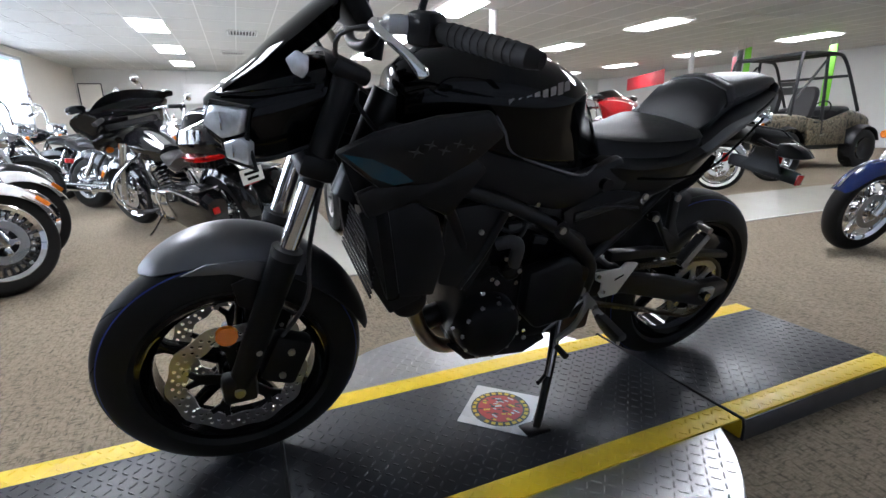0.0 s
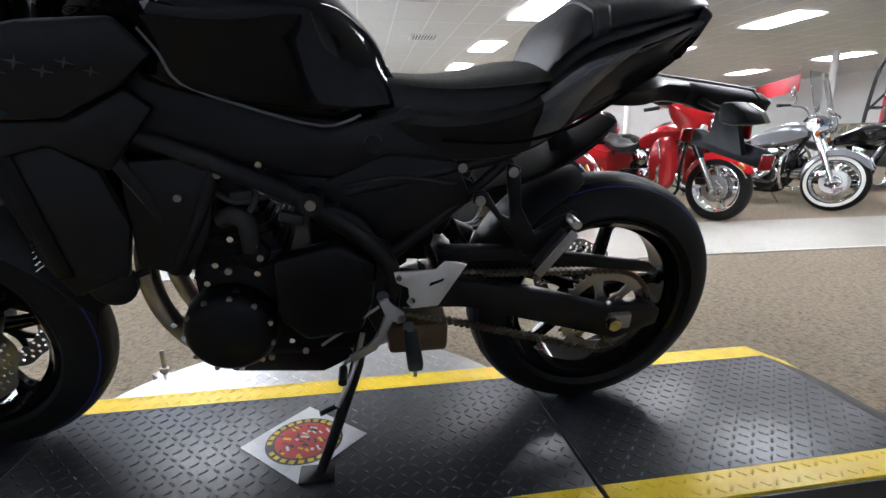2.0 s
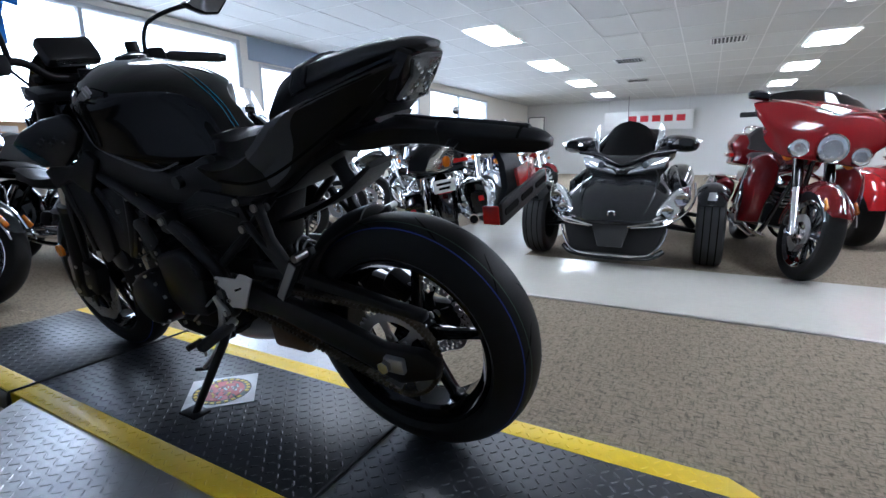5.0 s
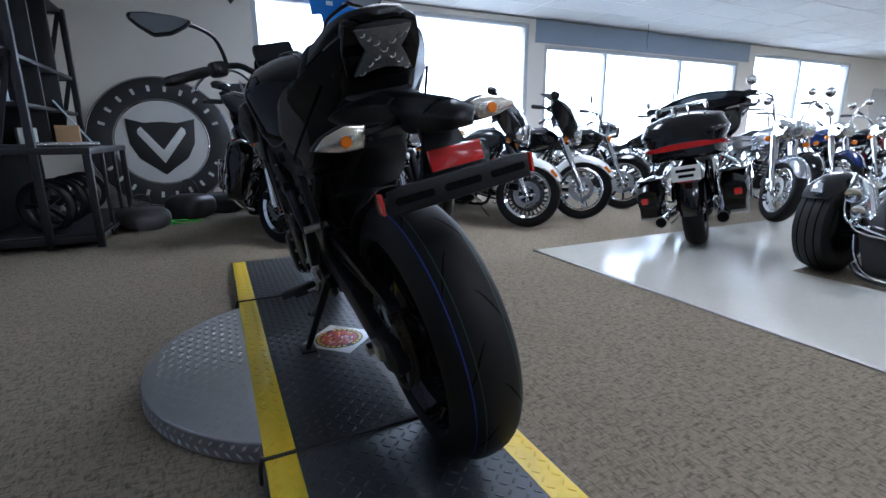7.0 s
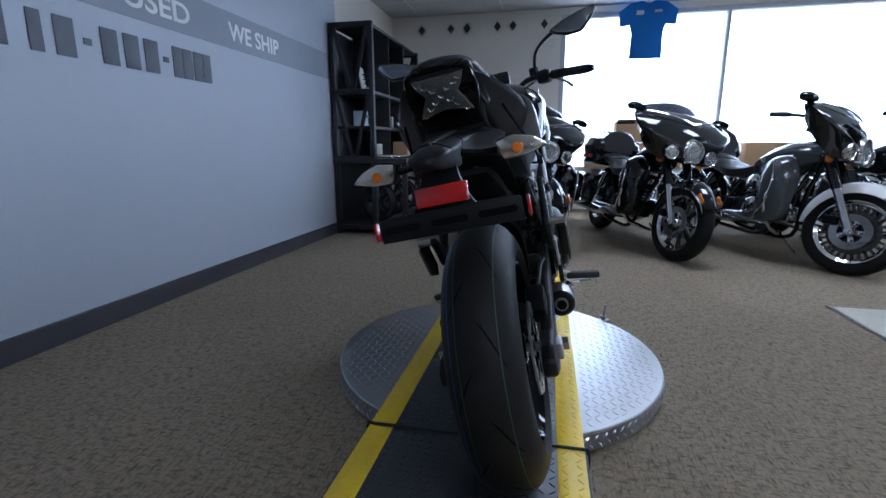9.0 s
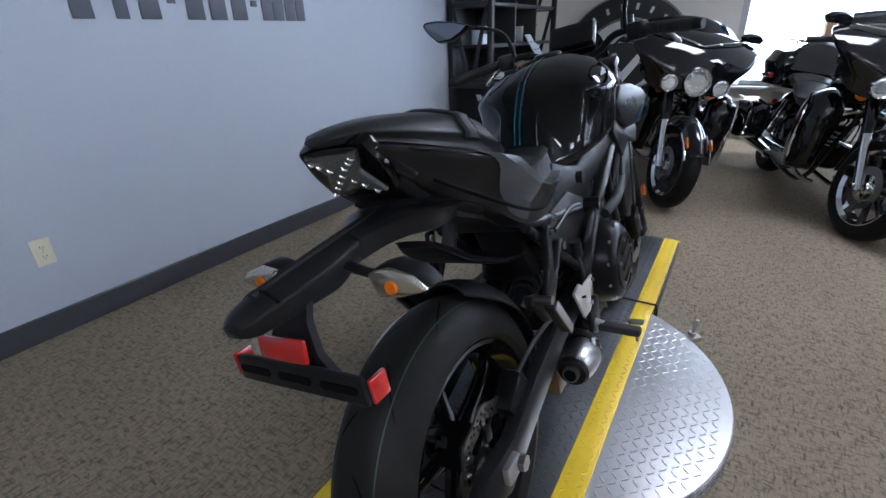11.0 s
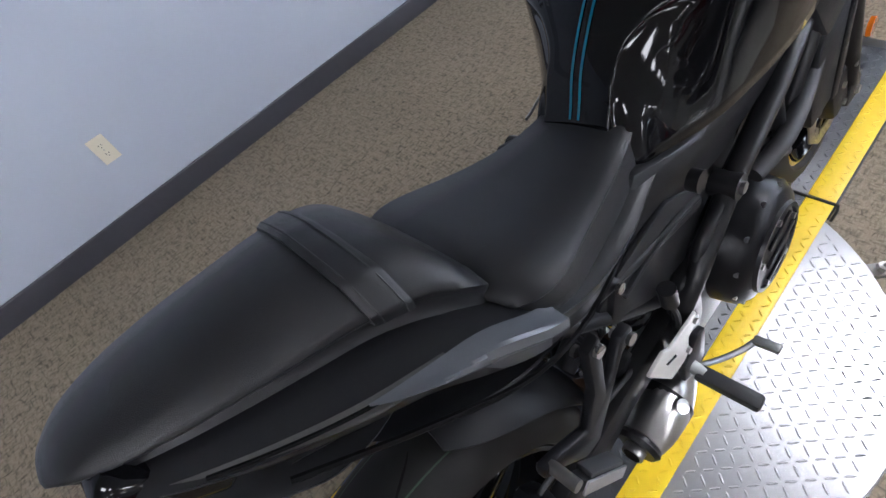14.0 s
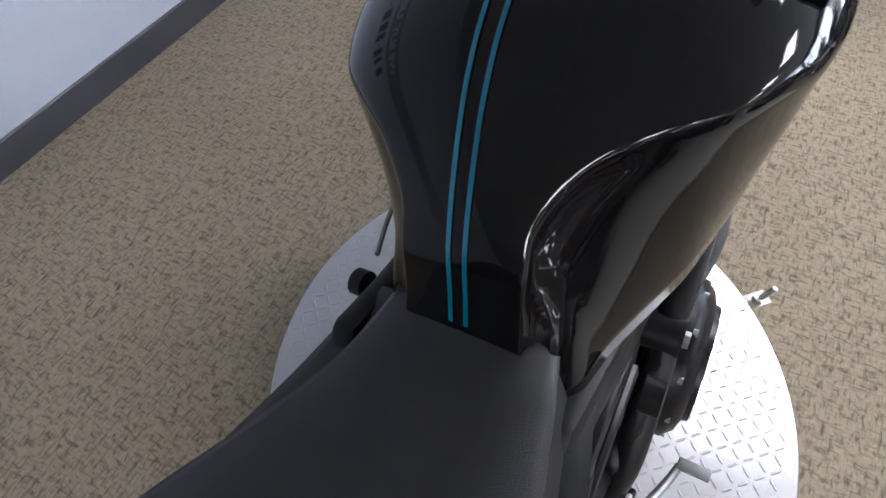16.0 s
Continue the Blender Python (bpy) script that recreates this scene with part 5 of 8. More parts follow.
# frame tubes
for s in (-1, 1):
    x = s * .150
    fr = pt("frame_rail", tube([(s * .09, .36, .86), (s * .13, .27, .78), (x, .10, .712), (x, -.055, .632), (x, -.17, .54), (s * .14, -.205, .47), (s * .13, -.19, .38)], .018, 12), SATIN, "satin black trellis frame rail")
    pt("frame_tube", tube([(x, .26, .745), (s * .14, .20, .62), (s * .12, .17, .52)], .013, 10), SATIN, parent=fr)
    pt("frame_tube", tube([(x, .09, .71), (s * .145, .14, .60), (s * .14, .20, .50)], .012, 10), SATIN, parent=fr)
    pt("frame_tube", tube([(x, -.05, .632), (s * .148, -.13, .60), (s * .145, -.16, .56)], .012, 10), SATIN, parent=fr)
    pt("subframe", tube([(s * .125, -.12, .645), (s * .12, -.30, .68), (s * .11, -.44, .712), (s * .09, -.52, .77)], .013, 10), SATIN)
    pt("subframe", tube([(s * .13, -.19, .50), (s * .12, -.32, .60), (s * .11, -.44, .70)], .012, 10), SATIN)
    pv = pt("pivot_plate", prism([(-.155, .56), (-.20, .54), (-.225, .45), (-.215, .36), (-.17, .33), (-.14, .40), (-.145, .50)], 0.028, 0.008, m=Matrix.Translation((s * .132, 0, 0))), SATIN)
    bolt_head(s * .146, -.185, .425, 0.014, side=s, parent=pv)
    # rider peg plate and peg
    heel = pt("heel_plate", prism(HEEL_PLATE, 0.007, 0.002, m=Matrix.Translation((s * .163, 0, 0))), HEEL, "pale alloy heel plate")
    pt("heel_slot", prism([(-.277, .455), (-.305, .466), (-.307, .472), (-.279, .462)], 0.0015, 0.0, m=Matrix.Translation((s * .1672, 0, 0))), GROOVE, parent=heel, smooth=0)
    for q in ((-.216, .478), (-.243, .425)):
        bolt_head(s * .166, q[0], q[1], 0.006, side=s, parent=heel)
    if s < 0:
        pt("peg_hanger", prism(HANGER, 0.010, 0.003, m=Matrix.Translation((s * .168, 0, 0))), ALLOY, "alloy peg hanger and lever")
        bolt_head(s * .173, -.221, .386, .008, side=s, parent=heel)
    else:
        pt("peg_hanger", prism([(-.185, .42), (-.215, .43), (-.262, .40), (-.262, .345), (-.225, .322), (-.19, .345)], 0.014, 0.004, m=Matrix.Translation((s * .163, 0, 0))), SATIN, "black peg hanger")
    peg = pt("foot_peg", box(0.105, 0.030, 0.022, s * .230, -.238, .350, 0.007, m=Matrix.Rotation(radians(s * 6), 4, "Y")), BLACK_RUBBER, "rubber-topped foot peg")
    pt("peg_arm", rod((s * .165, -.235, .362), (s * .19, -.238, .356), .012, n=12), ALLOY, parent=peg)
    pt("peg_feeler", rod((s * .268, -.238, .345), (s * .271, -.238, .318), .004, n=8), STEEL, parent=peg)
    # pillion peg bracket
    pb = pt("pillion_bracket", prism(BRACKET, 0.018, 0.005, m=Matrix.Translation((s * .152, 0, 0))), SATIN, "black forked pillion peg bracket")
    bolt_head(s * .161, -.432, .688, .010, side=s, parent=pb)
    bolt_head(s * .161, -.372, .633, .010, side=s, parent=pb)
    peg = pt("pillion_peg", box(0.024, 0.019, 0.118, s * .188, -.522, .532, 0.006, m=Matrix.Rotation(radians(36), 4, "X")), SATIN, "folded black pillion peg", pb)
    pt("peg_plate", box(0.004, 0.0195, 0.112, s * .2015, -.522, .532, 0.0015, m=Matrix.Rotation(radians(36), 4, "X")), ALLOY, "alloy outer face of the peg", pb)
    pt("peg_pad", box(0.0245, 0.008, 0.092, s * .188, -.511, .540, 0.003, m=Matrix.Rotation(radians(36), 4, "X")), BLACK_RUBBER, "black rubber pad", pb)
    pt("peg_pivot", rod((s * .155, -.560, .590), (s * .198, -.560, .590), .009, n=12), STEEL, parent=pb)

# engine
eng = pt("crankcase", box(.27, .35, .235, 0, .005, .395, .03), ENGINE, "black engine crankcase")
cyl = Matrix.Rotation(radians(-18), 4, "X")
pt("cylinder_block", box(.25, .165, .16, 0, .095, .535, .012, m=cyl), ENGINE)
for k in range(6):
    pt("cooling_fin", box(.262, .178, .006, 0, .082 + .006 * k, .487 + .019 * k, .002, m=cyl), ENGINE, parent=eng)
pt("cylinder_head", box(.255, .19, .11, 0, .13, .655, .02, m=cyl), ENGINE)
pt("head_cover", box(.235, .16, .06, 0, .15, .725, .022, m=cyl), ENGINE)
pt("throttle_bodies", box(.20, .10, .07, 0, -.01, .655, .02, m=Matrix.Rotation(radians(-30), 4, "X")), ALLOY, "grey throttle bodies")
pt("airbox", box(.20, .36, .12, 0, .03, .765, .03), MATTE)
pt("oil_pan", box(.19, .26, .075, 0, .03, .262, .03), ENGINE)
gc = pt("generator_cover", lathe([(-.135, .090), (-.172, .086), (-.186, .077), (-.194, .066), (-.197, .0)], 44, centre=(0, .112, .378)), ENGINE, "round black generator cover")
pt("sprocket_cover", prism([(.02, .53), (-.10, .56), (-.175, .515), (-.165, .43), (-.14, .36), (-.03, .345), (.02, .40)], .05, .016, m=Matrix.Translation((-.155, 0, 0))), ENGINE, "black sprocket cover")
cc = pt("clutch_cover", lathe([(.135, .125), (.175, .120), (.19, .105), (.197, .085), (.201, .05), (.201, .0)], 44, centre=(0, .015, .435)), ENGINE, "round black clutch cover")
pt("clutch_ring", lathe([(.196, .088), (.203, .086), (.203, .078), (.196, .076)], 40, centre=(0, .015, .435)), SATIN, parent=cc)
for dy, dz, ln, tilt in ((.0, .045, .085, 12), (.012, .0, .11, 12), (.004, -.045, .08, 12)):
    pt("cover_rib", box(.006, ln, .011, .2025, .015 + dy, .435 + dz, .0025, m=Matrix.Rotation(radians(tilt), 4, "X")), ENGINE, parent=cc)
for k in range(5):
    a = 2 * math.pi * (k + .3) / 5
    bolt_head(.199, .015 + .067 * math.cos(a), .435 + .067 * math.sin(a), .006, side=1, parent=cc)
pt("water_pump", lathe([(-.12, .030), (-.150, .028), (-.158, .02), (-.16, .0)], 24, centre=(0, .055, .53)), ENGINE)
pt("coolant_hose", tube([(-.150, .055, .545), (-.158, .055, .60), (-.155, .075, .615), (-.135, .10, .60)], .017, 12), BLACK_RUBBER)
pt("coolant_hose", tube([(.15, .03, .58), (.165, .12, .60), (.15, .25, .62), (.13, .36, .70)], .016, 12), BLACK_RUBBER)
pt("oil_filter", rod((.0, .18, .33), (.0, .235, .315), .034, n=20), SATIN)
for k in range(11):
    a = 2 * math.pi * k / 11
    bolt_head(-.178, .112 + .081 * math.cos(a), .378 + .081 * math.sin(a), .0055, parent=gc)
    bolt_head(.176, .015 + .114 * math.cos(a), .435 + .114 * math.sin(a), .0055, side=1, parent=cc)
for y, z in ((.0, .50), (-.09, .54), (-.16, .50), (-.15, .40), (-.06, .36), (.04, .53), (.10, .505), (.02, .66), (.09, .69), (.16, .65), (-.02, .30), (.14, .30), (.05, .29)):
    bolt_head(-.155 if z > .45 else -.14, y, z, .0065)
    bolt_head(.14, y - .02, z + .01, .0065, side=1)
# added black sheet in place of the shaded hollow beside the cylinders
pt("side_filler", prism([(.245, .71), (.105, .720), (.100, .662), (.126, .571), (.175, .490), (.255, .520)], .018, .006, m=Matrix.Translation((-.140, 0, 0))), MATTE, "matte black sheet filling the dark hollow beside the cylinders")
for y, z in ((.119, .521), (.139, .484), (.086, .572), (.046, .557), (.048, .5), (.214, .397), (.053, .399), (.052, .358), (-.066, .378), (.001, .343), (-.132, .434), (.02, .708), (.093, .462)):
    bolt_head(-.158, y, z, .006, CHROME)
pt("collector", tube([(.0, .10, .222), (.02, .0, .218), (.06, -.12, .225), (.09, -.24, .255)], [.038, .045, .048, .044], 16), PIPE, "heat-tinted exhaust collector")
for k, (y, z, w) in enumerate(((.155, .62, .05), (.06, .645, .04), (-.02, .60, .045), (-.10, .585, .05))):
    pt("wiring_clip", box(.02, w, .022, -.135, y, z, .006, m=Matrix.Rotation(radians(-25 + 20 * k), 4, "X")), BLACK_RUBBER)
pt("wire_loom", tube([(-.13, .12, .66), (-.142, .07, .635), (-.14, .0, .645), (-.142, -.06, .61), (-.13, -.11, .62)], .006, 8), BLACK_RUBBER)
pt("wire_loom", tube([(-.142, .03, .69), (-.148, .035, .64), (-.150, .06, .60), (-.148, .04, .55)], .005, 8), BLACK_RUBBER)
# thin lighter tube laid along the panel edge as its highlight
pt("panel_edge_glint", tube([(-.166, .161, .915), (-.170, .138, .882), (-.170, .115, .839), (-.168, .03, .806), (-.160, -.091, .772), (-.130, -.155, .785)], .0028, 8), GRAPHITE, "thin grey line drawn as the highlight on the tank side panel's edge")
pt("horn", lathe([(-.012, .0), (-.012, .034), (-.004, .044), (.012, .042), (.016, .02), (.016, 0)], 26, centre=(-.125, .318, .472)), SATIN, "round black horn")
pt("horn_bracket", rod((-.12, .315, .472), (-.10, .26, .485), .007, n=8), SATIN)
for x in (-.055, .055):
    pt("header_pipe", tube([(x, .20, .60), (x * 1.1, .250, .575), (x * 1.15, .280, .49), (x * 1.1, .276, .385), (x, .240, .300), (x * .8, .185, .247), (x * .5, .10, .225), (x * .4, .0, .22)], .0205, 16), PIPE, "heat-tinted exhaust header")
pt("exhaust_collector", tube([(.0, .02, .222), (.02, -.08, .215), (.05, -.17, .225), (.09, -.25, .255)], [.045, .058, .062, .06], 18, flat=.85), ALLOY, "grey underslung silencer")
pt("silencer_box", box(.13, .15, .085, .025, -.272, .232, .014), BROWNED, "heat-browned silencer box")
muf = pt("muffler", tube([(.07, -.16, .245), (.115, -.225, .272), (.143, -.295, .300), (.150, -.350, .310), (.151, -.388, .313)], [.044, .050, .050, .046, .038], 28), STEEL, "brushed steel silencer end")
pt("muffler_cap", lathe([(.0, .038), (-.008, .040), (-.016, .034), (-.016, .020), (-.004, .018)], 28, "y", centre=(.151, -.388, .313)), SATIN, parent=muf)
pt("muffler_tip", tube([(.151, -.385, .313), (.152, -.420, .316)], .019, 20), STEEL, parent=muf)
pt("muffler_bore", rod((.152, -.4185, .316), (.152, -.4215, .3163), .015, n=18), GROOVE, parent=muf)
pt("muffler_bolt", rod((.175, -.305, .335), (.186, -.305, .345), .013, n=14), CHROME, parent=muf)
pt("muffler_strap", lathe([(-.010, .0515), (.010, .0515), (.010, .0485), (-.010, .0485)], 28, "y", closed=True, centre=(.143, -.298, .300)), SATIN, parent=muf)

# swingarm, chain, hugger, shock
for s in (-1, 1):
    sw = pt("swingarm", prism([(-.19, .475), (-.32, .452), (-.55, .400), (-.70, .352), (-.80, .356), (-.842, .335), (-.838, .296), (-.735, .258), (-.55, .318), (-.36, .375), (-.20, .385)], .034, .009, m=Matrix.Translation((s * .116, 0, 0))), SATIN, "satin black box swingarm")
    pt("axle_block", box(.02, .055, .04, s * .137, RY - .02, RZ, .006), ALLOY, parent=sw)
    pt("axle_nut", rod((s * .146, RY, RZ), (s * .160, RY, RZ), .016, n=6), STEEL, parent=sw)
pt("swingarm_bridge", box(.23, .06, .075, 0, -.33, .425, .02), SATIN)
pt("chain_guard", prism([(-.30, .512), (-.46, .505), (-.64, .475), (-.81, .445), (-.81, .425), (-.64, .450), (-.46, .475), (-.30, .48)], .030, .005, m=Matrix.Translation((-.098, 0, 0))), SATIN, "black chain guard")
pt("rear_axle", rod((-.15, RY, RZ), (.15, RY, RZ), .011, n=14), STEEL)
spr = lathe([(-.092, .108), (-.098, .108), (-.098, .086), (-.092, .086)], 60, closed=True, centre=(0, RY, RZ))
spr = pt("rear_sprocket", spr, STEEL, "steel rear sprocket")
for k in range(42):
    a = 2 * math.pi * k / 42
    t = prism([(.106, -.005), (.117, -.0018), (.117, .0018), (.106, .005)], .005, 0, m=Matrix.Translation((-.095, RY, RZ)) @ Matrix.Rotation(a, 4, "X"))
    pt("tooth", t, STEEL, parent=spr, smooth=0)
for k in range(6):
    a = 2 * math.pi * k / 6 + .2
    pt("sprocket_arm", prism([(.03, -.016), (.06, -.009), (.092, -.013), (.092, .013), (.06, .009), (.03, .016)], .006, .0012, m=Matrix.Translation((-.095, RY, RZ)) @ Matrix.Rotation(a, 4, "X")), STEEL, parent=spr)
    bolt_head(-.098, RY + .045 * math.cos(a), RZ + .045 * math.sin(a), .007, parent=spr)
loop = []
for i in range(60):
    u = i / 60
    if u < .34:
        q = Vector((-.095, 0, 0)) + (Vector((0, -.185, .445)).lerp(Vector((0, RY, RZ + .113)), u / .34))
    elif u < .60:
        a = math.pi / 2 + math.pi * (u - .34) / .26
        q = Vector((-.095, RY + .113 * math.cos(a), RZ + .113 * math.sin(a)))
    elif u < .92:
        q = Vector((-.095, 0, 0)) + Vector((0, RY, RZ - .113)).lerp(Vector((0, -.185, .365)), (u - .60) / .32)
    else:
        a = -math.pi / 2 + math.pi * (u - .92) / .08
        q = Vector((-.095, -.185 + .04 * math.cos(a), .405 + .04 * math.sin(a)))
    loop.append(q)
chain = pt("drive_chain", tube(loop, .0075, 6, closed=True, sub=1, flat=.9), CHAIN_GOLD, "dark oiled steel drive chain")
for i in range(0, 60):
    q, r = loop[i], loop[(i + 1) % 60]
    d = (r - q).normalized()
    for f in (.2, .7):
        c = q.lerp(r, f)
        pt("link_plate", rod(c - Vector((.011, 0, 0)), c + Vector((.011, 0, 0)), .006, n=8), CHAIN_GOLD, parent=chain)
pt("hugger", shell(RY, RZ, ((4, .338, .06, .015), (20, .342, .078, .03), (40, .346, .085, .04), (58, .348, .084, .04), (70, .346, .07, .03), (76, .344, .05, .02))), MATTE, "matte black rear hugger")
pt("rear_caliper", box(.05, .09, .06, .095, RY + .10, RZ + .075, .012, m=Matrix.Rotation(radians(35), 4, "X")), ENGINE, "black rear brake caliper")
pt("rear_hose", tube([(.10, RY + .12, RZ + .10), (.115, RY + .25, RZ + .14), (.12, -.30, .44)], .005, 8), BLACK_RUBBER)
shock = pt("shock_body", rod((.035, -.22, .56), (.035, -.40, .475), .022, n=18), ENGINE, "offset rear shock")
coil = [(.035 + .034 * math.cos(a), -.235 - .15 * a / 44 + .034 * .42 * math.sin(a), .553 - .07 * a / 44 + .034 * .9 * math.sin(a)) for a in [i * .5 for i in range(88)]]
pt("shock_spring", tube(coil, .006, 8, sub=1), SATIN, parent=shock)
pt("shift_lever", tube([(-.170, -.112, .289), (-.178, -.103, .288), (-.190, -.098, .287), (-.205, -.098, .287)], .005, 10), STEEL, "steel shift lever")
pt("shift_rod", rod((-.174, -.175, .418), (-.174, -.058, .334), .0032, n=10), STEEL, "steel shift rod")
pt("shift_peg", rod((-.195, -.098, .287), (-.238, -.098, .287), .009, n=12), BLACK_RUBBER)
bp = pt("brake_pedal", tube([(.170, -.215, .335), (.188, -.175, .312), (.208, -.125, .294), (.216, -.098, .290)], .0062, 10, flat=.7), DULL_ALLOY, "grey alloy brake pedal")
pt("pedal_pad", box(.046, .020, .010, .236, -.095, .292, .003), DULL_ALLOY, parent=bp)
# side stand
FOOT = Vector((-.250, -.038, .056))
ss = pt("side_stand", tube([(-.120, -.135, .315), (-.150, -.125, .26), (-.205, -.080, .15), tuple(FOOT)], [.013, .014, .012, .011], 12), SATIN, "black side stand")
pt("stand_foot", box(.055, .075, .010, FOOT.x, FOOT.y + .006, FOOT.z - .002, .003, m=Matrix.Rotation(radians(12.2), 4, "Y")), SATIN, parent=ss)
pt("stand_tang", rod((-.185, -.09, .185), (-.21, -.045, .185), .006, n=10), SATIN, parent=ss)
pt("stand_spring", tube([(-.135, -.14, .33), (-.165, -.115, .25), (-.205, -.08, .195)], .006, 8), STEEL, parent=ss)
pt("belly_pan", prism([(.20, .30), (.14, .235), (-.05, .215), (-.12, .25), (-.10, .29), (.10, .29)], .012, .004, m=Matrix.Translation((-.105, 0, 0))), MATTE)

# dark panels that fill the space under the seat
for s in (-1, 1):
    pt("under_seat_panel", prism([(.06, .69), (-.12, .665), (-.30, .69), (-.37, .655), (-.30, .56), (-.21, .52), (-.15, .54), (-.05, .60), (.04, .64)], .014, .005, m=Matrix.Translation((s * .112, 0, 0))), MATTE, "matte black frame side panel")
pt("battery_box", box(.17, .26, .20, 0, -.17, .60, .02), MATTE)
pt("inner_fender", box(.13, .10, .26, 0, -.325, .64, .03, m=Matrix.Rotation(radians(22), 4, "X")), MATTE)
pt("steering_head", rod((0, .33, .93), (0, .43, .70), .045, n=20), SATIN)
pt("wiring_cover", box(.20, .16, .16, 0, .30, .80, .03), MATTE)
for s in (-1, 1):
    pt("ignition_cover", rod((s * .125, -.06, .635), (s * .168, -.06, .635), .022, n=20), SATIN)
    bolt_head(s * .168, -.06, .635, .010, side=s)

# ---- the other motorcycles in the showroom ----
def paint(name, color, metal=0.0, rough=0.14):
    return mat(name, color, rough, metal, coat=0.6, grain=0.04, scale=400, spec=0.3)
P_BLACK = paint("black_bike_paint", (0.005, 0.005, 0.006), 0.0, 0.09)
P_CANDY = paint("candy_red_bike_paint", (0.20, 0.007, 0.010))
P_RED = paint("red_bike_paint", (0.34, 0.010, 0.012))
P_DARKRED = paint("dark_red_bike_paint", (0.13, 0.008, 0.010))
P_WHITE = paint("white_bike_paint", (0.72, 0.72, 0.70))
P_GREY = paint("grey_bike_paint", (0.085, 0.090, 0.095), 0.4)
P_BLUE = paint("dark_blue_bike_paint", (0.012, 0.022, 0.085))
P_SILVER = paint("silver_bike_paint", (0.46, 0.48, 0.52), 0.7, 0.2)
P_CHAR = paint("charcoal_bike_paint", (0.022, 0.023, 0.025), 0.4, 0.18)
DARK_ALLOY = mat("dark_wheel_alloy", (0.10, 0.10, 0.105), 0.25, 0.9, grain=0.1, scale=120)
WALL_TYRE = mat("white_tyre_wall", (0.70, 0.69, 0.65), 0.5)
SCREEN = clear("windscreen_plastic", (0.80, 0.82, 0.85), 0.04)
SCREEN_DARK = clear("dark_windscreen_plastic", (0.012, 0.012, 0.014), 0.05)
SEAT_LEATHER = mat("black_bike_leather", (0.018, 0.017, 0.017), 0.42, grain=0.1, scale=120, bump=0.2, bump_scale=300)
LAMP_GLASS = mat("bright_lamp_glass", (0.80, 0.82, 0.84), 0.10, 0.75)


def round_tyre(R, w, c, band=0.30):
    prof = []
    for i in range(15):
        a = math.pi * (i / 14 - 0.5)
        prof.append((w / 2 * math.sin(a) * (1.0 if abs(math.sin(a)) < .98 else 1.0), R - w * 0.34 * (1 - math.cos(a))))
    prof += [(w * .44, R - w * .75), (w * .36, R - w * .80), (-w * .36, R - w * .80), (-w * .44, R - w * .75)]
    return lathe(prof, 56, centre=c, closed=True)


def cruiser_wheel(p, side, y, R, w, style, white=False):
    c = (0, y, R)
    ty = part(side + "_tyre", round_tyre(R, w, c), TYRE, p)
    if white:
        for s in (-1, 1):
            part("white_wall", lathe([(s * w * .485, R - w * .30), (s * w * .515, R - w * .45), (s * w * .49, R - w * .66)], 56, centre=c), WALL_TYRE, ty, "white tyre wall")
    rr = R - w * .80
    rim = part(side + "_rim", lathe([(-w * .42, rr + .012), (-w * .44, rr), (-w * .30, rr - .022), (w * .30, rr - .022), (w * .44, rr), (w * .42, rr + .012)], 56, centre=c), CHROME, p, "chrome wheel rim")
    part("hub", lathe([(-.07, 0), (-.07, .03), (-.04, .05), (.04, .05), (.07, .03), (.07, 0)], 24, centre=c), CHROME, rim)
    if style == "spoke":
        for k in range(36):
            a, b = 2 * math.pi * k / 36, 2 * math.pi * (k + (3 if k % 2 else -3)) / 36
            x = .045 if k % 4 < 2 else -.045
            part("spoke", rod((x, y + .045 * math.cos(a), R + .045 * math.sin(a)), (0, y + (rr - .012) * math.cos(b), R + (rr - .012) * math.sin(b)), .0028, n=5), CHROME, rim)
    elif style == "slot":
        part("wheel_plate", lathe([(-.01, .05), (-.018, rr * .55), (-.006, rr - .06), (.006, rr - .06), (.018, rr * .55), (.01, .05)], 40, centre=c), DARK_ALLOY, rim)
        for k in range(28):
            a = 2 * math.pi * k / 28
            part("spoke", prism([(rr - .075, -.006), (rr - .018, -.009), (rr - .018, .009), (rr - .075, .006)], .028, .002, m=Matrix.Translation(c) @ Matrix.Rotation(a, 4, "X")), DARK_ALLOY, rim)
    else:
        for k in range(9 if style == "nine" else 5):
            n = 9 if style == "nine" else 5
            a = 2 * math.pi * k / n
            wd = .012 if style == "nine" else .024
            part("spoke", prism([(.04, -wd * .8), (rr * .6, -wd), (rr - .018, -wd * 1.5), (rr - .018, wd * 1.5), (rr * .6, wd), (.04, wd * .8)], .030, .004, m=Matrix.Translation(c) @ Matrix.Rotation(a, 4, "X")), DARK_ALLOY if style == "nine" else CHROME, rim)
    return rim


def plain_disc(p, x, y, z, r=.128):
    d = part("brake_disc", lathe([(x - .002, r * .62), (x - .002, r), (x + .003, r), (x + .003, r * .62)], 48, closed=True, centre=(0, y, z)), STEEL, p, "steel brake rotor")
    for k in range(5):
        a = 2 * math.pi * k / 5
        part("carrier_arm", prism([(.03, -.014), (r * .68, -.02), (r * .68, .02), (.03, .014)], .006, .001, m=Matrix.Translation((x, y, z)) @ Matrix.Rotation(a, 4, "X")), CHROME, d)


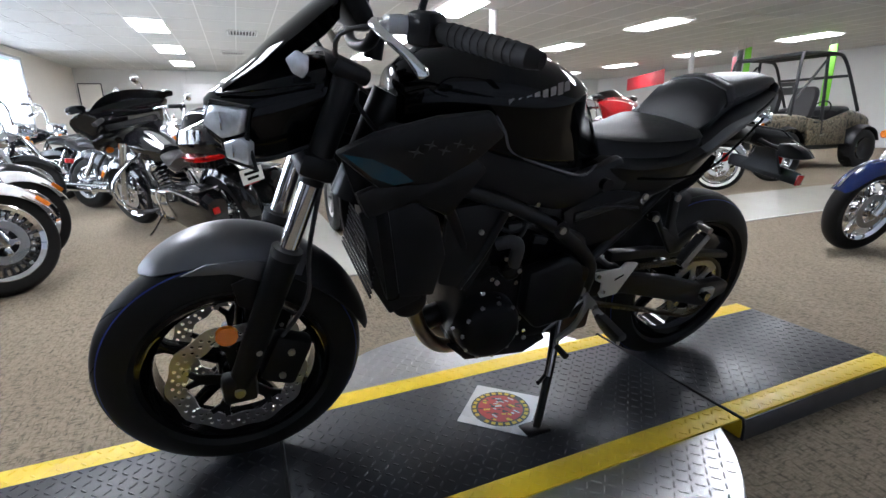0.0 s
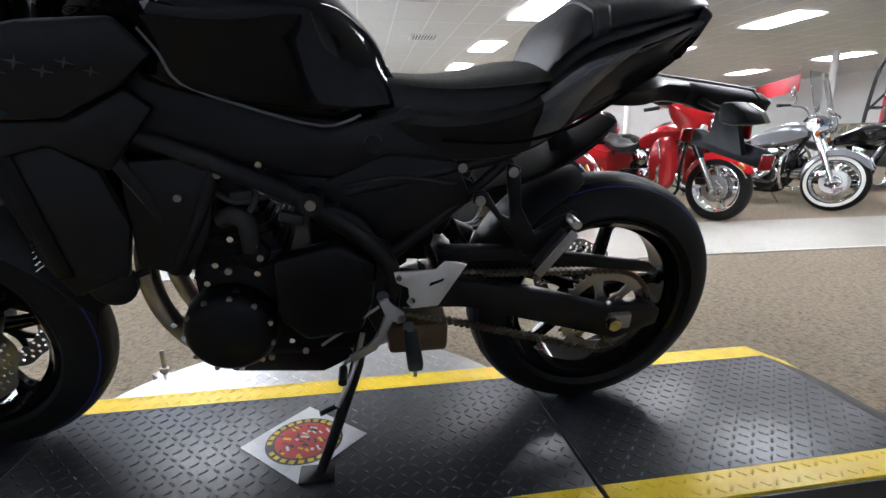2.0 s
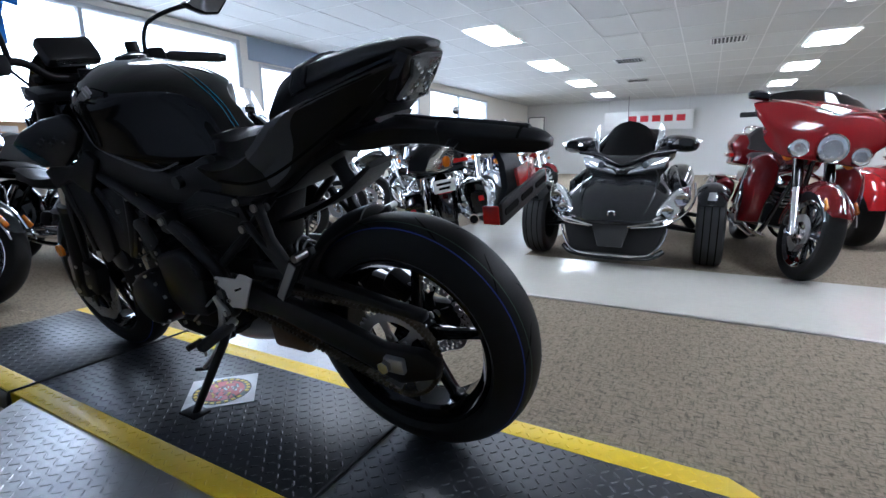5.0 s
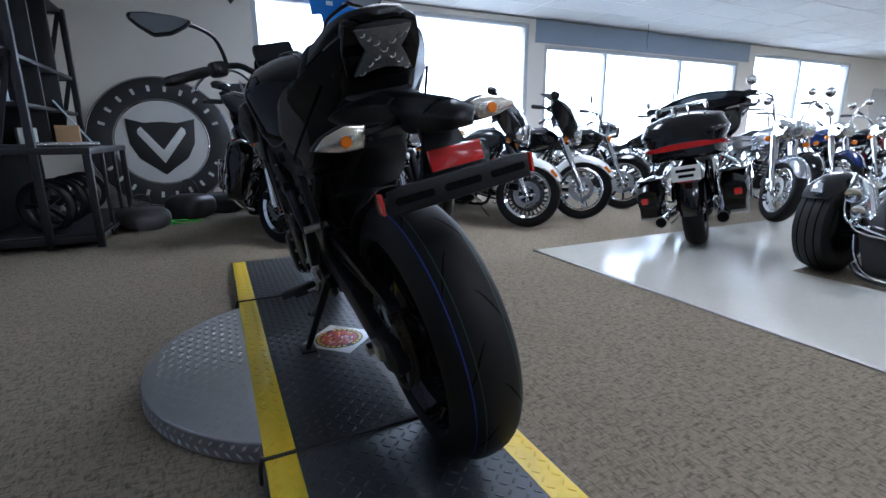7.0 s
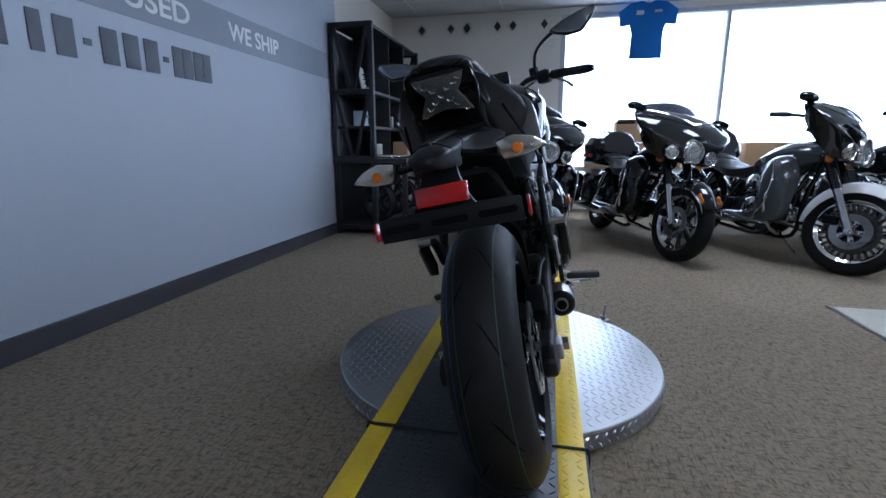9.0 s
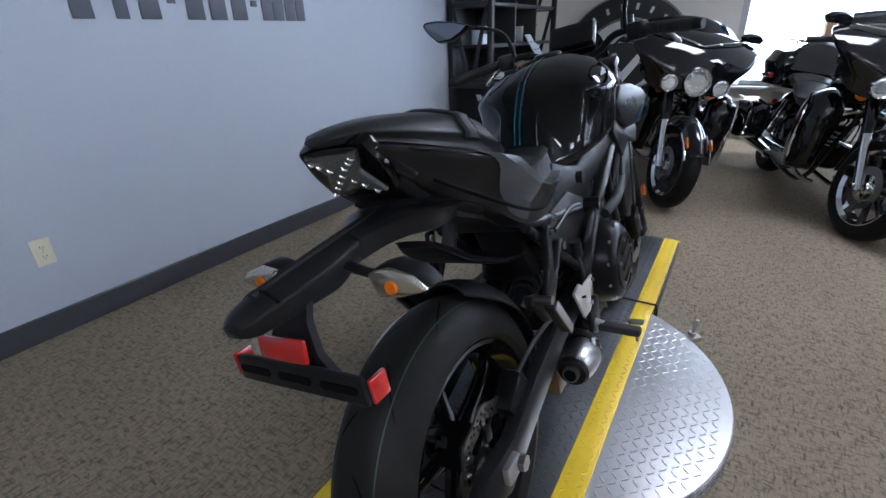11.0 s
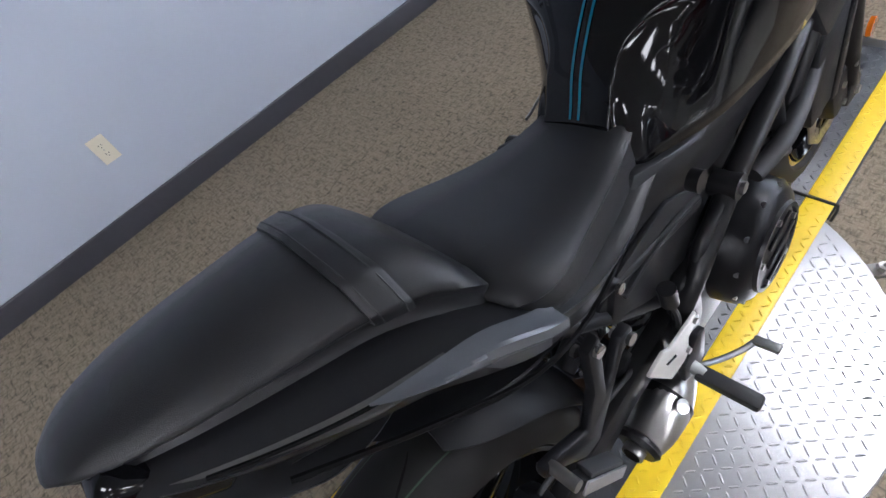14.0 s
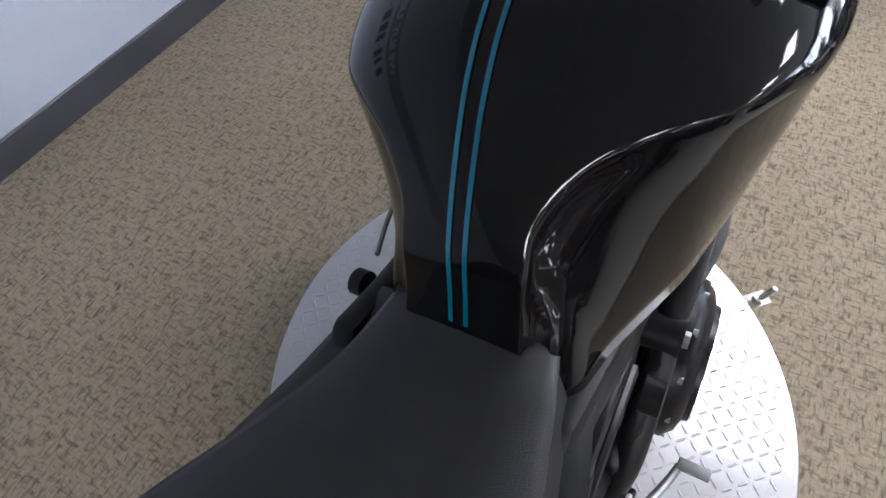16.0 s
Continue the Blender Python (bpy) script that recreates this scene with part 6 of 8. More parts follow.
def vtwin(p):
    part("crankcase", box(.22, .42, .20, 0, -.05, .36, .05), ENGINE, p, "black and chrome V-twin engine")
    part("cam_cover", lathe([(.11, .10), (.14, .095), (.15, .08), (.152, 0)], 32, centre=(0, .03, .37)), CHROME, p)
    part("primary_cover", prism([(.16, .30), (.19, .38), (.13, .45), (-.20, .45), (-.26, .38), (-.22, .29)], .06, .02, m=Matrix.Translation((-.14, 0, 0))), CHROME, p)
    for a, y in ((-22, .08), (22, -.10)):
        M = Matrix.Translation((0, y, .44)) @ Matrix.Rotation(radians(a), 4, "X")
        cyl = part("cylinder", rod(M @ Vector((0, 0, 0)), M @ Vector((0, 0, .17)), .062, n=20), ENGINE, p)
        for k in range(8):
            part("fin", rod(M @ Vector((0, 0, .02 + .018 * k)), M @ Vector((0, 0, .027 + .018 * k)), .088, n=20), ENGINE if k % 2 else CHROME, cyl)
        part("rocker_box", box(.15, .13, .07, 0, 0, 0, .02, m=M @ Matrix.Translation((0, 0, .20))), CHROME, p)
    part("air_cleaner", lathe([(.10, .085), (.15, .08), (.165, .06), (.168, 0)], 32, centre=(0, .0, .58)), CHROME, p, "round chrome air cleaner")
    for z in (0, .055):
        part("exhaust_pipe", tube([(.08, .12 - z, .60), (.14, .22 - z * 2, .52), (.16, .20 - z, .36 + z), (.165, .0, .26 + z), (.17, -.35, .24 + z), (.175, -.55, .24 + z)], .024, 12), CHROME, p, "chrome exhaust pipe")
    part("gearbox", box(.20, .18, .16, 0, -.30, .36, .04), ENGINE, p)
    for s in (-1, 1):
        part("frame_rail", tube([(s * .02, .46, .82), (s * .06, .34, .50), (s * .12, .26, .20), (s * .13, -.10, .17), (s * .13, -.45, .22), (s * .11, -.60, .42), (s * .10, -.45, .66)], .017, 10), P_BLACK, p)


FRONT_END = ("fender_trim", "fender_lamp", "fender_edge", "brake_disc", "turn_signal", "fairing", "dash", "gauge", "windscreen", "screen_brace", "handlebar", "grip", "nacelle", "lever")


def street_bike(name, label, front, heading, main, second=None, fairing="", screen="", bags=None, trunk=None, lower=None, wheel_style="nine", white=False, fender=None, crash=True, bars="low", lean=-10, trike=False, group="parked motorcycles", stand=True, steer=8):
    """A touring or cruiser motorcycle; front: where its front tyre meets the floor; heading: degrees, 0 towards +y, turning left."""
    second, fender = second or main, fender or main
    m = pose(front[0], front[1], 0, 0, 0, heading) @ Matrix.Scale(.96, 4) @ pose(0, 0, 0, 0, 0 if trike else lean, 0) @ pose(.2 * math.sin(radians(steer)), -.62 - .2 * math.cos(radians(steer)), 0)
    p = thing(name, label, "motorcycle", group, m=m)
    FYY, FRR, RYY, RRR = .82, .315, -.80, .305
    cruiser_wheel(p, "front", FYY, FRR, .115, wheel_style, white)
    for s in (-1, 1):
        plain_disc(p, s * .062, FYY, FRR)
    part("front_fender", shell(FYY, FRR, ((28, .342, .055, .01), (40, .352, .078, .05), (70, .360, .085, .075), (105, .362, .085, .08), (140, .358, .082, .075), (165, .350, .078, .06), (178, .345, .06, .03)), .005), fender, p, "painted front fender")
    part("fender_trim", tube([(0, FYY + .355 * math.cos(radians(a)), FRR + .355 * math.sin(radians(a)) + .008) for a in (30, 50, 70)], .006, 8), CHROME, p)
    if fairing:
        for s in (-1, 1):
            part("fender_lamp", box(.012, .085, .030, s * .083, FYY + .235, FRR + .225, .006, m=Matrix.Rotation(radians(-44), 4, "X")), AMBER, p, "amber marker on the front fender")
            part("fender_edge", tube([(s * .084, FYY + .29, FRR + .12), (s * .088, FYY + .24, FRR + .19), (s * .088, FYY + .13, FRR + .262)], .006, 6), CHROME, p)
    up = Vector((0, -.46, .89)).normalized()
    for s in (-1, 1):
        o = Vector((s * .098, FYY + .012, FRR - .02))
        leg = part("fork_slider", rod(o, o + up * .34, .030, n=16), CHROME, p, "chrome fork leg")
        part("fork_tube", rod(o + up * .34, o + up * .62, .034, n=16), CHROME if not lower else P_BLACK, p)
        part("axle_cap", rod(o + Vector((s * .02, -.01, .02)), o + Vector((s * .05, -.01, .02)), .016, n=10), CHROME, leg)
        part("caliper", box(.05, .10, .07, s * .075, FYY - .13, FRR + .06, .015), CHROME if not lower else ENGINE, leg)
        part("turn_signal", lathe([(.0, 0), (.004, .02), (-.004, .03), (-.03, .026), (-.045, .0)], 16, "y", centre=(s * .19, FYY - .20, .80)), AMBER, p, "amber turn signal")
    # head
    if fairing:
        fk = ((.725, .95, .90, .11, .825, .09), (.695, 1.03, .95, .24, .80, .18), (.64, 1.11, 1.01, .375, .795, .27), (.57, 1.17, 1.07, .445, .85, .33), (.50, 1.20, 1.12, .455, .94, .35), (.44, 1.20, 1.14, .42, 1.02, .33), (.41, 1.19, 1.15, .37, 1.06, .30))
        fa = part("fairing", body(fk, top=.62), main, p, "painted batwing fairing", smooth=60)
        part("fairing_trim", tube([(x, .655 - 1.0 * x * x, 1.105 + .28 * abs(x) - .36 * x * x) for x in [-.36 + .06 * k for k in range(13)]], .006, 6, sub=1), CHROME, fa)
        part("headlight", lathe([(.0, .0), (.012, .05), (.006, .085), (-.03, .09)], 32, "y", centre=(0, .735, .885)), LAMP_GLASS, p, "round chrome-ringed headlight")
        part("headlight_ring", lathe([(.0, .088), (.012, .094), (-.02, .100), (-.04, .092)], 32, "y", centre=(0, .735, .885)), CHROME, p)
        for s in (-1, 1):
            part("passing_lamp", lathe([(.0, .0), (.010, .03), (.004, .052), (-.03, .058), (-.05, .0)], 24, "y", centre=(s * .185, .722, .86)), LAMP_GLASS, p, "round passing lamp")
            part("passing_ring", lathe([(.0, .052), (.008, .058), (-.02, .064), (-.05, .05)], 24, "y", centre=(s * .185, .722, .86)), CHROME, p)
        part("dash", box(.50, .02, .14, 0, .455, 1.04, .02, m=Matrix.Rotation(radians(-20), 4, "X")), SATIN, p, "black dash with round gauges")
        for k in range(4):
            part("gauge", lathe([(.0, .0), (-.006, .028), (-.004, .034), (.01, .034)], 20, "y", centre=(-.135 + .09 * k, .437, 1.08)), LAMP_GLASS if k else CHROME, p, "chrome-ringed gauge")
        sc = bmesh.new()
        rows = []
        hgt = .30 if screen == "tall" else .13
        for i in range(7):
            v = i / 6
            rows.append([(x, .58 - .16 * v - .20 * (x / .36) ** 2 * .6, 1.15 + hgt * v - .3 * x * x * (1 + v)) for x in [-.36 + .72 * j / 10 for j in range(11)]])
        rows = [r + [(x, y - .005, z) for x, y, z in r[::-1]] for r in rows]
        loft(rows, bm=sc)
        part("windscreen", sc, SCREEN if screen == "tall" else SCREEN_DARK, p, "curved windscreen")
    else:
        part("headlight", lathe([(.03, .0), (.035, .05), (.025, .085), (.0, .092), (-.08, .07), (-.12, .0)], 32, "y", centre=(0, .66, .93)), CHROME, p, "round chrome headlight")
        part("headlight_glass", lathe([(.038, .0), (.034, .06), (.028, .08)], 32, "y", centre=(0, .662, .93)), LAMP_GLASS, p)
        part("nacelle", body(((.66, .98, .95, .10, .86, .09), (.56, 1.03, .98, .13, .82, .11), (.46, 1.03, .98, .10, .86, .09))), CHROME, p)
        if screen:
            sc = bmesh.new()
            rows = []
            for i in range(8):
                v = i / 7
                wdt = .27 * math.sin(math.pi * (.25 + .5 * v)) ** .6
                rows.append([(u * wdt, .70 - .20 * v - .10 * u * u, .90 + .58 * v) for u in [-1 + 2 * j / 10 for j in range(11)]])
            rows = [r + [(x, y - .005, z) for x, y, z in r[::-1]] for r in rows]
            loft(rows, bm=sc)
            part("windscreen", sc, SCREEN, p, "tall clear windscreen")
            part("screen_brace", box(.46, .008, .03, 0, .655, 1.05, .003), CHROME, p)
    hz = {"low": (1.06, .32), "high": (1.22, .30)}[bars]
    part("handlebar", tube([(-.42, hz[1] - .06, hz[0]), (-.33, hz[1], hz[0] + .02), (-.20, .44, hz[0] + .01), (-.10, .48, .98), (.10, .48, .98), (.20, .44, hz[0] + .01), (.33, hz[1], hz[0] + .02), (.42, hz[1] - .06, hz[0])], .0125, 10), CHROME, p, "chrome handlebar")
    for s in (-1, 1):
        part("grip", rod((s * .32, hz[1] + .005, hz[0] + .02), (s * .44, hz[1] - .07, hz[0] - .002), .019, n=14), BLACK_RUBBER, p)
        if fairing:
            part("mirror", body(((.50, 1.205, 1.185, .055, 1.165, .05), (.46, 1.222, 1.19, .075, 1.155, .065), (.42, 1.218, 1.19, .07, 1.160, .06)), top=.8), P_BLACK, p, "black mirror inside the fairing edge").matrix_basis = pose(s * .42, 0, .0)
            continue
        part("mirror_stalk", tube([(s * .30, hz[1] + .03, hz[0] + .03), (s * .32, hz[1] + .05, hz[0] + .10), (s * .37, hz[1] + .04, hz[0] + .14)], .006, 8), CHROME, p)
        part("mirror", lathe([(.012, 0), (.010, .04), (.0, .055), (-.012, .052), (-.013, 0)], 20, "y", centre=(s * .40, hz[1] + .04, hz[0] + .15)), CHROME, p, "round chrome mirror")
        part("lever", tube([(s * .29, hz[1] + .05, hz[0] + .01), (s * .36, hz[1] + .04, hz[0]), (s * .44, hz[1] - .03, hz[0] - .02)], .007, 8), CHROME, p)
    # tank, seat
    part("fuel_tank", body(((-.12, .80, .76, .09, .68, .06), (.0, .86, .80, .14, .68, .10), (.14, .92, .83, .175, .69, .12), (.28, .95, .86, .165, .72, .11), (.40, .93, .86, .12, .76, .09), (.47, .88, .84, .06, .80, .05))), second, p, "painted teardrop tank")
    part("tank_console", body(((-.10, .815, .81, .04, .79, .04), (.05, .90, .89, .045, .86, .045), (.20, .955, .945, .045, .92, .045), (.34, .962, .95, .03, .93, .03))), CHROME, p)
    part("rider_seat", body(((-.60, .80, .76, .15, .68, .12), (-.50, .79, .74, .17, .66, .13), (-.38, .73, .69, .17, .62, .13), (-.24, .72, .69, .14, .63, .11), (-.12, .76, .73, .10, .68, .08)), top=.82), SEAT_LEATHER, p, "black leather seat")
    part("pillion_seat", body(((-.92, .83, .79, .12, .73, .10), (-.80, .85, .80, .15, .74, .12), (-.66, .85, .80, .155, .74, .12), (-.58, .81, .78, .14, .72, .11)), top=.82), SEAT_LEATHER, p)
    vtwin(p)
    if not trike:
        cruiser_wheel(p, "rear", RYY, RRR, .15, wheel_style, white)
        part("rear_fender", shell(RYY, RRR, ((5, .345, .08, .02), (25, .352, .10, .06), (60, .372, .105, .09), (95, .40, .105, .10), (130, .385, .10, .09), (160, .362, .095, .07), (185, .350, .07, .03)), .005), main, p, "painted rear fender")
        for s in (-1, 1):
            part("swingarm", box(.03, .52, .06, s * .12, -.58, .31, .012), P_BLACK, p)
            part("shock", rod((s * .15, -.72, .36), (s * .14, -.58, .64), .024, n=12), CHROME, p)
        part("tail_lamp", box(.13, .05, .06, 0, RYY - .375, .56, .015), RED_LENS, p, "red tail lamp")
    if bags:
        for s in (-1, 1):
            b = part("saddlebag", body(((-1.12, .50, .44, .075, .29, .06), (-1.02, .58, .48, .095, .25, .08), (-.80, .60, .48, .10, .25, .085), (-.58, .58, .47, .09, .29, .075), (-.52, .54, .46, .06, .33, .05)), top=.85), bags, p, "hard saddlebag")
            b.matrix_basis = pose(s * .29, 0, 0)
            part("saddlebag_lid", box(.175, .50, .012, 0, -.82, .572, .006), bags, b)
            part("bag_guard", tube([(s * .10, -.50, .30), (s * .11, -.50, .55), (s * .11, -.80, .56), (s * .11, -1.08, .50)], .008, 8), CHROME, b)
            part("bag_lamp", box(.05, .02, .05, s * .02, -1.125, .42, .01), RED_LENS, b, "red bag lamp")
    if trunk:
        t = part("top_case", body(((-1.20, .95, .88, .20, .72, .20), (-1.14, 1.02, .90, .27, .70, .24), (-1.0, 1.05, .90, .30, .70, .26), (-.82, 1.03, .90, .28, .71, .24), (-.76, .98, .88, .22, .73, .20)), top=.86), trunk, p, "hard top case with chrome rack")
        part("case_stripe", body(((-1.207, .82, .80, .20, .775, .20), (-1.145, .825, .80, .276, .77, .274), (-1.0, .825, .80, .304, .77, .302), (-.85, .825, .80, .292, .77, .29))), RED_LENS, t, "red reflector strip")
        part("backrest", body(((-.84, .98, .93, .17, .86, .16), (-.79, 1.10, .98, .19, .86, .17), (-.74, 1.08, .97, .17, .86, .16))), SEAT_LEATHER, p)
        for x in (-.16, -.05, .05, .16):
            part("rack_bar", tube([(x, -.86, 1.05), (x, -.90, 1.085), (x, -1.10, 1.085), (x, -1.15, 1.03)], .007, 8), CHROME, t)
        for y in (-.90, -1.09):
            part("rack_bar", rod((-.16, y, 1.087), (.16, y, 1.087), .007, n=8), CHROME, t)
        pl = part("licence_plate", box(.19, .006, .11, 0, -1.205, .60, .004), WALL_TYRE, p, "plain white plate with dark bars")
        for k in range(2):
            part("print_bar", box(.13 - .03 * k, .002, .022, 0, -1.2092, .62 - .04 * k), GROOVE, pl)
    if lower:
        for s in (-1, 1):
            lf = part("lower_fairing", body(((.25, .70, .58, .05, .36, .04), (.32, .79, .62, .100, .29, .07), (.42, .81, .63, .112, .28, .08), (.49, .78, .61, .09, .32, .06), (.53, .70, .58, .04, .40, .03)), top=.85), lower, p, "painted lower fairing", smooth=60)
            lf.matrix_basis = pose(s * .255, 0, 0)
            part("lower_trim", tube([(s * .108, .36, .32), (s * .116, .44, .42), (s * .114, .45, .62), (s * .10, .40, .76)], .006, 6), CHROME, lf)
    if crash:
        part("crash_bar", tube([(0, .40, .72), (-.16, .42, .66), (-.33, .42, .52), (-.34, .42, .38), (-.22, .40, .24), (-.10, .36, .20)], .016, 10), CHROME, p, "chrome crash bar")
        part("crash_bar", tube([(0, .40, .72), (.16, .42, .66), (.33, .42, .52), (.34, .42, .38), (.22, .40, .24), (.10, .36, .20)], .016, 10), CHROME, p, "chrome crash bar")
    for s in (-1, 1):
        part("floorboard", box(.10, .30, .02, s * .25, .12, .27, .008, m=Matrix.Rotation(radians(-8), 4, "X")), BLACK_RUBBER, p)
        if not trike:
            part("muffler", rod((s * .20, -.30, .235), (s * .205, -1.16, .25), .042, .050, n=18), CHROME, p, "chrome muffler")
            part("muffler_bore", rod((s * .205, -1.158, .25), (s * .205, -1.163, .25), .038, n=14), GROOVE, p)
    if stand and not trike:
        part("side_stand", tube([(-.13, .10, .22), (-.24, .14, .10), (-.30, .16, .046)], .010, 8), CHROME, p)
    if trike:
        part("trike_body", body(((-1.35, .66, .56, .36, .34, .34), (-1.22, .74, .60, .46, .30, .42), (-.95, .76, .62, .50, .30, .40), (-.70, .74, .60, .44, .34, .30), (-.48, .66, .56, .22, .40, .18)), top=.9), main, p, "painted trike rear body")
        for s in (-1, 1):
            part("trike_fender", shell(-.92, .30, ((10, .36, .08, .02), (45, .375, .11, .05), (90, .385, .115, .06), (135, .375, .11, .05), (170, .36, .08, .02))), main, p, "painted rear fender").matrix_basis = pose(s * .52, 0, 0)
            w = part("rear_tyre", round_tyre(.30, .19, (0, -.92, .30)), TYRE, p)
            w.matrix_basis = pose(s * .52, 0, 0)
            part("rear_rim", lathe([(s * .02, 0), (s * .05, .05), (s * .06, .14), (s * .09, .16)], 32, centre=(0, -.92, .30)), CHROME, w)
    # the whole front end turns on the steering head
    turn = pose(0, .62, 0, 0, 0, steer) @ pose(0, -.62, 0)
    for q in p.children:
        if q.name.split(".")[0] in FRONT_END or q.name.startswith(("front_", "fork_", "headlight", "passing_", "mirror")):
            q.matrix_basis = turn @ q.matrix_basis
    return p


# the window row, noses towards the room
street_bike("touring_motorcycle", "black touring motorcycle with batwing fairing and lower fairings", (.08, 2.26), 180, P_BLACK, fairing="bat", bags=P_BLACK, trunk=P_BLACK, lower=P_BLACK, wheel_style="slot", steer=30)
street_bike("touring_motorcycle", "black full dress touring motorcycle parked before the window", (1.16, 2.12), 194, P_BLACK, fairing="bat", bags=P_BLACK, trunk=P_BLACK, lower=P_BLACK, wheel_style="nine", steer=10)
street_bike("touring_motorcycle", "grey and white touring motorcycle with white front fender", (2.22, 1.93), 198, P_BLACK, P_GREY, fairing="bat", screen="tall", bags=P_BLACK, lower=P_GREY, wheel_style="slot", fender=P_WHITE, trunk=P_BLACK, steer=26)
street_bike("bagger_motorcycle", "black bagger motorcycle with white-tipped front fender", (2.98, 2.06), 202, P_BLACK, fairing="bat", bags=P_BLACK, wheel_style="five", fender=P_WHITE, steer=26)
street_bike("cruiser_motorcycle", "black cruiser motorcycle with chrome fork", (3.90, 2.40), 200, P_BLACK, wheel_style="nine", steer=22)
street_bike("touring_motorcycle", "black touring motorcycle with red-striped top case seen from its tail", (4.28, 1.56), -57, P_BLACK, lean=-11, steer=10, fairing="bat", screen="", bags=P_BLACK, trunk=P_BLACK, wheel_style="nine")
street_bike("cruiser_motorcycle", "silver spoke-wheeled cruiser motorcycle on the cream floor", (4.55, 1.06), 140, P_SILVER, wheel_style="spoke", bars="high", crash=False)
street_bike("cruiser_motorcycle", "black spoke-wheeled cruiser motorcycle in the far row", (5.75, 1.55), 145, P_BLACK, wheel_style="spoke", crash=False)
street_bike("cruiser_motorcycle", "dark blue cruiser motorcycle in the far row", (6.75, 1.62), 145, P_BLUE, wheel_style="spoke", bars="high", crash=False)
street_bike("cruiser_motorcycle", "black cruiser motorcycle in the far row", (7.8, 1.62), 145, P_BLACK, screen="tall", wheel_style="spoke")
street_bike("cruiser_motorcycle", "dark red cruiser motorcycle in the far row", (8.9, 1.62), 145, P_DARKRED, wheel_style="nine", crash=False)
street_bike("cruiser_motorcycle", "black cruiser motorcycle standing by the windows", (5.3, 2.75), 185, P_BLACK, screen="tall", bags=P_BLACK, wheel_style="spoke")
street_bike("cruiser_motorcycle", "silver cruiser motorcycle standing by the windows", (6.5, 2.85), 185, P_SILVER, wheel_style="spoke", bars="high")
street_bike("cruiser_motorcycle", "black cruiser motorcycle standing by the windows", (7.9, 2.9), 185, P_BLACK, wheel_style="nine", bars="high")
# the far side of the aisle
street_bike("touring_motorcycle", "dark red touring motorcycle with batwing fairing", (2.86, -1.90), 98, P_CANDY, P_DARKRED, fairing="bat", screen="", bags=P_DARKRED, trunk=P_DARKRED, lower=P_DARKRED, wheel_style="nine", fender=P_DARKRED)
street_bike("motor_trike", "bright red three-wheeled touring trike with batwing fairing", (2.92, -3.42), 104, P_RED, fairing="bat", trunk=P_RED, lower=P_RED, wheel_style="five", trike=True)
street_bike("cruiser_motorcycle", "silver and black cruiser with white-wall tyres and windscreen", (3.22, -5.0), 108, P_SILVER, P_SILVER, screen="tall", bags=P_DARKRED, wheel_style="spoke", white=True)
street_bike("cruiser_motorcycle", "black cruiser motorcycle with tall windscreen", (3.45, -6.45), 112, P_BLACK, screen="tall", bags=P_BLACK, wheel_style="spoke")
street_bike("cruiser_motorcycle", "black cruiser motorcycle behind the trike", (5.4, -5.2), 110, P_BLACK, wheel_style="nine", bars="high")
street_bike("cruiser_motorcycle", "dark blue cruiser with silver-topped front fender", (.82, -3.32), -18, P_BLUE, fender=P_BLUE, wheel_style="five", screen="tall", bags=P_BLUE)

# ---- the three-wheeled roadster, the utility vehicle, the shelf and the small things ----
def rings_of(keys, n=28, p=2.6, steps=4):
    """Rounded-box sections along y: (y, half width, bottom, top)."""
    out = []
    for y, w, z0, z1 in smooth_keys(keys, steps):
        ring = []
        for j in range(n):
            a = 2 * math.pi * j / n
            c, s = math.cos(a), math.sin(a)
            ring.append((w * math.copysign(abs(c) ** (2 / p), c), y, (z0 + z1) / 2 + (z1 - z0) / 2 * math.copysign(abs(s) ** (2 / p), s)))
        out.append(ring)
    return loft(out)


def slab(points, thick, bevel=0.004, inner=(0, -.6, .5)):
    """A plate over corner points in space, given in order, made thick along its normal."""
    b = bmesh.new()
    vs = [b.verts.new(p) for p in points]
    f = b.faces.new(vs)
    f.normal_update()
    nn = f.normal.copy()
    if nn.dot(f.calc_center_median() - Vector(inner)) < 0:
        nn = -nn
    r = bmesh.ops.extrude_face_region(b, geom=[f])
    bmesh.ops.translate(b, vec=-nn * thick, verts=[g for g in r["geom"] if isinstance(g, bmesh.types.BMVert)])
    bmesh.ops.recalc_face_normals(b, faces=b.faces)
    if bevel:
        bmesh.ops.bevel(b, geom=b.edges[:], offset=bevel, segments=2, profile=0.5, affect="EDGES", clamp_overlap=True)
    return b


def mirrored(points, s):
    return [(s * x, y, z) for x, y, z in (points if s > 0 else points[::-1])]


GREY_PLATE = mat("dark_grey_plastic", (0.035, 0.035, 0.036), 0.5, grain=0.1, scale=80)
CAR_TYRE = mat("car_tyre_rubber", (0.012, 0.012, 0.013), 0.6, grain=0.1, scale=60)
GRILLE = mat("black_mesh_grille", (0.008, 0.008, 0.008), 0.55, grain=0.3, scale=160, bump=0.5, bump_scale=260)
STEEL_BLACK = mat("black_powder_steel", (0.012, 0.012, 0.013), 0.45, grain=0.1, scale=80, bump=0.05)
CARD = mat("brown_cardboard", (0.42, 0.27, 0.14), 0.8, grain=0.08, scale=50, stain=0.08)
PAPER = mat("printed_card", (0.52, 0.60, 0.68), 0.5)
SIGN_BLACK = mat("black_sign_board", (0.022, 0.022, 0.023), 0.5, grain=0.05, scale=40)
SIGN_WHITE = mat("pale_sign_board", (0.66, 0.66, 0.64), 0.35, stain=0.03, grain=0.02)
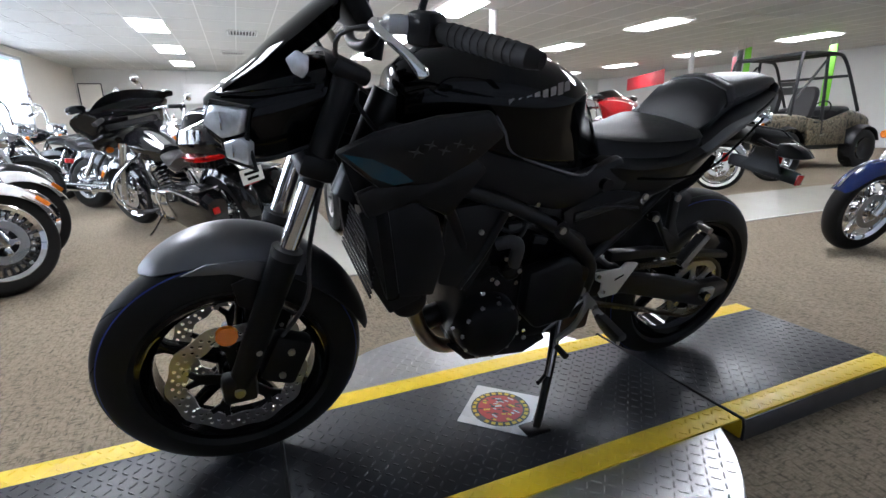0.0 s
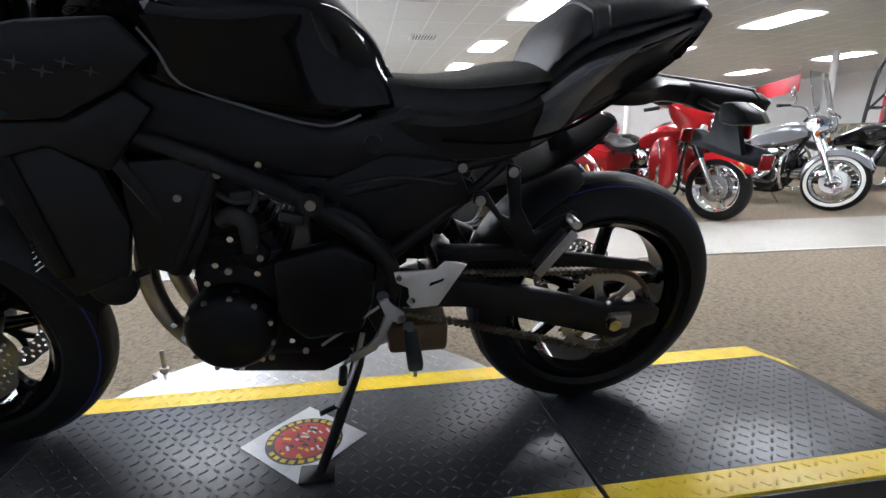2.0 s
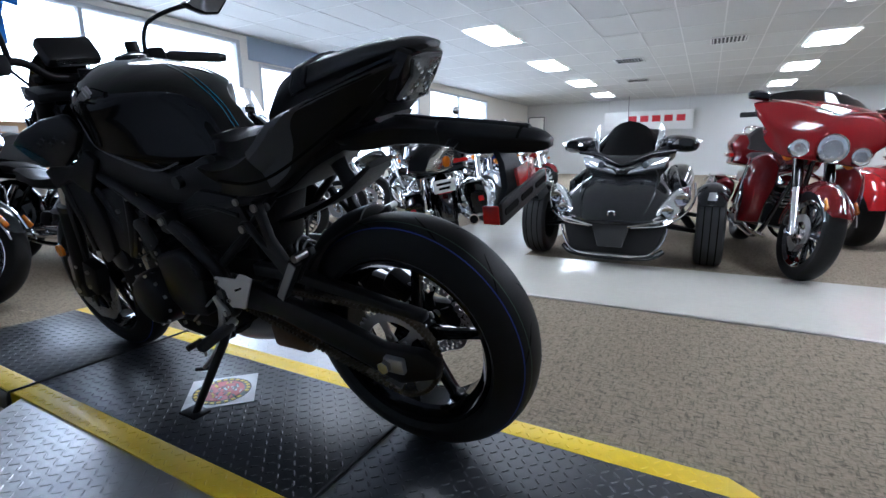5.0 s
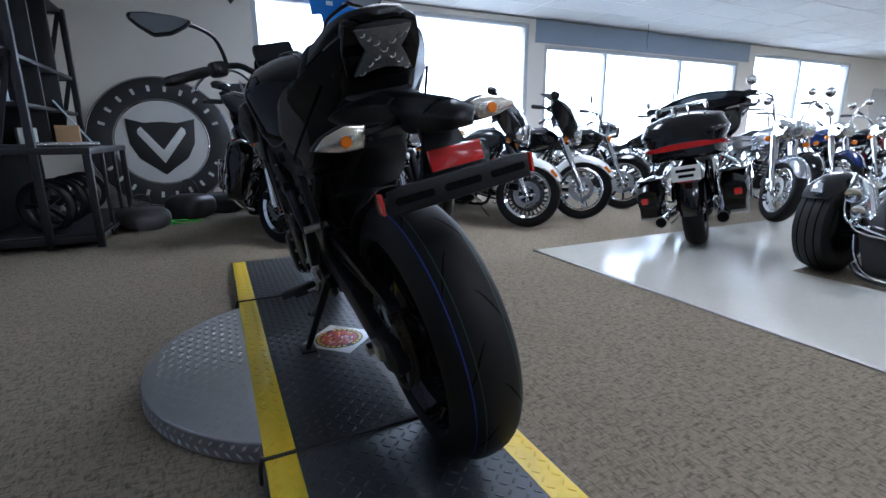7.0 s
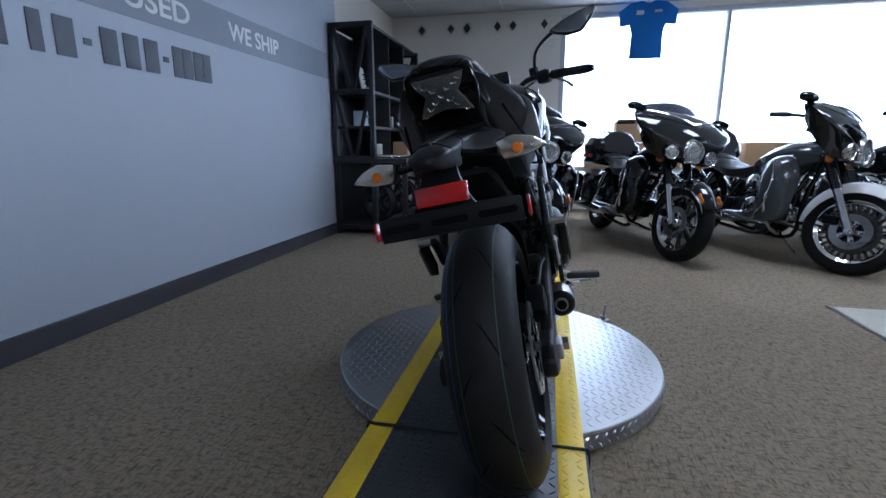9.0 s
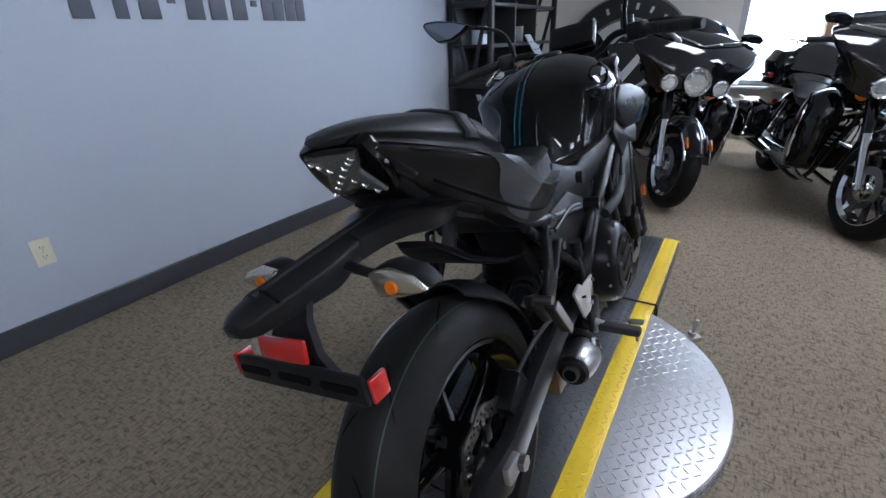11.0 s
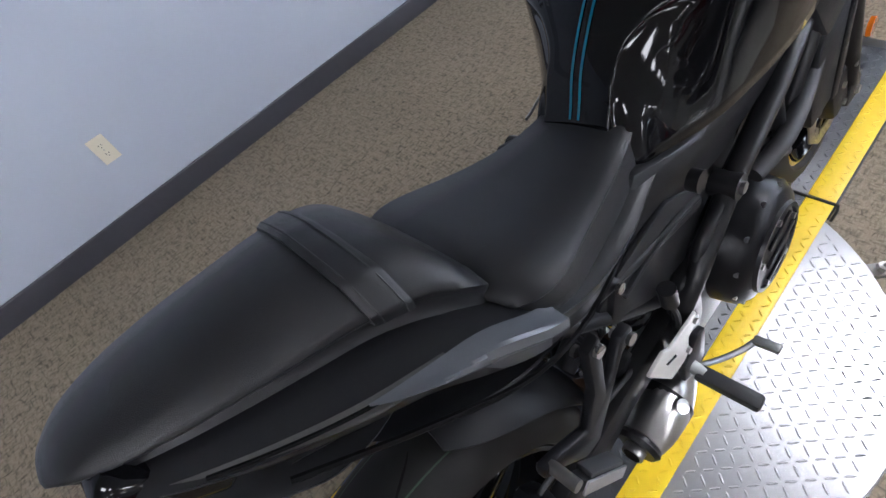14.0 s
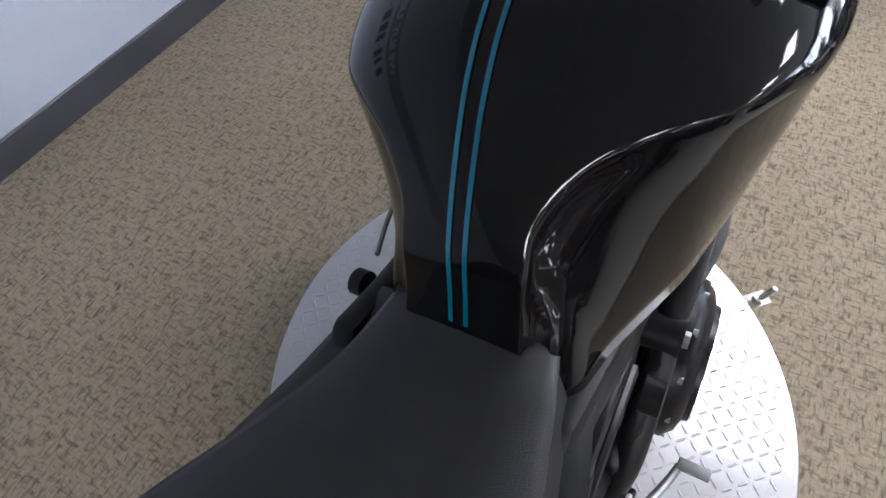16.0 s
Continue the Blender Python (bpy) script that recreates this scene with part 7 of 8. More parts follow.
BANNER_RED = mat("red_banner_cloth", (0.50, 0.015, 0.025), 0.6, grain=0.05, scale=30)
BANNER_GREEN = mat("green_banner_cloth", (0.18, 0.55, 0.02), 0.6, grain=0.05, scale=30)
BLUE_CLOTH = mat("blue_jersey_cloth", (0.02, 0.16, 0.55), 0.8, grain=0.08, scale=60)
GREEN_STRAP = mat("green_webbing", (0.05, 0.45, 0.03), 0.6)


def camo(name):
    m = bpy.data.materials.new(name)
    m.use_nodes = True
    n, l = m.node_tree.nodes, m.node_tree.links
    p = n["Principled BSDF"]
    p.inputs["Roughness"].default_value = 0.4
    co, v, r = n.new("ShaderNodeTexCoord"), n.new("ShaderNodeTexNoise"), n.new("ShaderNodeValToRGB")
    v.inputs["Scale"].default_value, v.inputs["Detail"].default_value, v.inputs["Distortion"].default_value = 9.0, 5.0, 1.2
    r.color_ramp.interpolation = "CONSTANT"
    for i, (at, c) in enumerate(((0.0, (.05, .045, .03)), (.40, (.16, .13, .08)), (.48, (.26, .22, .15)), (.56, (.10, .09, .055)), (.64, (.34, .31, .24)))):
        e = r.color_ramp.elements[i] if i < 2 else r.color_ramp.elements.new(at)
        e.position, e.color = at, (*c, 1)
    l.new(co.outputs["Object"], v.inputs["Vector"]); l.new(v.outputs["Fac"], r.inputs["Fac"]); l.new(r.outputs[0], p.inputs["Base Color"])
    return m


CAMO = camo("camouflage_plastic")


def square_tyre(R, w, c):
    prof = [(-w * .40, R * .58), (-w * .50, R * .74), (-w * .49, R * .90), (-w * .42, R * .975), (-w * .25, R), (w * .25, R), (w * .42, R * .975), (w * .49, R * .90), (w * .50, R * .74), (w * .40, R * .58)]
    return lathe(prof, 48, centre=c, closed=True)


def roadster(m):
    p = thing("three_wheeled_roadster", "charcoal three-wheeled roadster with twin headlights on carpet", "motorcycle", m=m)
    R = .285
    for s in (-1, 1):
        t = part("front_tyre", square_tyre(R, .185, (s * .635, 0, R)), CAR_TYRE, p, "black front tyre")
        for gx in (-.045, 0, .045):
            part("tread_groove", lathe([(gx - .004, R + .0008), (gx + .004, R + .0008)], 40, centre=(s * .635, 0, R)), GROOVE, t)
        rim = part("front_rim", lathe([(s * .70, .165), (s * .715, .16), (s * .67, .14), (s * .66, .05), (s * .69, .04), (s * .69, .0)], 36, centre=(0, 0, R)), ALLOY, p, "silver front rim")
        for k in range(6):
            part("spoke", prism([(.03, -.018), (.155, -.012), (.155, .012), (.03, .018)], .03, .003, m=Matrix.Translation((s * .69, 0, R)) @ Matrix.Rotation(k * math.pi / 3, 4, "X")), ALLOY, rim)
        f = part("front_fender", shell(0, R, ((35, .305, .07, .0), (55, .315, .098, .03), (80, .322, .102, .045), (110, .325, .102, .05), (140, .318, .098, .035), (158, .305, .07, .0)), .008), P_CHAR, p, "charcoal front fender")
        f.matrix_basis = pose(s * .635, 0, 0)
        part("marker_lamp", slab(mirrored([(.60, .262, .50), (.66, .262, .50), (.655, .235, .555), (.61, .235, .555)], s), .012), LAMP_GLASS, p, "clear marker lamp")
        for z, y in ((.24, .10), (.24, -.12), (.36, -.02)):
            part("suspension_arm", rod((s * .30, y * .6, z + .04), (s * .58, 0, z), .016, n=10), STEEL_BLACK, p)
        part("shock", tube([(s * .34, -.05, .52), (s * .52, -.02, .26)], .03, 12), STEEL_BLACK, p)
        # upper headlamp, a swept lens under the screen
        up = [(.035, .055, .665), (.30, -.06, .715), (.335, -.09, .80), (.20, -.06, .79), (.05, .025, .725)]
        h = part("headlamp", slab(mirrored(up, s), .05, .012), LAMP_GLASS, p, "swept clear headlamp")
        part("headlamp_lens", lathe([(.006, .0), (.004, .020), (-.01, .026)], 24, "y", centre=(s * .165, .014, .735)), CLEARISH, h)
        # lower lamp on the cheek
        lo = [(.29, .385, .375), (.42, .31, .375), (.505, .16, .50), (.495, .12, .60), (.405, .22, .565), (.31, .355, .435)]
        h = part("lower_lamp", slab(mirrored(lo, s), .06, .012), LAMP_GLASS, p, "large chrome-lined lower lamp")
        for cx, cy, cz, rr in ((.365, .345, .425, .034), (.445, .245, .50, .042)):
            part("lamp_bowl", lathe([(.012, .0), (.010, rr * .5), (.016, rr), (-.01, rr * 1.15)], 20, "y", centre=(s * cx, cy, cz)), CHROME, h, "chrome lamp bowl")
        part("lamp_trim", tube(mirrored([(.28, .40, .355), (.42, .33, .36), (.52, .16, .48), (.515, .10, .61)], s), .007, 8), CHROME, h)
        # grille trim
        part("grille_trim", tube(mirrored([(.12, .44, .31), (.30, .40, .345), (.40, .33, .375), (.34, .39, .325), (.14, .44, .305)], s), .007, 8), CHROME, p, "silver grille trim")
        part("lip_trim", tube(mirrored([(.0, .44, .098), (.15, .435, .098), (.27, .40, .115), (.345, .36, .20), (.37, .34, .30)], s), .008, 8), CHROME, p, "silver lip trim")
        part("hood_crease", tube(mirrored([(.20, .42, .36), (.255, .26, .52), (.27, .10, .63), (.24, -.02, .69)], s), .006, 8), P_CHAR, p)
        # mirror housings
        part("mirror_housing", rings_of([(.0, .05, -.03, .03), (-.06, .11, -.065, .05), (-.16, .13, -.07, .06), (-.24, .06, -.04, .04)], 20), P_CHAR, p, "charcoal mirror housing").matrix_basis = pose(s * .43, -.12, .900, 0, s * 6, s * -18)
        part("mirror_trim", slab(mirrored([(.33, -.09, .885), (.50, -.15, .890), (.54, -.20, .915), (.37, -.11, .925)], s), .01), CHROME, p, "silver mirror trim")
        part("mirror_stalk", rod((s * .22, -.16, .82), (s * .38, -.20, .89), .03, .025, n=12), P_BLACK, p)
        part("screen_wing", slab(mirrored([(.215, -.12, .82), (.25, -.17, .83), (.27, -.24, 1.0), (.235, -.25, 1.06)], s), .012), LAMP_GLASS, p, "clear screen edge")
        part("side_panel", slab(mirrored([(.40, .0, .34), (.42, -.02, .60), (.36, -.40, .72), (.36, -.62, .50), (.34, -.60, .30)], s), .05, .015), P_CHAR, p, "charcoal side panel")
        part("side_mesh", slab(mirrored([(.425, -.06, .42), (.43, -.08, .56), (.39, -.33, .62), (.385, -.36, .46)], s), .02), GRILLE, p)
        part("handlebar", tube(mirrored([(.0, -.42, .90), (.14, -.44, .95), (.30, -.56, .93), (.42, -.64, .90)], s), .017, 10), BLACK_RUBBER, p)
        part("side_case", rings_of([(-1.35, .10, .34, .56), (-1.62, .14, .32, .68), (-1.95, .13, .36, .70), (-2.12, .07, .44, .64)], 20), P_CHAR, p, "charcoal side case").matrix_basis = pose(s * .33, 0, 0)
        part("rear_signal", box(.05, .02, .07, s * .34, -2.10, .58, .008), AMBER, p)
    part("hood", rings_of([(.435, .16, .325, .355), (.41, .27, .315, .385), (.33, .365, .30, .455), (.20, .405, .30, .55), (.04, .395, .30, .635), (-.12, .335, .32, .70), (-.30, .31, .34, .78), (-.45, .29, .36, .80)], 32, 2.4), P_CHAR, p, "charcoal metallic hood")
    part("badge", lathe([(.0, .016), (.006, .02), (.006, .026), (.0, .03)], 24, "y", centre=(0, .405, .392)), CHROME, p)
    part("nose_cowl", rings_of([(.08, .02, .665, .70), (.03, .07, .65, .735), (-.06, .26, .64, .80), (-.16, .32, .62, .835), (-.32, .28, .60, .85), (-.46, .22, .60, .84)], 28, 2.3), P_CHAR, p, "charcoal nose cowl")
    part("brow", tube([(-.36, -.14, .835), (-.19, -.06, .81), (-.04, .035, .745), (.04, .035, .745), (.19, -.06, .81), (.36, -.14, .835)], [.02, .022, .016, .016, .022, .02], 12), P_CHAR, p)
    part("grille", slab([(-.37, .33, .325), (-.29, .385, .10), (.29, .385, .10), (.37, .33, .325)], .10, .02), GRILLE, p, "black mesh grille")
    part("plate_blank", slab([(-.135, .415, .33), (-.085, .425, .155), (.085, .425, .155), (.135, .415, .33)], .03, .008), GREY_PLATE, p, "plain dark centre plate")
    part("chin_lip", tube([(-.35, .34, .13), (-.26, .40, .09), (0, .425, .08), (.26, .40, .09), (.35, .34, .13)], .02, 10), P_BLACK, p)
    part("underbody", rings_of([(.30, .26, .12, .40), (-.3, .30, .13, .5), (-.9, .24, .14, .5), (-1.35, .18, .18, .5)], 20), STEEL_BLACK, p)
    # curved dark windscreen
    b = bmesh.new()
    rows_ = []
    for i in range(7):
        u = i / 6
        rows_.append([b.verts.new((math.sin(a) * (.285 - .06 * u * u), -.06 - .20 * u - .16 * (1 - math.cos(a)), .78 + .30 * u - .05 * u * u * abs(math.sin(a)) ** 2 * 3)) for a in [radians(-80 + 16 * j) for j in range(11)]])
    for i in range(6):
        for j in range(10):
            b.faces.new((rows_[i][j], rows_[i][j + 1], rows_[i + 1][j + 1], rows_[i + 1][j]))
    bmesh.ops.solidify(b, geom=b.faces[:], thickness=.005)
    part("windscreen", b, P_BLACK, p, "black tinted windscreen")
    part("dash", rings_of([(-.2, .2, .74, .9), (-.42, .22, .74, .93), (-.55, .12, .74, .86)], 20), STEEL_BLACK, p)
    part("tank_panel", rings_of([(-.40, .20, .45, .80), (-.65, .20, .45, .78), (-.9, .16, .45, .70)], 24), P_CHAR, p)
    part("seat", rings_of([(-.80, .12, .60, .70), (-1.0, .18, .58, .69), (-1.25, .20, .60, .74), (-1.36, .18, .64, .84), (-1.6, .18, .66, .86), (-1.72, .10, .70, .84)], 24), SEAT_LEATHER, p, "black leather seat")
    part("passenger_backrest", rings_of([(-1.68, .14, .82, 1.02), (-1.76, .17, .80, 1.08), (-1.84, .12, .82, 1.02)], 20), SEAT_LEATHER, p)
    part("top_case", rings_of([(-1.74, .22, .70, .92), (-1.9, .27, .68, .98), (-2.12, .25, .70, .96), (-2.22, .14, .74, .90)], 24), P_CHAR, p, "charcoal top case")
    part("tail_lamp", box(.34, .02, .05, 0, -2.21, .76, .01), RED_LENS, p)
    part("rear_tyre", square_tyre(.30, .225, (0, -1.71, .30)), CAR_TYRE, p)
    part("rear_rim", lathe([(-.10, .17), (-.06, .15), (-.05, .0), (.05, .0), (.06, .15), (.10, .17)], 32, centre=(0, -1.71, .30)), ALLOY, p)
    part("antenna", tube([(.20, -1.6, .80), (.205, -1.62, 1.1), (.22, -1.68, 1.42)], [.006, .004, .003], 6), STEEL_BLACK, p)
    return p


CLEARISH = mat("projector_lens", (0.10, 0.11, 0.12), 0.05, coat=1.0)
RED_LENS = mat("red_lamp_plastic", (0.30, 0.008, 0.010), 0.2, coat=1.0)
roadster(pose(3.09, -.765, 0, 0, 0, 90))


def utility_vehicle(m):
    p = thing("utility_vehicle", "camouflage side-by-side utility vehicle with black roll cage", "vehicle", m=m)
    for y in (.95, -.95):
        for s in (-1, 1):
            t = part("tyre", square_tyre(.33, .25, (s * .62, y, .33)), CAR_TYRE, p)
            part("rim", lathe([(s * .75, .19), (s * .72, .16), (s * .70, .05), (s * .72, .0)], 24, centre=(0, y, .33)), STEEL_BLACK, t)
            for k in range(22):
                part("lug", box(.09, .03, .02, 0, 0, .335, .004, m=Matrix()), CAR_TYRE, t).matrix_basis = Matrix.Translation((s * .62 + (.05 if k % 2 else -.05), y, .33)) @ Matrix.Rotation(2 * math.pi * k / 22, 4, "X")
            part("fender", shell(y, .33, ((20, .40, .14, .02), (60, .42, .16, .04), (100, .43, .16, .05), (140, .42, .16, .04), (165, .40, .14, .02))), STEEL_BLACK, p).matrix_basis = pose(s * .60, 0, 0)
    part("chassis", rings_of([(1.3, .40, .34, .50), (.9, .50, .32, .56), (-.9, .52, .32, .56), (-1.35, .46, .36, .56)], 20, 5), STEEL_BLACK, p)
    part("hood", rings_of([(1.38, .46, .62, .80), (1.20, .58, .60, .92), (.85, .62, .62, 1.02), (.55, .62, .62, 1.06)], 24, 4), CAMO, p, "camouflage hood")
    part("cargo_box", rings_of([(-.50, .66, .62, .92), (-.9, .68, .62, .95), (-1.38, .68, .64, .95)], 24, 7), CAMO, p, "camouflage cargo box")
    for s in (-1, 1):
        d = part("door", slab(mirrored([(.66, .55, .42), (.66, -.42, .42), (.66, -.48, .88), (.66, -.05, .82), (.66, .50, .98)], s), .05, .015), CAMO, p, "camouflage half door")
        part("door_latch", box(.02, .10, .03, s * .68, -.30, .80, .005), STEEL_BLACK, d)
        part("headlight", box(.16, .05, .08, s * .36, 1.35, .76, .015), LAMP_GLASS, p)
        # roll cage
        part("cage_side", tube([(s * .64, .75, .98), (s * .62, .42, 1.55), (s * .60, .22, 1.84), (s * .60, .0, 1.90), (s * .60, -.60, 1.90), (s * .61, -.78, 1.84), (s * .64, -.86, 1.3), (s * .64, -.90, .70)], .026, 10), STEEL_BLACK, p, "black roll cage tube")
        part("cage_post", tube([(s * .64, -.10, .60), (s * .63, -.16, 1.3), (s * .60, -.18, 1.90)], .026, 10), STEEL_BLACK, p, "black roll cage tube")
        part("cage_brace", rod((s * .62, -.22, 1.80), (s * .64, -.86, 1.15), .02), STEEL_BLACK, p)
        part("seat_base", rings_of([(.25, .22, .62, .72), (.0, .25, .60, .76), (-.25, .22, .60, .74)], 20, 4), SEAT_LEATHER, p).matrix_basis = pose(s * .32, 0, 0)
        part("backrest", rings_of([(-.03, .17, .0, .62), (-.09, .24, -.02, .66), (-.15, .20, .0, .64)], 20, 3.5), SEAT_LEATHER, p, "black bucket backrest").matrix_basis = pose(s * .32, -.18, .74, -14)
    for y, z in ((.05, 1.90), (-.18, 1.90), (-.70, 1.88), (.40, 1.56)):
        part("cage_cross", rod((-.60, y, z), (.60, y, z), .024), STEEL_BLACK, p, "black roll cage tube")
    part("roof", slab([(-.60, .10, 1.925), (.60, .10, 1.925), (.60, -.72, 1.925), (-.60, -.72, 1.925)], .025, .008), STEEL_BLACK, p, "black hard roof")
    part("steering_wheel", lathe([(-.012, .15), (0, .165), (.012, .15), (0, .14)], 28, "y", closed=True, centre=(0, 0, 0)), STEEL_BLACK, p).matrix_basis = pose(.32, .30, 1.02, -25)
    part("dash", rings_of([(.60, .60, .8, 1.08), (.45, .60, .82, 1.06), (.36, .56, .84, 1.0)], 20, 5), STEEL_BLACK, p)
    part("bumper", tube([(-.40, 1.36, .50), (-.38, 1.48, .60), (.38, 1.48, .60), (.40, 1.36, .50)], .022, 8, sub=2), STEEL_BLACK, p)
    return p


utility_vehicle(pose(4.75, -8.75, 0, 0, 0, 176))


# ---- black parts shelf in the corner ----
def parts_shelf(m):
    """Tall three-bay back on a deeper counter; x: out from the wall, y: along it."""
    p = thing("parts_shelf", "black steel parts shelf with braced end and lower counter", "shelf", m=m)
    L, D, T, H, C = 1.62, .72, .40, 2.06, .745
    t = .05
    for y in (0, L):
        for x in (0, T):
            part("post", box(t, t, H, x, y, H / 2, .004), STEEL_BLACK, p)
        part("post", box(t, t, C, D, y, C / 2, .004), STEEL_BLACK, p)
        for z in (H - t / 2, 1.42, C + .03):
            part("end_rail", box(T, t, t, T / 2, y, z, .004), STEEL_BLACK, p)
        part("end_rail", box(D, t, t, D / 2, y, .07, .004), STEEL_BLACK, p)
        for z0, z1 in ((C + .05, 1.40), (1.44, H - .05)):
            for a, b in ((.03, T / 2 - .02), (T - .03, T / 2 + .02)):
                part("brace", slab([(a - .02, y - .008, z1), (a + .02, y - .008, z1), (b + .02, y - .008, z0), (b - .02, y - .008, z0)], .012, .002), STEEL_BLACK, p)
    for k in range(1, 3):
        part("divider", box(T, .03, H - C, T / 2, L * k / 3, (H + C) / 2, .003), STEEL_BLACK, p)
    for z in (H - .02, 1.42, 1.08):
        part("shelf_board", box(T, L, .03, T / 2, L / 2, z, .003), STEEL_BLACK, p)
    part("counter_top", box(D + .06, L + .06, .05, D / 2, L / 2, C, .006), STEEL_BLACK, p, "black counter top")
    part("bottom_board", box(D, L, .03, D / 2, L / 2, .10, .004), STEEL_BLACK, p)
    part("back_panel", box(.012, L, H - .1, -.01, L / 2, H / 2, .002), STEEL_BLACK, p)
    part("kick_strip", box(.02, L, .03, D + .01, L / 2, .07, .003), STEEL, p, "bare metal strip")
    for k in range(2):
        part("foot", rod((D, k * L, 0), (D, k * L, .045), .02), STEEL_BLACK, p)
        part("foot", rod((0, k * L, 0), (0, k * L, .045), .02), STEEL_BLACK, p)
    for k in range(1, 3):
        part("counter_post", box(.03, .03, C, D, L * k / 3, C / 2, .003), STEEL_BLACK, p)
    return p


SX, SY = -1.935, 2.76
parts_shelf(pose(SX, SY, 0))
random.seed(12)
# parts lying on the shelf
for k in range(3):
    for z in (1.095, 1.435):
        y = SY + .27 + .54 * k
        q = thing("footpeg_display", "chrome and white accessory part on the black shelf", "accessory", "shelf accessories", m=pose(SX + .2, y, z, 0, 0, random.uniform(-30, 30)))
        if (k + (z > 1.2)) % 2:
            part("card", box(.015, .24, .26, 0, 0, .13, .003, m=Matrix.Rotation(radians(-10), 4, "Y")), SIGN_WHITE, q, "white backing card")
            part("grip", tube([(.05, -.08, .03), (.07, 0, .06), (.05, .09, .03)], .02, 10), CHROME, q, "chrome part")
        else:
            part("lever", tube([(0, -.12, .03), (.04, 0, .10), (0, .12, .16)], [.014, .02, .012], 10), CHROME, q, "chrome part")
            part("base", box(.10, .18, .03, 0, 0, .015, .006), STEEL_BLACK, q)
for k in range(9):
    z = (1.095, 1.435, .772)[k % 3]
    y = SY + .14 + .16 * k
    x = SX + (.22 if z > 1 else .26)
    if k % 2:
        q = thing("coil_spring", "black coil spring standing on the shelf", "accessory", "shelf springs", m=pose(x, y, z))
        part("coil", tube([(.032 * math.cos(a * .8), .032 * math.sin(a * .8), .006 + .006 * a) for a in range(34)], .006, 6, sub=2), STEEL_BLACK if k % 4 == 1 else STEEL, q)
        part("foot", lathe([(0, 0), (0, .04), (.006, .04), (.006, 0)], 20, "z"), STEEL_BLACK, q)
    else:
        q = thing("boxed_part", "white boxed spare part on the black shelf", "box", "shelf boxes", m=pose(x, y, z, 0, 0, 14 * k))
        part("carton", box(.12, .10, .15, 0, 0, .075, .003), SIGN_WHITE if k % 4 else PAPER, q)
        part("print_bar", box(.002, .07, .03, .0612, 0, .10), SIGN_BLACK, q)
q = thing("seat_pad", "dark moulded accessory seat leaning on the shelf", "accessory", m=pose(SX + .22, SY + 1.35, .775))
part("pad", rings_of([(-.16, .04, 0, .20), (0, .06, 0, .30), (.16, .04, 0, .22)], 18), SEAT_LEATHER, q)
q = thing("cardboard_box", "small plain brown cardboard box on the counter", "box", m=pose(SX + .50, SY + .62, .772, 0, 0, 8))
part("carton", box(.16, .18, .17, 0, 0, .085, .003), CARD, q)
part("flap", box(.165, .088, .003, 0, -.046, .172), CARD, q)
part("flap", box(.165, .088, .003, 0, .046, .1725), CARD, q)
q = thing("brochure_stand", "slanted printed price board leaning on the counter", "sign", m=pose(SX + .60, SY + 1.02, .772, 0, -32, 10))
part("board", box(.012, .34, .46, 0, 0, .23, .002), PAPER, q, "pale blue printed board")
for i in range(4):
    for j in range(2):
        part("print_bar", box(.002, .09, .012, .0068, -.08 + .15 * j, .12 + .085 * i), SIGN_BLACK, q)
for k in range(3):
    q = thing("exhaust_tip", "short polished metal tube lying on the counter", "accessory", "metal tubes", m=pose(SX + .48 + .06 * k, SY + .20 + .12 * k, .772 + .02, 0, 0, 28))
    part("pipe", lathe([(-.14, .014), (-.14, .019), (.14, .019), (.14, .014)], 16, closed=True), CHROME, q)
for k in range(4):
    q = thing("wheel_rim", "black wheel rim stored under the counter", "wheel", "stored rims", m=pose(SX + .36, SY + .24 + .38 * k, .116 + .20, 0, 0, 66 + 8 * k))
    part("hoop", lathe([(-.05, .20), (-.05, .18), (-.03, .165), (.03, .165), (.05, .18), (.05, .20)], 36), STEEL_BLACK, q)
    for j in range(5):
        part("spoke", prism([(.03, -.014), (.168, -.018), (.168, .018), (.03, .014)], .03, .003, m=Matrix.Rotation(j * 2 * math.pi / 5, 4, "X")), STEEL if k % 2 else STEEL_BLACK, q)
    part("hub", lathe([(-.03, 0), (-.03, .04), (.03, .04), (.03, 0)], 16), STEEL_BLACK, q)

# ---- round sign leaning on the front wall ----
sg = thing("round_sign", "large round black and white emblem sign leaning on wall", "sign", m=pose(-.89, 5.04, .015, -9, 0, 0))
SR = .79
def arc_bar(r0, r1, a0, a1, y):
    b = bmesh.new()
    k = 3
    pts = [(r0, a0 + (a1 - a0) * i / k) for i in range(k + 1)] + [(r1, a1 - (a1 - a0) * i / k) for i in range(k + 1)]
    f = b.faces.new([b.verts.new((r * math.cos(radians(a)), y, SR + r * math.sin(radians(a)))) for r, a in pts])
    r = bmesh.ops.extrude_face_region(b, geom=[f])
    bmesh.ops.translate(b, vec=(0, .004, 0), verts=[g for g in r["geom"] if isinstance(g, bmesh.types.BMVert)])
    return b
part("ring", lathe([(.03, .50), (-.006, .50), (-.012, .51), (-.012, SR - .012), (-.006, SR), (.03, SR)], 96, "y", centre=(0, 0, SR)), SIGN_BLACK, sg, "black outer ring")
part("inner_trim", lathe([(-.012, .505), (-.018, .510), (-.012, .520)], 96, "y", centre=(0, 0, SR)), STEEL, sg)
part("outer_trim", lathe([(-.012, SR - .018), (-.018, SR - .012), (-.012, SR - .006)], 96, "y", centre=(0, 0, SR)), STEEL, sg)
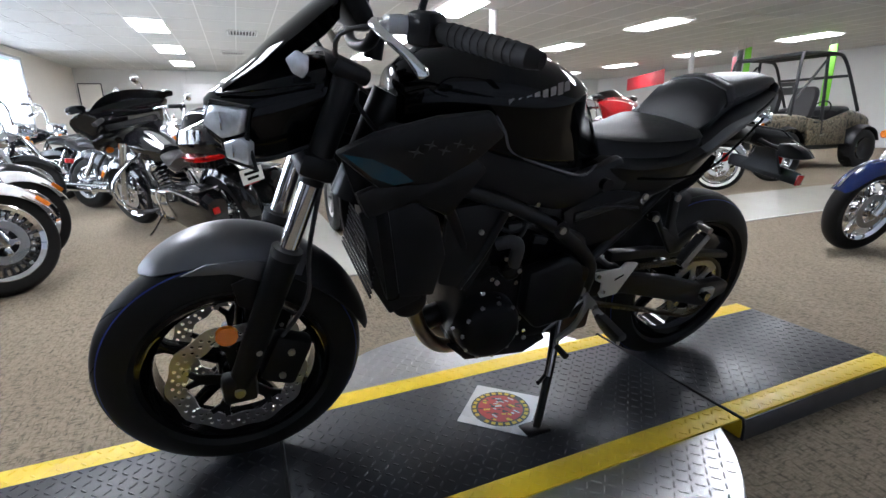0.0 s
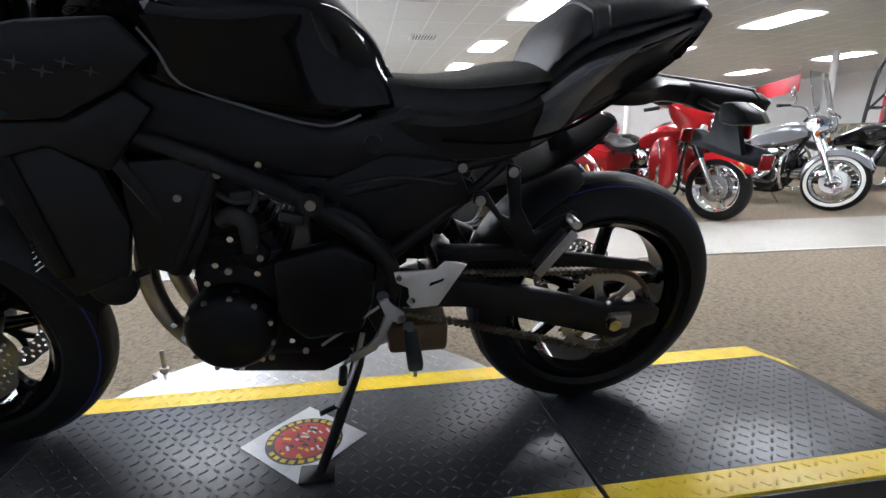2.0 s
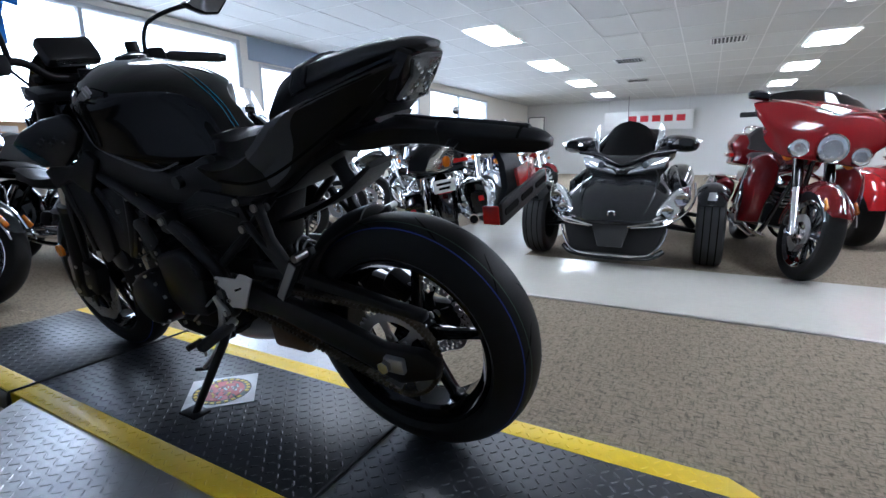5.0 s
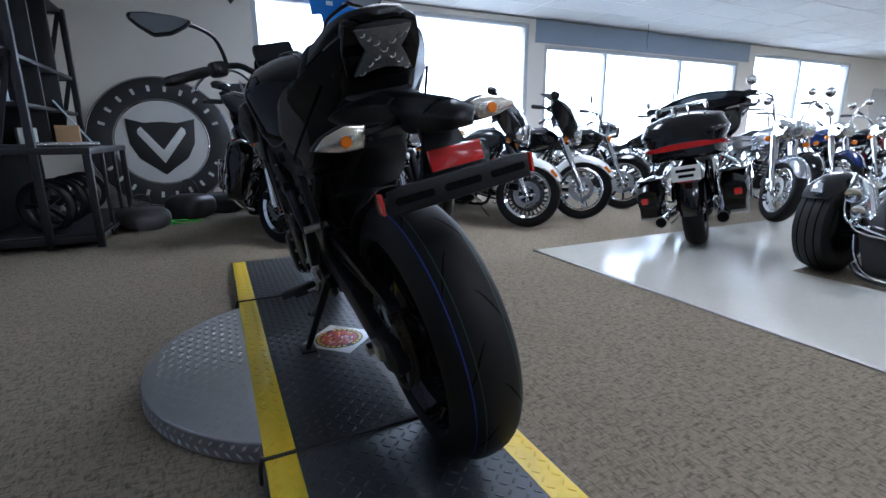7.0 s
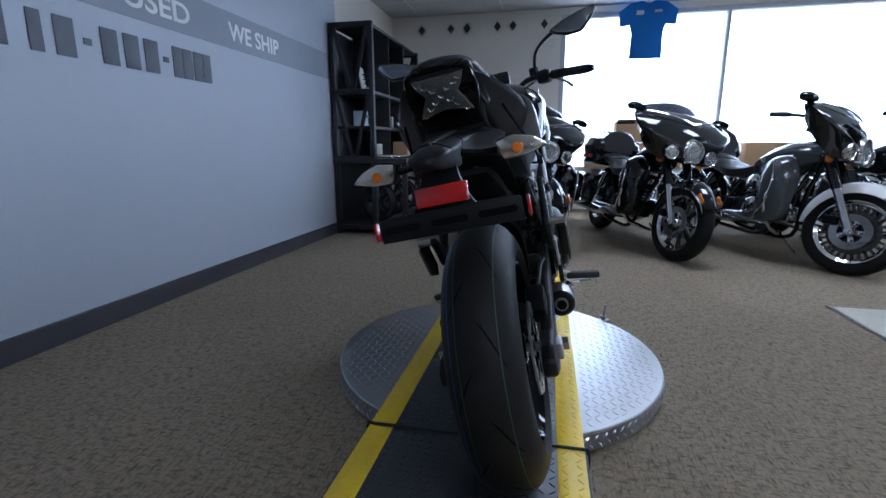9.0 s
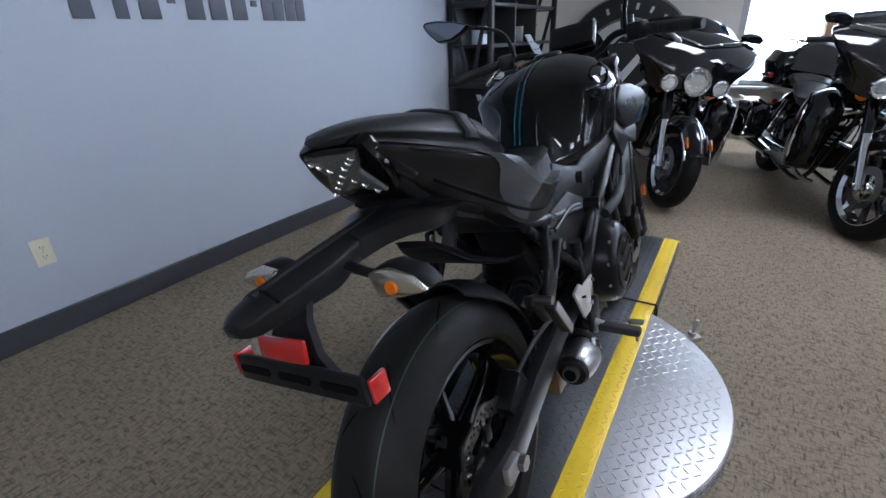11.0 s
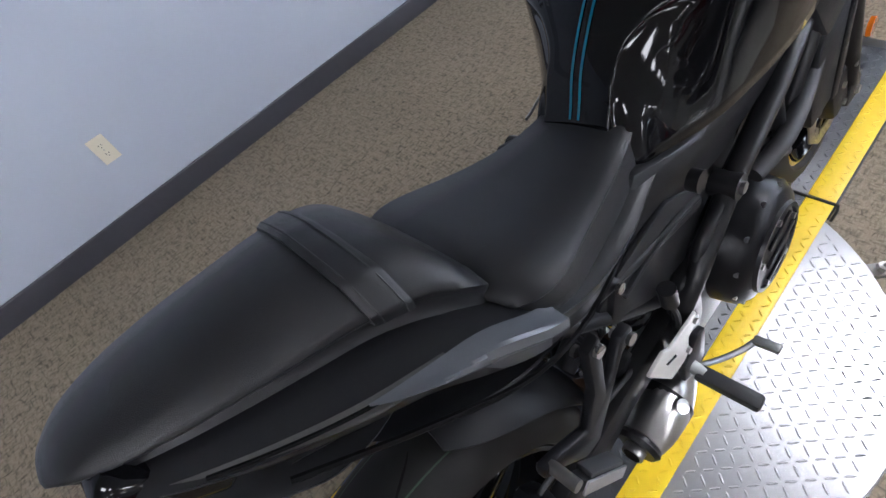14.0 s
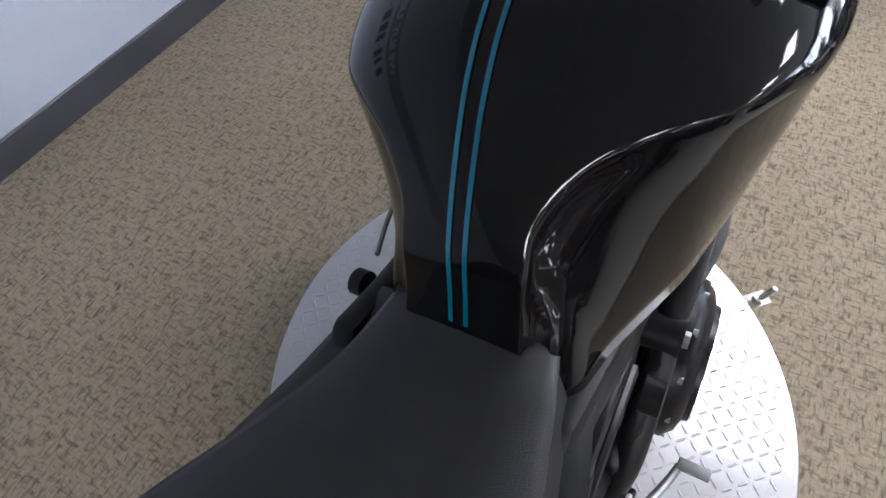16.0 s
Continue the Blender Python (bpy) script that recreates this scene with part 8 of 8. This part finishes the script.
part("face", lathe([(.02, 0), (-.002, 0), (-.002, .502), (.02, .502)], 96, "y", centre=(0, 0, SR)), SIGN_WHITE, sg, "pale inner disc")
def shield(pts, y, depth):
    return prism([(-u, v) for u, v in pts], depth, .002, m=Matrix.Translation((0, y, SR)) @ Matrix.Rotation(radians(90), 4, "Z"))
part("shield", shield([(-.37, .28), (-.18, .23), (0, .245), (.18, .23), (.37, .28), (.35, -.02), (.26, -.20), (0, -.40), (-.26, -.20), (-.35, -.02)], -.006, .012), SIGN_BLACK, sg, "dark shield shape")
part("chevron", shield([(-.255, .15), (-.215, .18), (0, -.10), (.215, .18), (.255, .15), (.26, .10), (0, -.26), (-.26, .10)], -.014, .008), SIGN_WHITE, sg, "pale chevron shape")
for k in range(10):
    a = 160 - k * 15.5
    part("print_bar", arc_bar(.61, .68, a - 1.5, a + 1.5, -.0165), SIGN_WHITE, sg)
for k in range(10):
    a = 208 + k * 14
    part("print_bar", arc_bar(.61, .68, a - 1.5, a + 1.5, -.0165), SIGN_WHITE, sg)

# bags and straps on the carpet before the sign
def bag(x, y, sx, sy, sz, rz, label):
    q = thing("gear_bag", label, "bag", "gear bags", m=pose(x, y, 0, 0, 0, rz))
    part("bag_body", rings_of([(-sy, sx * .6, .0, sz * .6), (-sy * .7, sx, .0, sz * .95), (0, sx * 1.05, .0, sz), (sy * .7, sx, .0, sz * .9), (sy, sx * .55, .0, sz * .55)], 24, 3), SEAT_LEATHER, q)
    part("strap", tube([(-sx * .5, -sy * .2, sz * .9), (-sx * .3, 0, sz * 1.5), (sx * .3, 0, sz * 1.5), (sx * .5, sy * .2, sz * .9)], .010, 8, flat=.4), BLACK_RUBBER, q)
    return q
bag(-1.02, 3.62, .20, .26, .20, 20, "soft black gear bag lying on the carpet")
bag(-.62, 4.06, .19, .24, .26, -30, "soft black gear bag lying on the carpet")
bag(-.30, 4.45, .22, .25, .22, 10, "soft black gear bag lying on the carpet")
q = thing("tie_down_strap", "bright green tie-down strap coiled on the carpet", "strap", m=pose(-.66, 3.62, .012))
part("webbing", tube([(.14 * math.cos(a * .7), .09 * math.sin(a * .7), .004 + .03 * (a % 5) / 5) for a in range(16)], .012, 8, flat=.35), GREEN_STRAP, q)
part("hook", tube([(.14, 0, .01), (.20, .02, .02), (.22, -.01, .05), (.19, -.03, .04)], .006, 8), STEEL, q)

# pennants under the ceiling of the front wall
for k, x in enumerate((-1.7, -1.27, -1.03, -.6, -.38, .05)):
    q = thing("wall_pennant", "small dark diamond pennant high on wall", "pennant", "wall pennants", m=pose(x, FRONT - .012, 2.55))
    part("diamond", prism([(0, -.065), (.05, 0), (0, .065), (-.05, 0)], .012, .002, m=Matrix.Rotation(radians(90), 4, "Z")), SIGN_BLACK, q)

# jersey hanging in the window
q = thing("hanging_jersey", "blue sleeved jersey hanging in the window", "jersey", m=pose(1.36, 5.18, 2.02))
jo = [(-.20, 0), (.20, 0), (.19, .30), (.22, .42), (.34, .40), (.36, .58), (.22, .68), (.08, .70), (0, .665), (-.08, .70), (-.22, .68), (-.36, .58), (-.34, .40), (-.22, .42), (-.19, .30)]
part("cloth", prism(jo, .03, .008, m=Matrix.Rotation(radians(90), 4, "Z")), BLUE_CLOTH, q)
part("print_bar", box(.09, .004, .05, -.10, -.019, .56), SIGN_WHITE, q)
part("print_bar", box(.09, .004, .03, .12, -.019, .57), SIGN_WHITE, q)
part("hanger", tube([(0, 0, .665), (0, 0, .70), (.015, 0, .715), (0, 0, .72)], .003, 6), STEEL, q)

# boxes stacked on the sill and the low wall
for x, w, h in ((.95, .55, .34), (1.58, .62, .34), (2.24, .58, .34), (1.30, .50, .28), (2.95, .6, .34), (3.62, .56, .30)):
    z = .60 if x != 1.30 else .945
    q = thing("cardboard_box", "closed brown cardboard box on the window sill", "box", "sill boxes", m=pose(x, 5.20, z))
    part("carton", box(w, .30, h, 0, 0, h / 2, .004), CARD, q)
    part("tape", box(w * .12, .302, .004, 0, 0, h + .001), PAPER, q, "pale tape strip")
    part("print_bar", box(w * .3, .003, .06, w * .18, -.151, h * .72), SIGN_WHITE, q, "white shipping label")

# ---- far walls ----
def banner(name, label, m, w, h, cloth, bars, bar_mat, drop=.14):
    q = thing(name, label, "banner", m=m)
    part("cloth", box(w, .012, h, 0, 0, 0, .003), cloth, q)
    for x, z, bw, bh in bars:
        part("print_bar", box(bw, .004, bh, x, -.008, z), bar_mat, q)
    for s in (-1, 1):
        part("cord", rod((s * w * .45, 0, h / 2), (s * w * .45, 0, h / 2 + drop), .004, n=6), STEEL, q)
    return q
RB = [(-.72, .0, .40, .24)] + [(-.25 + .2 * i, -.02, .15, .20) for i in range(5)]
banner("red_banner", "red cloth banner with white printed bars", pose(12.9, -13.25, 2.2, 0, 0, -28), 4.2, .46, BANNER_RED, RB, SIGN_WHITE, .30)
for x, y, mt, lb in ((7.3, -10.9, BANNER_GREEN, "tall bright green feather banner"), (7.65, -11.1, SIGN_BLACK, "tall black feather banner"), (6.3, -12.4, BANNER_GREEN, "tall bright green feather banner"), (8.6, -12.2, BANNER_RED, "tall red feather banner")):
    banner("feather_banner", lb, pose(x, y, 1.75, 0, 0, -32), .34, 1.5, mt, [(0, .45, .14, .30), (0, 0, .10, .36), (0, -.4, .12, .2)], SIGN_WHITE, .24)
banner("wall_board", "pale hanging board with red printed bars", pose(18.3, .7, 1.95, 0, 0, -90), 3.0, .66, SIGN_WHITE, [(-.5 + .40 * i, .06, .28, .22) for i in range(5)], BANNER_RED, .46)
mr = thing("wall_mirror", "tall framed mirror on the far wall", "mirror", m=pose(18.585, 6.0 - 1.05, 1.75))
part("glass", box(.01, .62, 1.0, 0, 0, 0), mat("mirror_silver", (0.9, 0.9, 0.9), 0.03, 1.0), mr)
for s in (-1, 1):
    part("frame_bar", box(.03, .03, 1.06, -.005, s * .325, 0, .004), STEEL_BLACK, mr)
    part("frame_bar", box(.03, .62, .03, -.005, 0, s * .515, .004), STEEL_BLACK, mr)
for x, y, z, rz in ((9.5, BACK + .01, 1.75, 0), (6.5, BACK + .01, 1.7, 0), (18.58, -6.0, 1.8, -90), (18.58, -9.0, 1.7, -90)):
    q = thing("framed_picture", "small dark framed picture on the far wall", "picture", "framed pictures", m=pose(x, y, z, 0, 0, rz + 180))
    part("print", box(.52, .012, .38, 0, 0, 0), SIGN_BLACK, q)
    part("print_bar", box(.34, .004, .03, 0, -.008, .05), SIGN_WHITE, q)
    for s in (-1, 1):
        part("frame_bar", box(.03, .03, .44, s * .275, 0, 0, .004), STEEL, q)
        part("frame_bar", box(.52, .03, .03, 0, 0, s * .205, .004), STEEL, q)
q = thing("ceiling_wire", "thin loose wire hanging from the ceiling", "wire", m=pose(6.79, 4.85, CEILING))
part("strand", tube([(0, 0, 0), (.02, 0, -.12), (-.01, 0, -.26), (.03, 0, -.40)], .004, 6), STEEL_BLACK, q)
